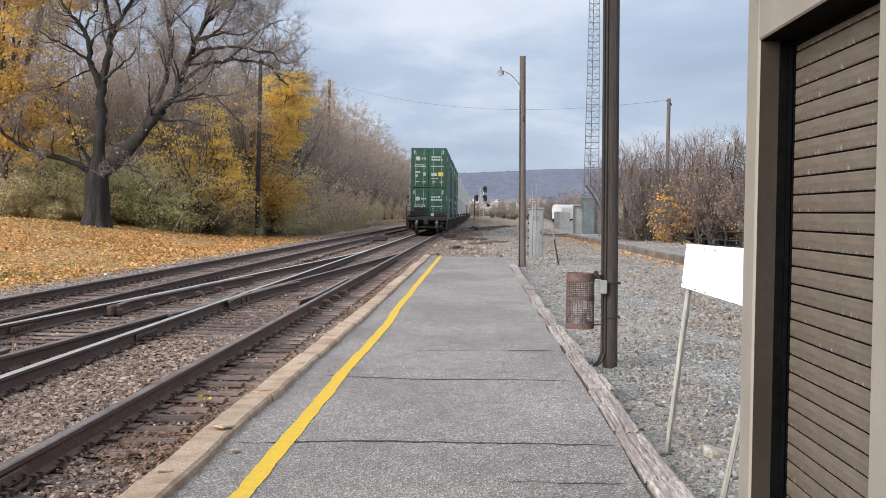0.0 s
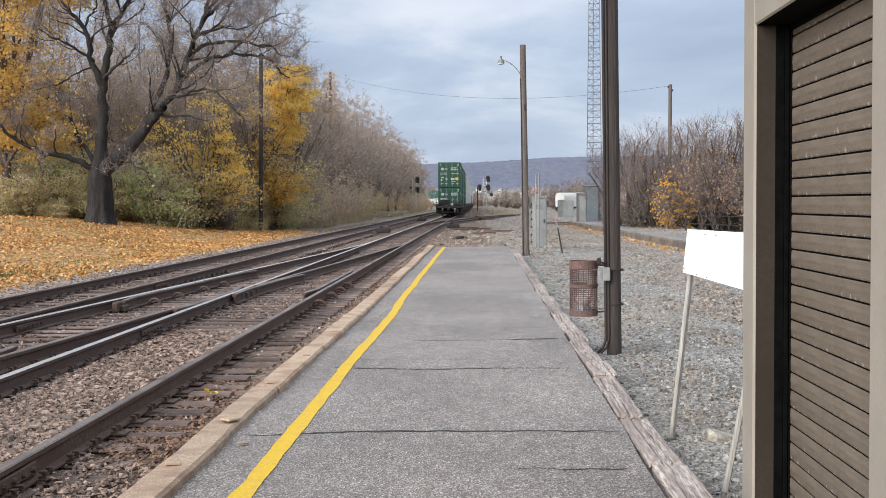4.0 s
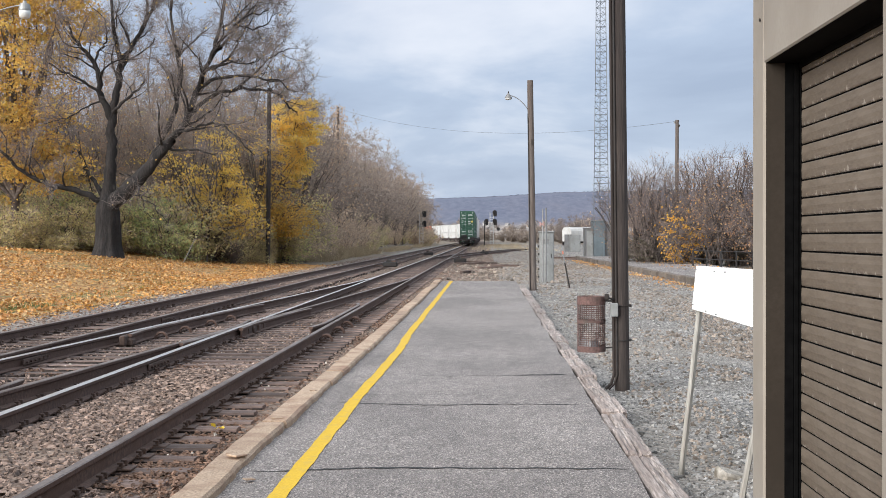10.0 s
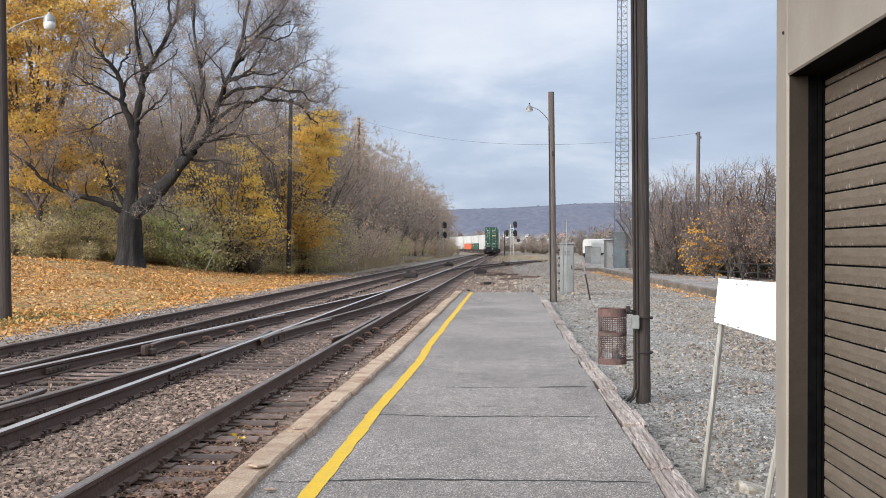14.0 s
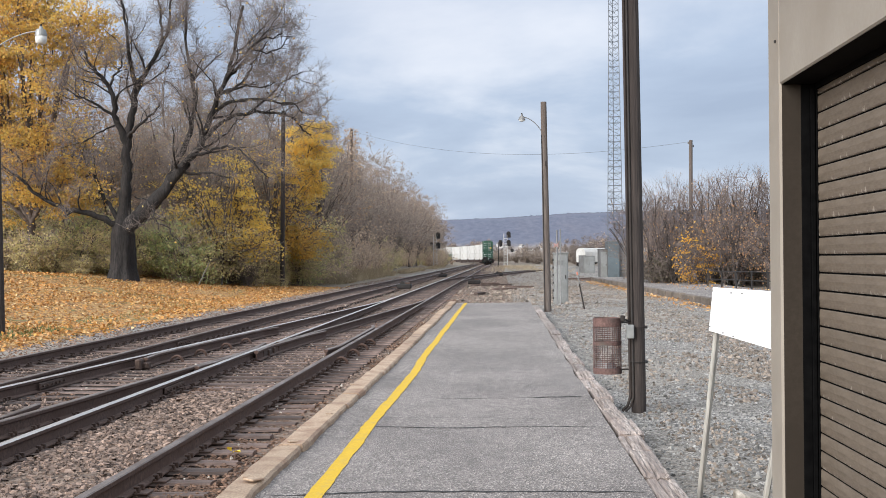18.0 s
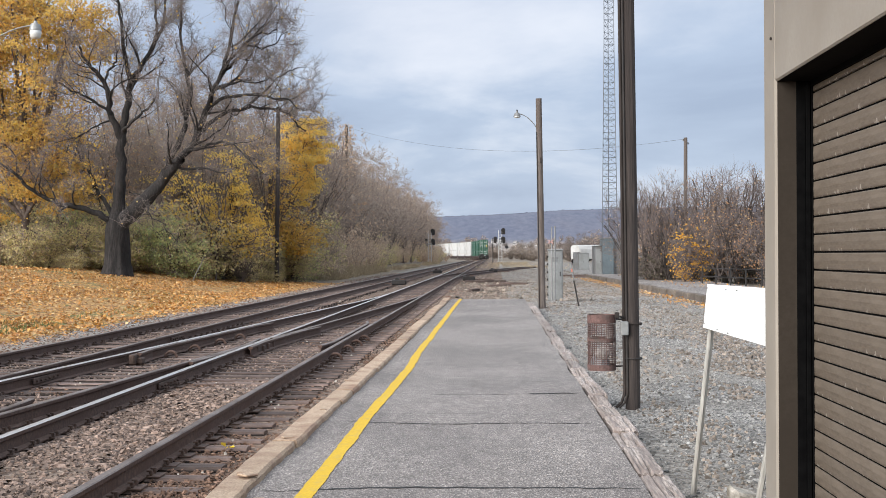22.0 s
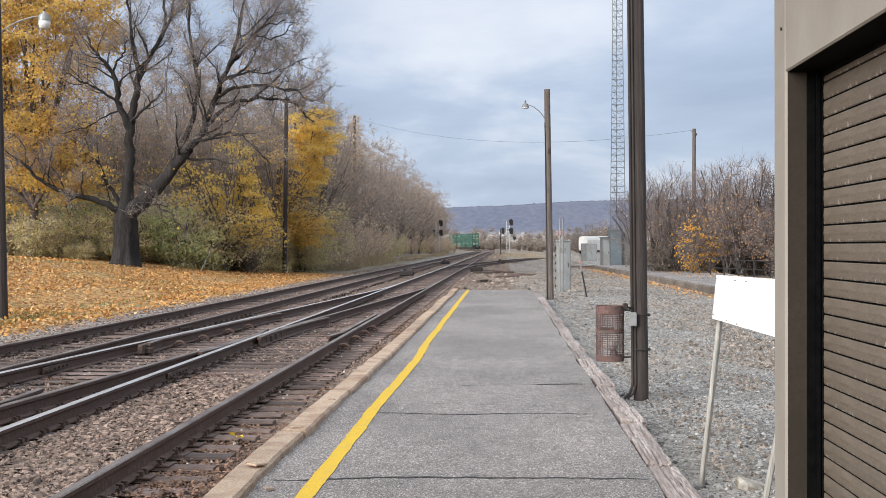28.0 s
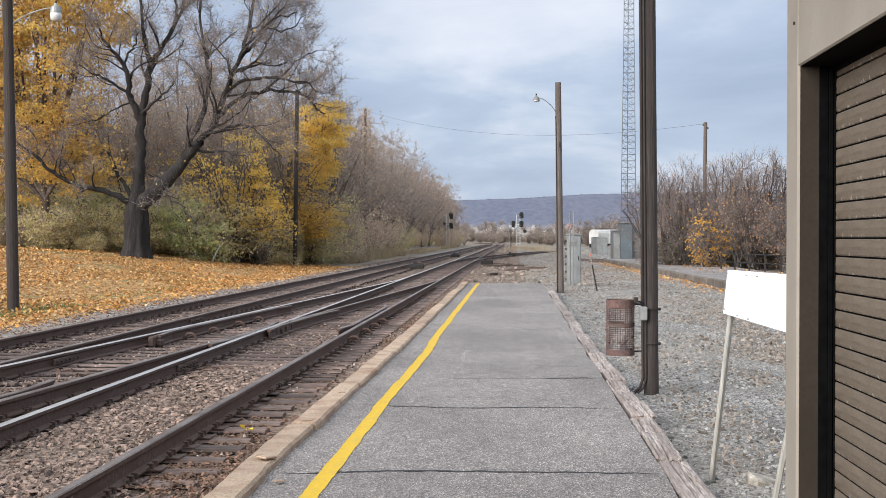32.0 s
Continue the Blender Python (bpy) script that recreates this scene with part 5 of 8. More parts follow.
def leaf_mesh(name, pts, size, rng, material, droop=0.3, aspect=0.75, flat=1.0):
    """Many small folded leaves as one mesh."""
    pts = np.asarray(pts, float)
    n = len(pts)
    u = rng.normal(size=(n, 3))
    u[:, 2] = (u[:, 2] - droop) * flat
    u /= np.linalg.norm(u, axis=1, keepdims=True) + 1e-9
    side = rng.normal(size=(n, 3))
    side[:, 2] *= flat
    if flat < 1.0:
        side = np.cross(np.array([[0.0, 0.0, 1.0]]) + 0.35 * rng.normal(size=(n, 3)), u)
        w = side
    else:
        w = np.cross(u, side)
    w = w / (np.linalg.norm(w, axis=1, keepdims=True) + 1e-9)
    nrm = np.cross(u, w)
    s = (size * rng.uniform(0.55, 1.25, n))[:, None]
    # a kite folded along its midrib
    vs = np.empty((n, 4, 3))
    vs[:, 0] = pts
    vs[:, 1] = pts + (u * 0.5 + w * 0.5 * aspect + nrm * 0.14) * s
    vs[:, 2] = pts + u * s
    vs[:, 3] = pts + (u * 0.5 - w * 0.5 * aspect + nrm * 0.14) * s
    base = np.arange(n)[:, None] * 4
    fs = np.concatenate([base + np.array([[0, 1, 2]]), base + np.array([[0, 2, 3]])])
    me = bpy.data.meshes.new(name)
    me.from_pydata(vs.reshape(-1, 3).tolist(), [], fs.tolist())
    me.materials.append(material)
    return me


class Tree:
    """Limbs grown from a few rules; collects boughs (tubes), twigs and places for leaves."""

    def __init__(self, seed, twig_len=0.8, twig_r=0.012, twigs=6, up=0.15, wiggle=0.22, taper=0.4, fine=False, thin=0.6):
        self.rng = random.Random(seed)
        self.np = np.random.RandomState(seed)
        self.g = Geo()
        self.t0, self.t1, self.tr, self.te = [], [], [], []
        self.ends = []
        self.fine, self.thin = fine, thin
        self.twig_len, self.twig_r, self.twigs, self.up, self.wiggle, self.taper = twig_len, twig_r, twigs, up, wiggle, taper

    def turn(self, d, angle):
        q = Vector((self.rng.gauss(0, 1), self.rng.gauss(0, 1), self.rng.gauss(0, 1)))
        axis = d.cross(q)
        axis = axis.normalized() if axis.length > 1e-6 else Vector((1, 0, 0))
        return Matrix.Rotation(angle, 3, axis) @ d

    def limb(self, pts, r0, r1, levels, kids, spread=0.75, ratio=0.62, flare=0.0):
        """A limb through given points, with side boughs."""
        pts = [Vector(p) for p in pts]
        n = len(pts)
        self.g.tube(pts, [lerp(r0, r1, i / (n - 1)) * (1 + flare * max(0.0, 1 - i / 4)) * (1 + (0.09 * math.sin(2.4 * i + 80 * r0) if self.fine else 0)) for i in range(n)], (12 if self.fine else 8) if r0 > 0.12 else (6 if r0 > 0.05 else 4), caps=False)
        total = sum((pts[i + 1] - pts[i]).length for i in range(n - 1))
        if levels <= 0:
            return
        for k in range(kids):
            u = lerp(0.25, 1.0, (k + self.rng.random()) / kids)
            f = u * (n - 1)
            i = min(int(f), n - 2)
            p = pts[i].lerp(pts[i + 1], f - i)
            d = (pts[i + 1] - pts[i]).normalized()
            ln = total * ratio * self.rng.uniform(0.65, 1.15) * (1.15 - self.taper * u)
            self.bough(p, self.turn(d, self.rng.uniform(0.6, 1.3) * spread), ln, lerp(r0, r1, u) * self.thin, levels - 1, max(3, kids - 1), spread, ratio)

    def bough(self, p, d, ln, r, levels, kids, spread, ratio):
        n = (7 if self.fine else 5) if ln > 1.5 else 4
        pts, q, dd = [p], p, d
        for i in range(n):
            dd = (dd + Vector((self.rng.gauss(0, 1), self.rng.gauss(0, 1), self.rng.gauss(0, 1))) * self.wiggle + Vector((0, 0, self.up))).normalized()
            q = q + dd * (ln / n)
            pts.append(q)
        if levels > 0 and r > 0.009:
            self.limb(pts, r, max(0.006, r * 0.35), levels, kids, spread, ratio)
        else:
            for a, b, i in zip(pts[:-1], pts[1:], range(n)):
                self.t0.append(a[:]); self.t1.append(b[:]); self.tr.append(max(self.twig_r, r * (1 - i / n))); self.te.append(0.0 if i == n - 1 else max(self.twig_r, r * (1 - (i + 1) / n)))
        if levels <= 0:
            for k in range(self.twigs):
                u = self.rng.uniform(0.15, 1.0) * (n - 1e-3)
                i = int(u)
                s = pts[i].lerp(pts[i + 1], u - i)
                e = self.turn(dd, self.rng.uniform(0.45, 1.5) if self.fine else self.rng.uniform(0.3, 1.1)) * self.twig_len * self.rng.uniform(0.4, 1.15)
                m = s + e * 0.55
                e2 = s + e + Vector((self.rng.gauss(0, 0.08), self.rng.gauss(0, 0.08), self.rng.gauss(0.05, 0.08)))
                if self.fine:
                    m += Vector((self.rng.gauss(0, 0.10), self.rng.gauss(0, 0.10), self.rng.gauss(0, 0.10)))
                    self.t0 += [s[:], m[:]]; self.t1 += [m[:], e2[:]]; self.tr += [self.twig_r, self.twig_r * 0.75]; self.te += [self.twig_r * 0.75, 0.0]
                else:
                    self.t0.append(s[:]); self.t1.append(e2[:]); self.tr.append(self.twig_r * 1.35); self.te.append(0.0)
                self.ends += [m[:], e2[:]]
            self.ends.append(pts[-1][:])

    def meshes(self, bark, twig, leaf=None, leaves=0, size=0.2, jitter=0.25, keep=None, gather=1.35):
        trunk = self.g.mesh("trunk", bark, smooth=True, fix=False)
        r = np.array(self.tr)
        tw = twig_mesh("twig_growth", self.t0, self.t1, r, np.array(self.te), twig)
        crown = None
        if leaf and leaves:
            e = np.array(self.ends)
            if keep:
                e = np.array([p for p in self.ends if keep(p)])
            # leaves gather on some twigs more than on others
            idx = (len(e) * self.np.permutation(len(e))[(len(e) * self.np.rand(leaves) ** gather).astype(int)] // len(e))
            crown = leaf_mesh("crown", e[idx] + self.np.normal(size=(leaves, 3)) * jitter, size, self.np, leaf)
        return trunk, tw, crown


def plant(name, meshes, label, category, m, group="", crown_label="", scale=1.0):
    ob = thing(name, label, category, m, group)
    ob.scale = (scale, scale, scale)
    part("trunk", meshes[0], None, ob)
    part("twig_growth", meshes[1], None, ob, kind="stuff")
    if meshes[2]:
        part("crown", meshes[2], None, ob, crown_label)
    return ob


def place(x, y, turn=0.0, dz=-0.05):
    return pose(x, y, ground_z(x, y) + dz, 0, 0, turn)


def make_big_tree():
    t = Tree(4, twig_len=0.85, twig_r=0.0064, twigs=10, up=0.10, wiggle=0.24, fine=True, thin=0.42)
    # short thick trunk with root flare
    rows, ring = 26, 96
    vs, fs = [], []
    for i in range(rows):
        z = lerp(-0.6, 3.2, i / (rows - 1))
        r = np.interp(z, (-0.6, 0.0, 0.5, 1.3, 2.2, 2.8, 3.2), (0.95, 0.80, 0.66, 0.62, 0.62, 0.52, 0.30))
        for j in range(ring):
            a = 2 * math.pi * j / ring
            rr = r * (1 + 0.10 * noise.noise((math.cos(a) * 2, math.sin(a) * 2, z * 0.5)) + 0.05 * noise.noise((math.cos(a) * 9, math.sin(a) * 9, z * 1.3)) + 0.055 * abs(noise.noise((math.cos(a) * 17, math.sin(a) * 17, z * 0.7))))
            vs.append((rr * math.cos(a), rr * math.sin(a), z))
    for i in range(rows - 1):
        for j in range(ring):
            fs.append((i * ring + j, i * ring + (j + 1) % ring, (i + 1) * ring + (j + 1) % ring, (i + 1) * ring + j))
    fs.append(tuple((rows - 1) * ring + j for j in range(ring)))
    t.g.add(vs, fs)

    def grow(r0, r1, *pts, bare=False, flare=0.0):
        """A limb through a few places, with finer bends and side boughs."""
        fine = []
        for a, b in zip(pts[:-1], pts[1:]):
            a, b = Vector(a), Vector(b)
            for q in range(3):
                fine.append(a.lerp(b, q / 3) + (Vector((t.rng.gauss(0, 0.045), t.rng.gauss(0, 0.09), t.rng.gauss(0, 0.04))) if q else Vector()))
        fine.append(Vector(pts[-1]))
        total = sum((fine[i + 1] - fine[i]).length for i in range(len(fine) - 1))
        if bare:
            t.limb(fine, r0, r1, 0, 0, flare=flare)
        elif r0 < 0.05:
            t.limb(fine, r0, r1, 1, 5, 0.8, 0.28)
        else:
            t.limb(fine, r0, r1, 2, int(4.5 + 1.0 * total), 0.85, min(0.55, max(0.24, 2.4 / total)), flare=flare)

    # leader and its forks
    grow(0.31, 0.22, (0, 0, 2.6), (0.1, 0, 4.3), (0.2, 0.1, 5.3), (0.1, 0.1, 6.3), (0.2, 0.2, 7.3), bare=True, flare=0.3)
    grow(0.22, 0.05, (0.2, 0.2, 7.2), (0.35, 0.2, 8.0), (0.5, 0.3, 8.8), (0.6, 0.4, 9.9), (0.8, 0.5, 10.4), (1.3, 0.6, 11.2), (1.9, 0.7, 12.3), (2.2, 0.8, 13.1), (2.4, 1.0, 15.0))
    grow(0.10, 0.04, (1.8, 0.7, 12.2), (1.8, 1.0, 12.8), (1.7, 1.3, 13.9), (1.4, 1.6, 15.0))
    grow(0.13, 0.04, (0.6, 0.2, 10.1), (0.5, 0, 11.0), (0.4, -0.2, 11.7), (0.4, -0.4, 12.7), (0.3, -0.6, 13.9), (0, -0.8, 14.9))
    grow(0.19, 0.05, (0.2, 0.1, 7.0), (-0.1, 0, 7.8), (-0.4, -0.2, 8.5), (-0.4, -0.3, 9.5), (-0.7, -0.4, 10.1), (-1.0, -0.5, 10.5), (-1.4, -0.7, 11.0), (-1.7, -0.8, 11.7))
    grow(0.07, 0.03, (-0.5, -0.4, 10.0), (-0.1, -0.6, 10.6), (0.2, -0.7, 10.9), (0.4, -0.9, 11.5))
    grow(0.09, 0.035, (-0.1, -0.2, 8.1), (-0.6, -0.4, 8.6), (-1.2, -0.6, 9.0), (-1.7, -0.8, 9.3), (-2.2, -1.0, 9.5), (-2.6, -1.2, 9.8))
    grow(0.09, 0.04, (0.3, 0, 7.4), (0.8, -0.3, 7.8), (1.5, -0.7, 8.2), (2.0, -1.0, 8.5), (2.4, -1.4, 8.9))
    grow(0.055, 0.02, (-0.2, 0.1, 8.0), (-0.8, -0.1, 7.8), (-1.3, -0.3, 7.5), (-1.8, -0.6, 7.1), (-2.3, -0.8, 6.9), (-3.1, -1.0, 6.7))
    # the great limb over the lawn, in two stems that lie together
    grow(0.40, 0.24, (0.1, -0.2, 2.3), (0.6, -0.25, 2.9), (1.2, -0.3, 3.4), (1.8, -0.4, 3.9), (2.4, -0.4, 4.6), (3.0, -0.5, 5.3), (3.5, -0.5, 5.9), bare=True)
    grow(0.26, 0.07, (0.3, -0.1, 2.9), (0.7, -0.2, 3.25), (1.2, -0.2, 3.75), (2.0, -0.3, 4.45), (3.0, -0.4, 5.55), (3.8, -0.4, 6.3), (4.3, -0.5, 7.0), (4.7, -0.6, 8.0), (5.1, -0.7, 8.9), (5.4, -0.7, 9.7), (5.8, -0.8, 10.5), (6.1, -0.9, 11.5), (6.6, -1.0, 13.9))
    grow(0.16, 0.05, (2.7, -0.1, 5.6), (3.2, 0, 6.6), (3.5, 0.2, 7.5), (3.7, 0.3, 8.6), (3.7, 0.5, 9.5), (3.5, 0.6, 10.4), (3.3, 0.8, 11.4), (3.1, 0.9, 12.6), (3.1, 1.2, 14.7))
    grow(0.06, 0.025, (3.6, 0.7, 10.3), (4.0, 1.0, 10.9), (4.4, 1.3, 11.4), (4.9, 1.6, 11.9))
    grow(0.08, 0.025, (3.9, -0.6, 6.3), (4.6, -0.8, 6.4), (5.2, -1.1, 6.6), (5.8, -1.3, 6.7), (6.5, -1.5, 6.5), (7.1, -1.7, 5.9), (7.6, -2.0, 5.4), (8.1, -2.2, 5.0))
    grow(0.12, 0.03, (4.4, -0.6, 7.1), (5.2, -0.4, 7.9), (6.0, -0.3, 8.4), (6.8, -0.2, 8.5), (7.6, 0, 8.5), (8.5, 0.2, 8.5), (9.0, 0.3, 8.2), (9.4, 0.5, 7.6), (9.8, 0.6, 7.4))
    grow(0.10, 0.025, (5.1, -0.7, 8.6), (5.9, -0.9, 9.0), (7.0, -1.0, 9.1), (7.9, -1.2, 9.0), (8.6, -1.4, 8.8), (9.2, -1.5, 8.8), (9.7, -1.7, 8.3), (10.2, -1.8, 8.2))
    grow(0.08, 0.03, (5.3, -0.8, 9.4), (6.0, -0.5, 9.7), (6.4, -0.3, 10.1), (6.8, 0, 10.8), (7.1, 0.2, 11.6), (7.5, 0.5, 12.3))
    grow(0.06, 0.025, (5.3, -0.8, 9.4), (6.1, -1.1, 9.6), (6.8, -1.3, 9.8), (7.6, -1.6, 9.6), (8.3, -1.8, 9.8))
    grow(0.07, 0.025, (5.7, -0.8, 10.3), (6.3, -1.0, 11.0), (7.0, -1.2, 11.7), (7.9, -1.4, 12.2), (8.7, -1.6, 12.3))
    grow(0.06, 0.02, (6.0, -0.9, 11.4), (6.7, -0.3, 12.1), (7.4, 0.2, 13.0), (8.0, 0.8, 14.0))
    grow(0.07, 0.02, (5.7, -0.8, 10.3), (6.6, -0.5, 11.2), (7.3, -0.2, 12.3), (8.0, 0.0, 13.3), (8.5, 0.2, 14.2))
    grow(0.06, 0.02, (6.8, -0.2, 8.5), (7.6, 0.5, 9.4), (8.2, 0.8, 10.2), (8.8, 1.0, 10.6), (9.3, 1.1, 10.8))
    grow(0.05, 0.02, (7.0, -1.2, 11.7), (7.8, -1.0, 11.4), (8.5, -0.9, 11.7), (9.0, -0.8, 12.3))
    # low limbs on the other side, and hanging ones
    grow(0.17, 0.05, (-0.1, -0.2, 2.6), (-0.8, -0.4, 3.1), (-1.7, -0.7, 3.4), (-2.5, -0.9, 3.5), (-3.2, -1.1, 3.8), (-3.7, -1.3, 4.1), (-4.3, -1.6, 4.6), (-4.8, -1.8, 5.2), (-5.5, -2.0, 5.7))
    grow(0.12, 0.04, (-0.2, 0, 2.9), (-0.7, 0.2, 3.7), (-1.2, 0.5, 4.3), (-1.5, 0.7, 4.9), (-1.8, 0.9, 5.4), (-2.3, 1.1, 5.7), (-3.0, 1.4, 6.3), (-3.4, 1.6, 6.6))
    grow(0.035, 0.015, (0.8, -0.6, 4.2), (1.6, -1.1, 4.0), (2.0, -1.5, 3.5), (2.5, -2.0, 3.0))
    grow(0.045, 0.015, (1.8, -0.5, 3.9), (1.9, -0.9, 3.3), (2.2, -1.3, 2.8), (2.8, -1.6, 2.6), (3.2, -2.0, 2.1), (3.8, -2.4, 1.6))
    grow(0.030, 0.012, (2.0, -0.4, 3.1), (1.5, -0.8, 3.0), (1.2, -1.2, 2.6), (0.9, -1.6, 2.3))
    ms = t.meshes(M["bark"], M["twig_tree"], M["leaf_gold"], 700, 0.13, 0.3)
    plant("tree", ms, "huge old dark-barked maple, nearly bare of leaves, on the leaf-strewn lawn", "tree", pose(-19.63, 61.5, 0.62), crown_label="few golden leaves left")
    stake = thing("stake", "thin pale stake leaning in the brush at the lawn's edge", "stake")
    part("rod", Geo().rod((-16.86, 66, 0.05), (-16.18, 66, 1.42), 0.028, 6), M["post_grey"], stake)
    plant("bush", bush(58, 1.5, 500, M["leaf_dark"], M["twig_dark"], 16), "low dark mound of tangled brush near a pole", "bush", place(-16.2, 71, 0), scale=1.0)
    plant("bush", bush(58, 1.5, 500, M["leaf_dark"], M["twig_dark"], 16), "low dark mound of tangled brush near a pole", "bush", place(-15.0, 70.5, 70), scale=0.8)


def crown_tree(seed, blobs, bark, twig, leaf=None, fork=2.0, r0=0.2, twigs=7, twig_len=0.8, twig_r=0.012, leafy=0.0, per=40, size=0.13, spread=0.55, loose=0, lift=0.22):
    """A tree whose boughs fill given rounded masses (x, y, z, rx, ry, rz, boughs); leafy: the share of bough ends that carry a flat spray of leaves."""
    rng = np.random.RandomState(seed)
    g = Geo()
    base, top = np.array((0.0, 0.0, -0.4)), np.array((0.1, 0.05, fork))
    g.tube([base, (base + top) / 2 + rng.normal(0, 0.04, 3), top], [r0 * 1.15, r0 * 0.92, r0 * 0.85], 9, caps=False)
    ends, homes = [], []
    t0, t1, ra, rb = [], [], [], []
    nodes = [top]
    for cx, cy, cz, rx, ry, rz, n in blobs:
        c, rad = np.array((cx, cy, cz)), np.array((rx, ry, rz))
        own = []
        for k in range(4):
            goal = c + rad * np.array((*rng.uniform(-0.55, 0.55, 2), rng.uniform(0.25, 0.75)))
            pts = []
            for q in range(8):
                u = q / 7
                p = top * (1 - u) + goal * u
                p[:2] = top[:2] * (1 - u ** 1.25) + goal[:2] * u ** 1.25
                pts.append(p + (rng.normal(0, 0.10, 3) if 0 < q else 0))
            g.tube(pts, [lerp(r0 * 0.55, 0.025, q / 7) for q in range(8)], 6, caps=False)
            own += [lerp(a, b, s) for a, b in zip(pts[1:-1], pts[2:]) for s in (0.0, 0.5)] + [pts[-1]]
        nd = np.empty((len(own) + 2 * n + 1, 3))
        nd[:len(own)] = own
        m = len(own)
        v = rng.normal(size=(n, 3))
        v /= np.linalg.norm(v, axis=1, keepdims=True)
        att = c + v * rad * (rng.uniform(0.06, 1.0, (n, 1)) ** 0.42) * (1 + 0.16 * np.sin(v[:, :1] * 5 + v[:, 2:] * 4 + seed))
        att = att[np.argsort(np.linalg.norm((att - c) / rad, axis=1))]
        for a in att:
            d = np.linalg.norm(nd[:m] - a, axis=1) + 0.7 * np.maximum(0, nd[:m, 2] - a[2])
            p = nd[int(d.argmin())]
            ln = float(np.linalg.norm(a - p))
            mid = (p + a) / 2 + rng.normal(0, 0.10, 3) * ln + np.array((0, 0, 0.06 * ln))
            r = min(0.05, 0.009 + 0.011 * ln)
            t0 += [p, mid]; t1 += [mid, a]; ra += [r, r * 0.75]; rb += [r * 0.75, r * 0.5]
            nd[m], nd[m + 1] = mid, a
            m += 2
            out = (a - c) / rad
            out = out / (np.linalg.norm(out) + 1e-6)
            for q in range(twigs):
                s = mid + (a - mid) * rng.uniform(0.2, 1.0)
                w = out * 0.55 + rng.normal(size=3) * 0.62 + np.array((0, 0, lift))
                w = w / np.linalg.norm(w) * twig_len * rng.uniform(0.45, 1.15)
                e, h = s + w, s + w * 0.5 + rng.normal(0, 0.05, 3)
                e2 = h + (w * 0.45 + rng.normal(size=3) * 0.22 * twig_len)
                t0 += [s, h, h]; t1 += [h, e, e2]; ra += [twig_r, twig_r * 0.8, twig_r * 0.7]; rb += [twig_r * 0.8, 0.0, 0.0]
                ends.append(e)
            homes.append(a)
    trunk = g.mesh("trunk", bark, smooth=True, fix=False)
    tw = twig_mesh("twig_growth", t0, t1, np.array(ra), np.array(rb), twig)
    crown = None
    if leaf:
        pts = []
        homes, ends = np.array(homes), np.array(ends)
        if leafy:
            pick = homes[rng.rand(len(homes)) < leafy]
            k = np.repeat(np.arange(len(pick)), rng.randint(per // 2, per * 3 // 2, len(pick)))
            off = rng.normal(size=(len(k), 3)) * np.array((spread, spread, spread * 0.26))
            off[:, 2] -= 0.25 * np.linalg.norm(off[:, :2], axis=1)
            pts.append(pick[k] + off)
        if loose:
            pts.append(ends[rng.randint(0, len(ends), loose)] + rng.normal(0, 0.12, (loose, 3)))
        crown = leaf_mesh("crown", np.concatenate(pts), size, rng, leaf, 0.45)
    return trunk, tw, crown


def bare_tree(seed, height, leaves, leaf, twig, width=0.27, boughs=290, twigs=6, twig_r=0.012, size=0.13, leafy=0.13):
    """A leafless tree with a rounded, twiggy crown that reaches far down."""
    r = random.Random(seed)
    h = height
    blobs = [(0, 0, h * 0.60, h * width, h * width, h * 0.40, boughs)]
    for k in range(3):
        a = 2.1 * k + r.random()
        blobs.append((math.cos(a) * h * width * 0.7, math.sin(a) * h * width * 0.7, h * r.uniform(0.32, 0.55), h * width * 0.7, h * width * 0.7, h * r.uniform(0.20, 0.28), boughs // 3))
    return crown_tree(seed, blobs, M["bark_thicket"], twig, leaf, fork=h * 0.12, r0=h * 0.013, twigs=twigs, twig_r=twig_r, loose=leaves, size=size, leafy=leafy, per=20, spread=0.26)


def bush(seed, height, leaves, leaf, twig, stems=9, size=0.15, twigs=3, kids=7):
    t = Tree(seed, twig_len=0.55, twig_r=0.012, twigs=twigs, up=0.1, wiggle=0.25)
    for k in range(stems):
        a = 2 * math.pi * k / stems + t.rng.random()
        lean = t.rng.uniform(0.15, 0.75)
        h = height * t.rng.uniform(0.6, 1.0)
        pts = [(0.2 * math.cos(a), 0.2 * math.sin(a), -0.15)]
        for q in range(1, 5):
            u = q / 4
            pts.append((math.cos(a) * lean * h * u ** 1.3 + t.rng.gauss(0, 0.06), math.sin(a) * lean * h * u ** 1.3 + t.rng.gauss(0, 0.06), h * u * (1 - 0.18 * u)))
        t.limb(pts, 0.035, 0.012, 1, kids, 0.9, 0.38)
        # leaves low on the stems too
        t.ends += [p for p in pts[1:3]] * 9
    return t.meshes(M["twig_dark"], twig, leaf, leaves, size * 1.08, 0.20, gather=2.3)


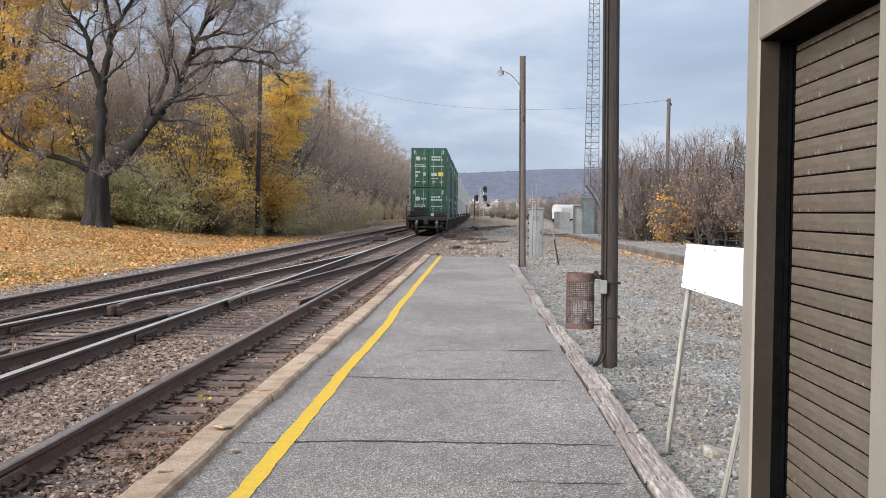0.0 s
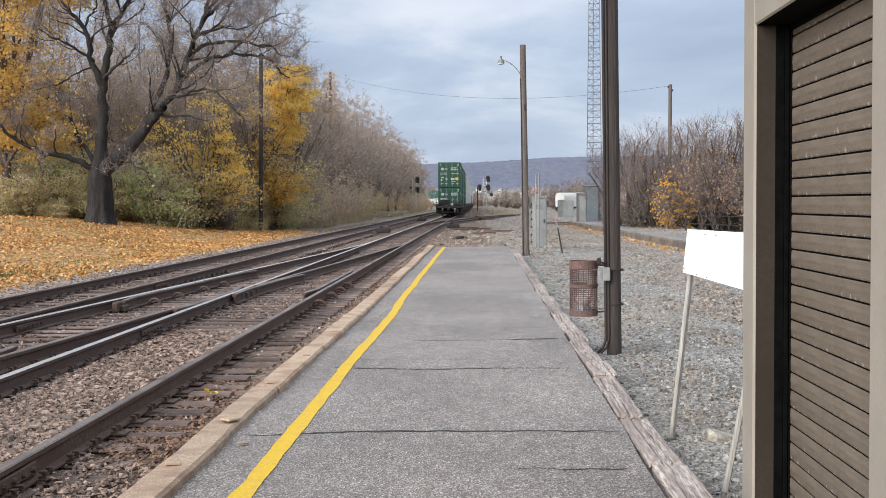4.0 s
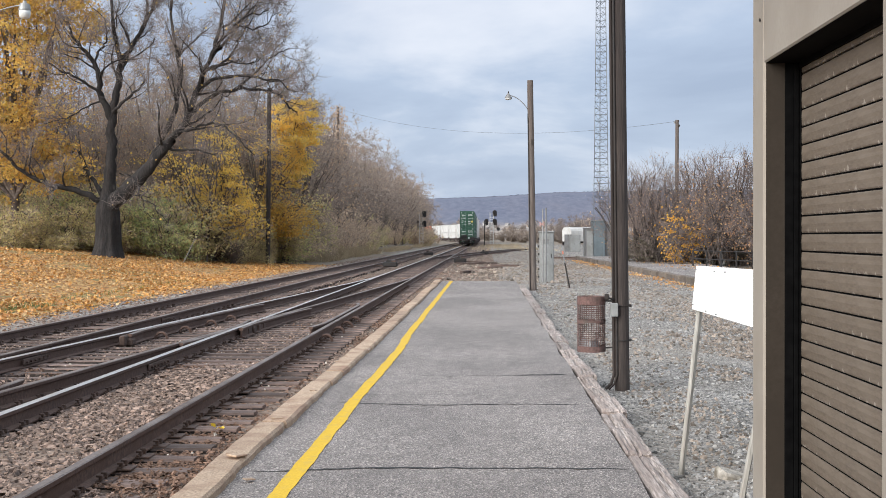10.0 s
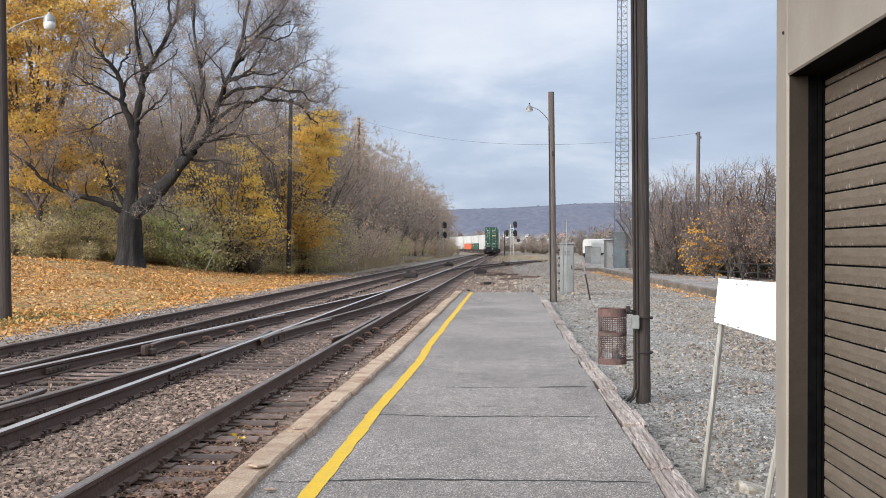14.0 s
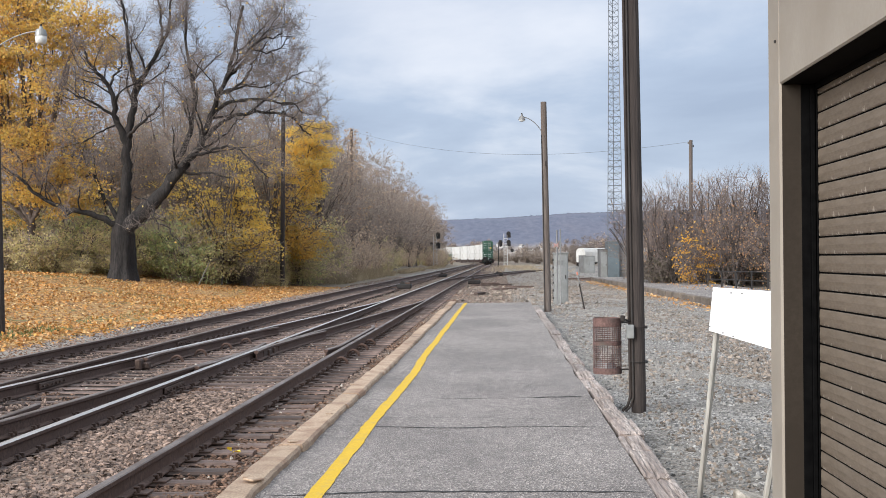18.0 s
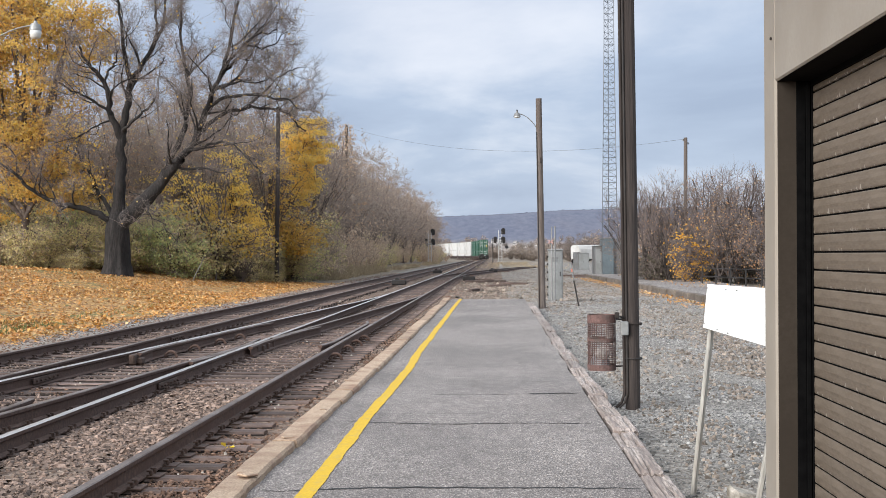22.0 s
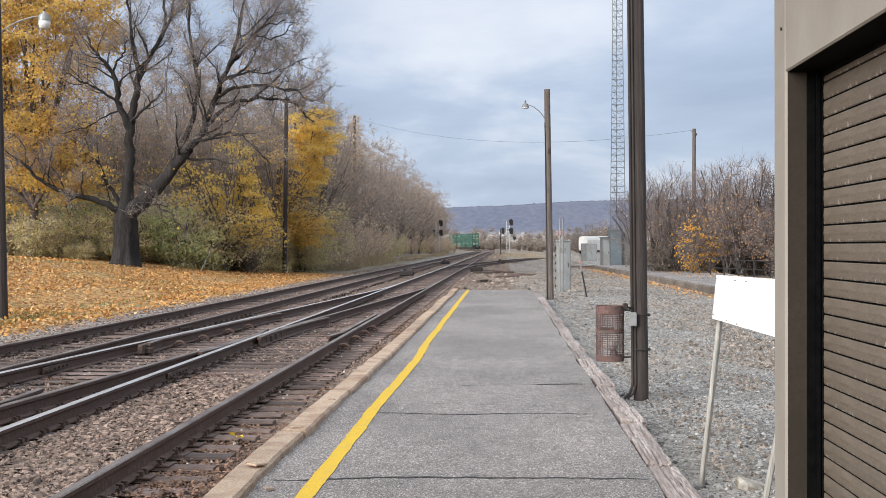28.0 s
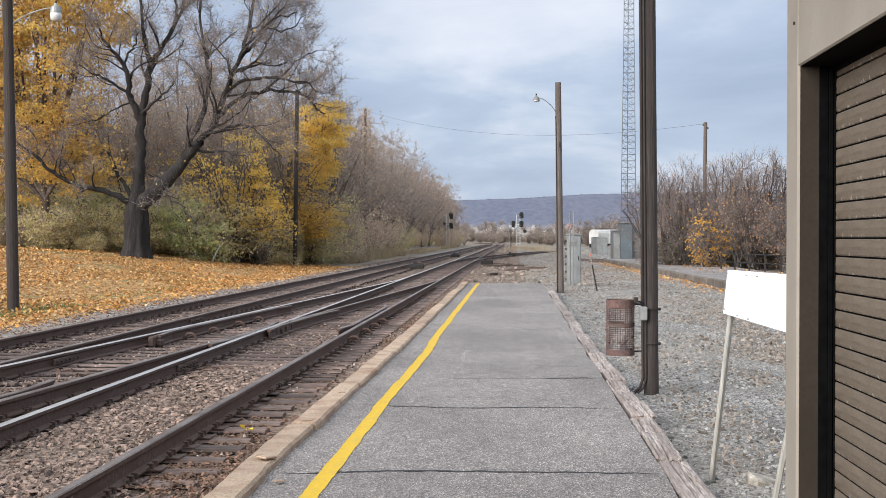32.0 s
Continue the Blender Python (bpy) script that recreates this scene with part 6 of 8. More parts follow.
def make_golden_maples():
    def gold(seed, x, y, blobs, leaf, label="autumn maple with golden yellow leaves at the wood's edge", **kw):
        ms = crown_tree(seed, blobs, M["bark_thicket"], M["twig_dark"], leaf, **kw)
        plant("tree", ms, label, "tree", place(x, y), group="golden maples", crown_label="golden yellow autumn leaves in flat sprays")
    # the large one beside the lamp post on the lawn, and those behind it
    gold(31, -25.4, 63.5, [(-0.6, 0, 10.6, 4.2, 3.6, 5.2, 230), (2.3, -1.0, 4.6, 2.6, 2.2, 1.4, 80), (0.6, -0.6, 6.8, 3.2, 2.6, 1.8, 80), (-4.5, 0, 5.5, 4.2, 3.0, 4.0, 130), (-4.5, 0, 12, 4.0, 3.0, 3.6, 100), (3.6, -0.3, 12.7, 1.7, 1.5, 2.0, 60), (-1.0, 0.5, 14.6, 3.6, 2.6, 2.0, 110), (-3.0, 0, 9.0, 2.6, 2.4, 2.6, 80)],
         M["leaf_gold"], fork=2.6, r0=0.26, leafy=0.66, per=95, size=0.165, spread=0.46, twigs=4, loose=3500)
    gold(32, -33.5, 66, [(0, 0, 9.0, 5.0, 4.0, 5.5, 220)], M["leaf_gold"], fork=2.6, r0=0.26, leafy=0.6, per=62, size=0.16, spread=0.5, twigs=4)
    gold(35, -28.5, 70, [(0, 0, 10.0, 4.4, 4.0, 4.5, 170)], M["leaf_russet"], "maple with thinning russet-brown leaves behind golden ones", fork=2.6, r0=0.26, leafy=0.6, per=60, size=0.15, twigs=6)
    # one that leans out over the track, with a bright crown beside the pole
    gold(33, -15.6, 79.5, [(2.9, -0.8, 8.7, 1.65, 2.0, 2.2, 120), (1.7, -3.4, 7.3, 0.8, 1.0, 0.7, 22), (2.9, 0.2, 6.1, 0.9, 1.4, 1.2, 32)],
         M["leaf_yellow"], fork=2.2, r0=0.15, leafy=0.85, per=66, size=0.17, spread=0.30, twigs=2, loose=700)
    # thin young maples whose yellow sprays hang about the old tree's low limbs
    gold(38, -16.4, 69.5, [(-3.0, 0, 6.2, 1.4, 1.0, 1.2, 26), (-1.3, 0, 4.7, 1.5, 1.2, 1.3, 40), (0.6, 0, 3.2, 1.5, 1.2, 1.2, 46), (2.3, 0.6, 2.2, 1.3, 1.0, 0.8, 40), (0.4, 0.3, 7.0, 1.6, 1.0, 0.9, 22)],
         M["leaf_yellow"], "thin young maple with scattered yellow leaves", fork=1.2, r0=0.07, leafy=0.42, per=30, size=0.15, spread=0.34, twigs=2, loose=700)
    gold(39, -14.6, 77.0, [(1.2, 0, 5.4, 1.5, 1.1, 1.3, 34), (2.6, 0, 3.2, 1.1, 1.0, 1.2, 34), (-1.4, 0, 8.2, 1.6, 1.2, 1.0, 26)],
         M["leaf_gold"], "thin young maple with scattered yellow leaves", fork=1.6, r0=0.08, leafy=0.5, per=40, size=0.15, spread=0.36, twigs=2, loose=500)
    # low golden sprays among the brush
    gold(34, -14.9, 78.2, [(0.9, -0.4, 3.2, 1.8, 1.5, 1.3, 60), (1.8, -0.4, 2.8, 1.3, 1.5, 1.1, 40)],
         M["leaf_gold"], fork=1.2, r0=0.09, leafy=0.55, per=62, size=0.175, spread=0.33, twigs=3, loose=500)
    gold(37, -15.8, 71.8, [(0.8, 0, 3.6, 1.35, 1.1, 1.6, 62), (-1.2, 0, 4.4, 0.9, 0.9, 1.2, 24), (0.1, 0.2, 5.6, 0.9, 0.8, 0.7, 16), (-0.3, 0.4, 7.5, 0.6, 0.6, 0.4, 8)],
         M["leaf_yellow"], fork=1.0, r0=0.07, leafy=0.50, per=58, size=0.16, spread=0.30, twigs=3, loose=600)
    gold(36, -19.0, 75.5, [(0.4, 0, 3.6, 1.6, 1.4, 1.7, 45)], M["leaf_yellow"], "young maple with sparse yellow leaves in the brush", fork=1.0, r0=0.07, leafy=0.45, per=30, size=0.13, spread=0.45, twigs=4)


def make_woods():
    rng = random.Random(21)
    make_big_tree()
    make_golden_maples()
    W = M["twig_wood"]
    bares = [bare_tree(41, 15, 900, M["leaf_wood"], W), bare_tree(42, 15, 900, M["leaf_wood"], W, 0.24), bare_tree(43, 15, 1200, M["leaf_russet"], W, 0.29), bare_tree(44, 15, 700, M["leaf_olive"], W, 0.25)]
    far_bares = [bare_tree(45, 15, 700, M["leaf_wood"], W, 0.28, 200, 5, 0.017, 0.17, 0.10), bare_tree(46, 15, 700, M["leaf_wood"], W, 0.25, 200, 5, 0.017, 0.16, 0.10), bare_tree(47, 15, 400, M["leaf_scrub"], W, 0.26, 200, 5, 0.017, 0.16, 0.06)]
    label = "leafless grey-brown tree in the trackside wood"
    # the wood's skyline behind the old maple: two peaks with lower crowns between
    for x, y, top, k in ((-29.5, 84, 13.6, 1), (-27.0, 87, 12.6, 0), (-24.2, 85, 17.0, 1), (-22.2, 83, 12.6, 3), (-20.2, 84, 13.6, 0), (-17.9, 86, 15.8, 2), (-15.9, 88, 14.4, 3), (-14.2, 90, 12.6, 0),
                         (-32.5, 83, 13.6, 2), (-36.5, 82, 14.5, 0), (-41, 82, 15, 1), (-23.2, 79, 10.2, 2), (-26.2, 78, 9.6, 0), (-20.6, 79.5, 9.6, 1), (-18.0, 81, 10.0, 3), (-30, 77, 9.4, 3), (-16.4, 84, 10.5, 1),
                         (-25.5, 74, 7.2, 1), (-22.0, 75, 7.0, 0), (-28.8, 93, 13.0, 0), (-25.0, 95, 13.4, 1), (-21, 94, 13.0, 2), (-27.6, 80, 13.0, 2), (-30.6, 80, 14.0, 0), (-25.6, 81, 12.0, 3),
                         (-23.6, 72.5, 5.2, 2), (-19.6, 73.5, 5.4, 2), (-25.4, 71.5, 5.6, 1), (-27.4, 71, 5.0, 2), (-16.0, 75.5, 4.2, 2), (-13.4, 80.5, 4.0, 1), (-13.6, 86, 5.0, 2), (-14.0, 92, 5.6, 0),
                         (-24.4, 77, 11.4, 2), (-21.6, 77.5, 10.8, 1), (-19.4, 78.5, 11.4, 2), (-22.8, 81, 13.0, 0), (-20.4, 86, 13.2, 3), (-26.6, 84, 13.4, 2)):
        s = (top + (0.9 if top > 12 else 0) - ground_z(x, y)) / 15.2
        plant("tree", bares[k], label, "tree", place(x, y, rng.uniform(0, 360)), group="wood trees", scale=max(0.3, s))
    y = 95.0
    while y < 318:
        for row in range(2):
            x = -17.2 - 5.5 * row + rng.uniform(-1.0, 1.0)
            yy = y + rng.uniform(-2.0, 2.0)
            top = rng.uniform(12.2, 14.5) + 2.2 * smooth_step(105, 150, yy) + 1.2 * row
            s = (top - ground_z(x, yy)) / 15.2
            plant("tree", bares[rng.randrange(4)] if yy < 125 else far_bares[rng.randrange(3)], label, "tree", place(x, yy, rng.uniform(0, 360)), group="wood trees", scale=max(0.45, s))
        y += 5.4 if y < 150 else 7.5
    def shrub(seed, leaf, h=1.5, w=1.7, leafy=0.8, per=34):
        """A leafy mound of brush, thick with small leaves on the outside."""
        blobs = [(0, 0, h, w, w, h * 1.05, 70), (w * 0.7, -0.3, h * 0.75, w * 0.7, w * 0.7, h * 0.8, 34), (-w * 0.6, 0.3, h * 1.25, w * 0.6, w * 0.6, h * 0.7, 30)]
        return crown_tree(seed, blobs, M["bark_thicket"], M["twig_wood"], leaf, fork=0.2, r0=0.035, twigs=4, twig_len=0.6, twig_r=0.010, leafy=leafy, per=per, size=0.13, spread=0.30, loose=500)
    bushes = [shrub(51, M["leaf_olive"]), shrub(52, M["leaf_brown"], leafy=0.55, per=28), shrub(53, M["leaf_olive"], 1.2, 1.9, 0.6), shrub(54, M["leaf_green"], 1.7, 1.6, 0.75)]
    far_bushes = [bush(55, 2.6, 1100, M["leaf_olive"], M["twig_wood"], 7, 0.16, 2, 4), bush(56, 3.2, 1100, M["leaf_brown"], M["twig_wood"], 7, 0.16, 2, 4)]
    names = ["olive green", "brown leafy", "olive green", "bright green"]
    spots = []
    x = -52.0
    while x < -14:
        spots.append((x, (63.5 if x < -23 else 67.5) + (0 if x < -24 else (x + 24) * 0.9) + rng.uniform(-1.0, 2.0), rng.choice((0, 1, 2, 0, 2)), rng.uniform(0.7, 1.1)))
        spots.append((x + 1, 71.5 + (0 if x < -24 else (x + 24) * 0.9) + rng.uniform(-1.5, 2.0), rng.choice((0, 1, 2, 1, 0, 1)), rng.uniform(0.9, 1.3)))
        spots.append((x + 0.5, 76.5 + (0 if x < -24 else (x + 24) * 0.7) + rng.uniform(-1.5, 2.0), rng.choice((0, 1, 2, 1)), rng.uniform(1.2, 1.7)))
        x += 2.0 if x > -36 else 3.4
    # taller leafy brush round the old maple
    for x, y, k, sc in ((-25.6, 67.5, 0, 1.3), (-24.0, 66.5, 3, 1.1), (-22.6, 68.0, 0, 1.35), (-21.3, 66.8, 0, 1.0), (-18.3, 67.5, 3, 1.05), (-17.2, 69.0, 0, 1.15), (-16.6, 71.5, 0, 0.95), (-27.4, 66.5, 0, 1.2), (-29.4, 67.0, 1, 1.2),
                        (-19.6, 70.5, 0, 1.5), (-23.4, 71.5, 1, 1.5), (-26.4, 71.0, 0, 1.5), (-20.6, 74.0, 1, 1.6), (-17.8, 74.5, 0, 1.3), (-15.4, 76.0, 1, 1.2), (-14.6, 78.5, 3, 0.9), (-13.4, 82.0, 3, 0.8), (-14.4, 85.0, 1, 1.2)):
        spots.append((x, y, k, sc))
    # low brush along the lawn's edge
    for i in range(34):
        x = -34 + 20 * (i + rng.random()) / 34
        spots.append((x, (62.2 if x < -22 else 62.2 + (x + 22) * 0.9) + rng.uniform(-0.4, 2.4) + (3.5 if x > -22 else 0), rng.choice((1, 2, 0, 2, 1)), rng.uniform(0.28, 0.55)))
    y = 80.0
    while y < 325:
        spots.append((-13.6 + rng.uniform(-1.0, 0.5) - 3.2 * smooth_step(130, 190, y) * (y < 246), y, rng.choice((0, 1, 1, 1)), rng.uniform(0.7, 1.15)))
        spots.append((-15.8 + rng.uniform(-1.0, 0.8) - 2.2 * smooth_step(130, 190, y) * (y < 246), y + 1, rng.choice((0, 1, 1, 1)), rng.uniform(1.0, 1.7)))
        y += 3.6 if y < 150 else 5.5
    for x, y, k, s in spots:
        plant("bush", bushes[k] if y < 100 and x > -32 and not 75.5 < y < 79.5 else far_bushes[0 if k != 1 else 1], f"tangled {names[k]} brush along the wood's edge", "bush", place(x, y, rng.uniform(0, 360)), group="wood edge brush", scale=s)


make_woods()


# ---- distance ----
HILL_ROWS = ((800, -0.02), (1000, 0.03), (1500, 0.10), (2100, 0.25), (2400, 0.55), (2700, 0.88), (2900, 1.0), (3300, 0.6))


def hill_z(x, y):
    """Height of the valley's far side."""
    h = 101 + 24 * math.tanh(x / 700.0) + 7 * noise.noise((x * 0.0022, 1.0, 0.0)) + 2 * noise.noise((x * 0.010, 2.0, 0.0))
    return -2 + h * float(np.interp(y, [r[0] for r in HILL_ROWS], [r[1] for r in HILL_ROWS]))


def make_hills():
    g = Geo()
    nx = 700
    vs, fs = [], []
    for y, base in HILL_ROWS:
        for i in range(nx + 1):
            x = -2600 + 5200 * i / nx
            vs.append((x, y, hill_z(x, y)))
    n = nx + 1
    for r in range(len(HILL_ROWS) - 1):
        for i in range(nx):
            fs.append((r * n + i, r * n + i + 1, (r + 1) * n + i + 1, (r + 1) * n + i))
    g.add(vs, fs)
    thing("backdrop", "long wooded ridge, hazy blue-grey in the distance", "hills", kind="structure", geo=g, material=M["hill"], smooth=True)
    # treetops along the crest, in the ridge's painted haze blue
    rng = np.random.RandomState(17)
    pts = []
    for x in np.arange(-700, 900, 0.9):
        y = 2900 + rng.uniform(-30, 10)
        z, big = hill_z(x, y), rng.gamma(2.0, 0.55)
        for q in range(4):
            pts.append((x + rng.normal(0, 1.5), y + rng.normal(0, 3), z - 1.9 + big * rng.rand()))
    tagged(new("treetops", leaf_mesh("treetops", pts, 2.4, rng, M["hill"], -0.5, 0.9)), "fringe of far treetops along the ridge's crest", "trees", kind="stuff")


make_hills()

# ---- poles and lamps ----
def wood_pole(name, label, base, top, r0, r1, material, n=14):
    g = Geo()
    b, t = Vector(base), Vector(top)
    b.z -= 0.3
    pts = [b.lerp(t, i / 10) for i in range(11)]
    ob = thing(name, label, "pole", group="wooden poles")
    part("shaft", g.tube(pts, [lerp(r0, r1, i / 10) for i in range(11)], n), material, ob, smooth=False)
    return ob


def lamp_head(parent, arm_from, head, s=1.0, metal="galv"):
    """A curved arm with a bell-shaped lamp hanging from its end."""
    a, h = Vector(arm_from), Vector(head)
    pts = []
    for i in range(11):
        u = i / 10
        p = a.lerp(h, u)
        p.z = lerp(a.z, h.z + 0.16 * s, math.sin(u * math.pi / 2) ** 0.8)
        pts.append(p)
    part("arm", Geo().tube(pts, 0.022 * s, 8), M[metal], parent, "curved galvanised lamp arm")
    g = Geo()
    g.tube([h + Vector((0, 0, z * s)) for z in (0.30, 0.22, 0.20, 0.13, 0.06, 0.0)], [r * s for r in ((0.05, 0.075, 0.15, 0.17, 0.185, 0.19) if s > 0.6 else (0.045, 0.06, 0.12, 0.15, 0.185, 0.20))], 16)
    housing = part("housing", g, M[metal], parent, "grey metal lamp housing")
    g = Geo()
    g.tube([h + Vector((0, 0, z * s)) for z in ((0.0, -0.10, -0.22, -0.26) if s > 0.6 else (0.0, -0.03, -0.06, -0.08))], [r * s for r in (0.178, 0.182, 0.165, 0.09)], 14)
    part("lens", g, M["lamp_glass"], parent, "pale lamp lens", smooth=True)
    g = Geo()
    g.tube([h + Vector((0, 0, 0.29 * s)), h + Vector((0, 0, 0.38 * s))], 0.035 * s, 8)
    part("photocell", g, M["dark_iron"], housing)


def make_poles():
    # dark pole beside the platform with conduit and box
    p = wood_pole("utility_pole", "dark weathered wooden pole with conduit, standing in the gravel", (1.487, 12.95, -0.14), (1.412, 12.95, 6.9), 0.080, 0.072, M["pole_wood"])
    for dx, dy, r, z0 in ((-0.092, -0.02, 0.016, -0.1), (-0.064, -0.066, 0.012, -0.15)):
        g = Geo()
        g.tube([(1.485 + dx - 0.09, 12.95 + dy, -0.13), (1.485 + dx - 0.03, 12.95 + dy, -0.07), (1.485 + dx, 12.95 + dy, 0.03), (1.45 + dx, 12.95 + dy, 3.5), (1.417 + dx, 12.95 + dy, 6.7)], r, 8)
        part("conduit", g, M["dark_iron"] if r < 0.015 else M["pole_wood"], p)
    g = Geo()
    g.box(1.345, 1.425, 12.80, 12.88, 0.655, 0.80, 0.008)
    bx = part("junction_box", g, M["galv"], p, "pale grey junction box")
    for z in (0.77, 0.40):
        g = Geo()
        g.tube([(1.48 + 0.1 * math.cos(a), 12.95 + 0.1 * math.sin(a), z) for a in [2 * math.pi * i / 12 for i in range(13)]], 0.006, 6)
        part("strap", g, M["dark_iron"], p)
        g = Geo()
        g.box(1.55, 1.578, 12.9, 12.95, z - 0.015, z + 0.015, 0.006)
        part("strap_bolt", g, M["dark_iron"], p)
    g = Geo()
    g.box(1.285, 1.33, 12.82, 12.88, 0.835, 0.90, 0.008)
    part("bracket", g, M["dark_iron"], p)
    part("bracket_arm", Geo().rod((1.30, 12.9, 0.86), (1.45, 12.93, 0.82), 0.012, 6), M["dark_iron"], p)
    # lamp pole at the platform's end
    p = wood_pole("lamp_post", "grey-brown wooden lamp post beside the platform's end", (1.455, 37, -0.17), (1.367, 37, 6.33), 0.115, 0.092, M["pole_grey"])
    lamp_head(p, (1.30, 37, 5.42), (0.70, 37, 5.78), 0.56, "steel_grey")
    part("cable", Geo().tube([(1.29, 36.93, 5.3), (1.305, 36.9, 4.4), (1.34, 36.9, 2), (1.36, 36.9, -0.1)], 0.012, 5), M["dark_iron"], p)
    g = Geo()
    g.box(1.40, 1.46, 36.84, 36.90, 4.35, 4.5)
    part("clamp", g, M["dark_iron"], p)
    # lamp pole beyond the tracks, near
    p = wood_pole("lamp_post", "dark wooden lamp post on the leaf-strewn lawn", (-12.36, 29, -0.33), (-12.53, 29, 8.7), 0.15, 0.12, M["pole_wood"])
    lamp_head(p, (-12.42, 29, 6.78), (-11.28, 29, 7.08), 0.78)
    p = wood_pole("utility_pole", "dark wooden pole at the wood's edge", (-13.77, 75, -0.45), (-13.63, 75, 10.9), 0.15, 0.12, M["pole_wood"])
    part("crossarm", Geo().box(-13.9, -13.0, 74.85, 74.95, 10.55, 10.68, 0.01), M["pole_wood"], p)
    # wire poles
    p = wood_pole("utility_pole", "grey wooden pole behind the far platform", (12.28, 78, -0.6), (12.34, 78, 9.05), 0.135, 0.115, M["pole_grey"])
    part("insulator", Geo().tube([(12.18, 78, 8.82), (12.18, 78, 8.96)], 0.04, 8), M["steel_grey"], p)
    part("insulator", Geo().tube([(12.48, 77.9, 8.60), (12.48, 77.9, 8.74)], 0.035, 8), M["dark_iron"], p)
    q = wood_pole("utility_pole", "old pole overgrown with creeper above the wood", (-14.9, 120, -0.3), (-14.9, 120, 14.6), 0.18, 0.14, M["pole_grey"])
    rng = np.random.RandomState(8)
    pts = np.column_stack([rng.normal(0, 0.35, 900) - 14.9, rng.normal(0, 0.35, 900) + 120, rng.uniform(9.5, 14.7, 900)])
    part("creeper", leaf_mesh("creeper", pts, 0.22, rng, M["leaf_brown"]), None, q, "brown creeper leaves")
    a, b = Vector((-14.9, 120, 14.45)), Vector((12.2, 78, 8.95))
    g = Geo()
    pts = []
    for i in range(41):
        u = i / 40
        c = a.lerp(b, u)
        c.z -= 1.5 * 4 * u * (1 - u)
        pts.append(c)
    g.tube(pts, 0.011, 5)
    thing("overhead_wire", "thin grey overhead wire between two poles", "wire", geo=g, material=M["tower_steel"])


make_poles()


# ---- litter bin and sign ----
def make_bin():
    cx, cy, z0, z1, r = 1.156, 13.0, 0.268, 0.868, 0.148
    b = thing("litter_bin", "rusty wire-mesh litter basket hanging from a pole", "litter bin")
    g = Geo()
    n = 34
    for i in range(n):
        a = 2 * math.pi * i / n
        g.tube([(cx + r * math.cos(a), cy + r * math.sin(a), z0 + 0.06), (cx + r * math.cos(a), cy + r * math.sin(a), z1 - 0.09)], 0.0032, 4, caps=False)
    for k in range(21):
        z = lerp(z0 + 0.06, z1 - 0.09, k / 20)
        g.tube([(cx + r * math.cos(2 * math.pi * i / 24), cy + r * math.sin(2 * math.pi * i / 24), z) for i in range(25)], 0.0032, 4, caps=False)
    part("wire_mesh", g, M["bin_rust"], b, "rusty square wire mesh")
    for za, zb in ((z0, z0 + 0.065), (z0 + 0.315, z0 + 0.345), (z1 - 0.09, z1)):
        g = Geo()
        m = 28
        vs, fs = [], []
        for i in range(m):
            a = 2 * math.pi * i / m
            for rr, z in ((r + 0.006, za), (r + 0.006, zb), (r - 0.004, zb), (r - 0.004, za)):
                vs.append((cx + rr * math.cos(a), cy + rr * math.sin(a), z))
        for i in range(m):
            for s in range(4):
                fs.append((4 * i + s, 4 * ((i + 1) % m) + s, 4 * ((i + 1) % m) + (s + 1) % 4, 4 * i + (s + 1) % 4))
        g.add(vs, fs)
        part("band", g, M["bin_rust"], b)
    g = Geo()
    g.tube([(cx, cy, z0 + 0.004), (cx, cy, z0 + 0.012)], r - 0.002, 20)
    part("base", g, M["bin_rust"], b)
    rng = np.random.RandomState(2)
    g = Geo()
    g.tube([(cx - 0.02, cy, z0 + 0.02), (cx - 0.02, cy, z0 + 0.05), (cx - 0.01, cy, z0 + 0.12), (cx, cy, z0 + 0.16)], [0.10, 0.12, 0.10, 0.03], 10)
    part("rubbish", g, M["steel_grey"], b, "grey rubbish at the bottom")
    # a slack pale liner against the mesh, and crumpled paper
    g = Geo()
    vs, fs = [], []
    for i in range(13):
        a = math.radians(-75 + 11 * i)
        top_z = lerp(z1 - 0.10, z0 + 0.36, smooth_step(0.35, 0.95, i / 12))
        for q in range(7):
            rr = r - 0.012 - 0.018 * abs(noise.noise((i * 0.7, q * 0.9, 2.0)))
            vs.append((cx + rr * math.cos(a), cy - rr * abs(math.sin(a)) * 0.9, lerp(z0 + 0.30, top_z, q / 6)))
    fs = [(i * 7 + q, (i + 1) * 7 + q, (i + 1) * 7 + q + 1, i * 7 + q + 1) for i in range(12) for q in range(6)]
    part("liner", g.add(vs, fs), M["liner_grey"], b, "slack pale plastic liner")
    for k, (dx, dz, s) in enumerate(((0.0, 0.17, 0.085), (-0.05, 0.09, 0.06), (0.06, 0.24, 0.05))):
        g = Geo()
        rows = [(-0.9, 0.4), (-0.4, 0.9), (0.1, 1.0), (0.6, 0.75), (0.95, 0.2)]
        g.tube([(cx + dx, cy - 0.03, z0 + dz + s * z) for z, w in rows], [s * w for z, w in rows], 9)
        g.v = [tuple(Vector(v) + Vector((0.02 * noise.noise((v[0] * 40, v[2] * 40, k)), 0.02 * noise.noise((v[1] * 40, v[2] * 40, k)), 0))) for v in g.v]
        part("paper", g, M["liner_grey"], b, "crumpled pale paper")
    g = Geo()
    g.rod((cx + r - 0.005, cy, z1 - 0.05), (1.42, 12.96, z1 - 0.05), 0.012, 6)
    part("hanger", g, M["dark_iron"], b)
    g = Geo()
    g.rod((cx + r - 0.005, cy, z0 + 0.04), (1.42, 12.96, z0 + 0.05), 0.010, 6)
    part("hanger", g, M["dark_iron"], b)


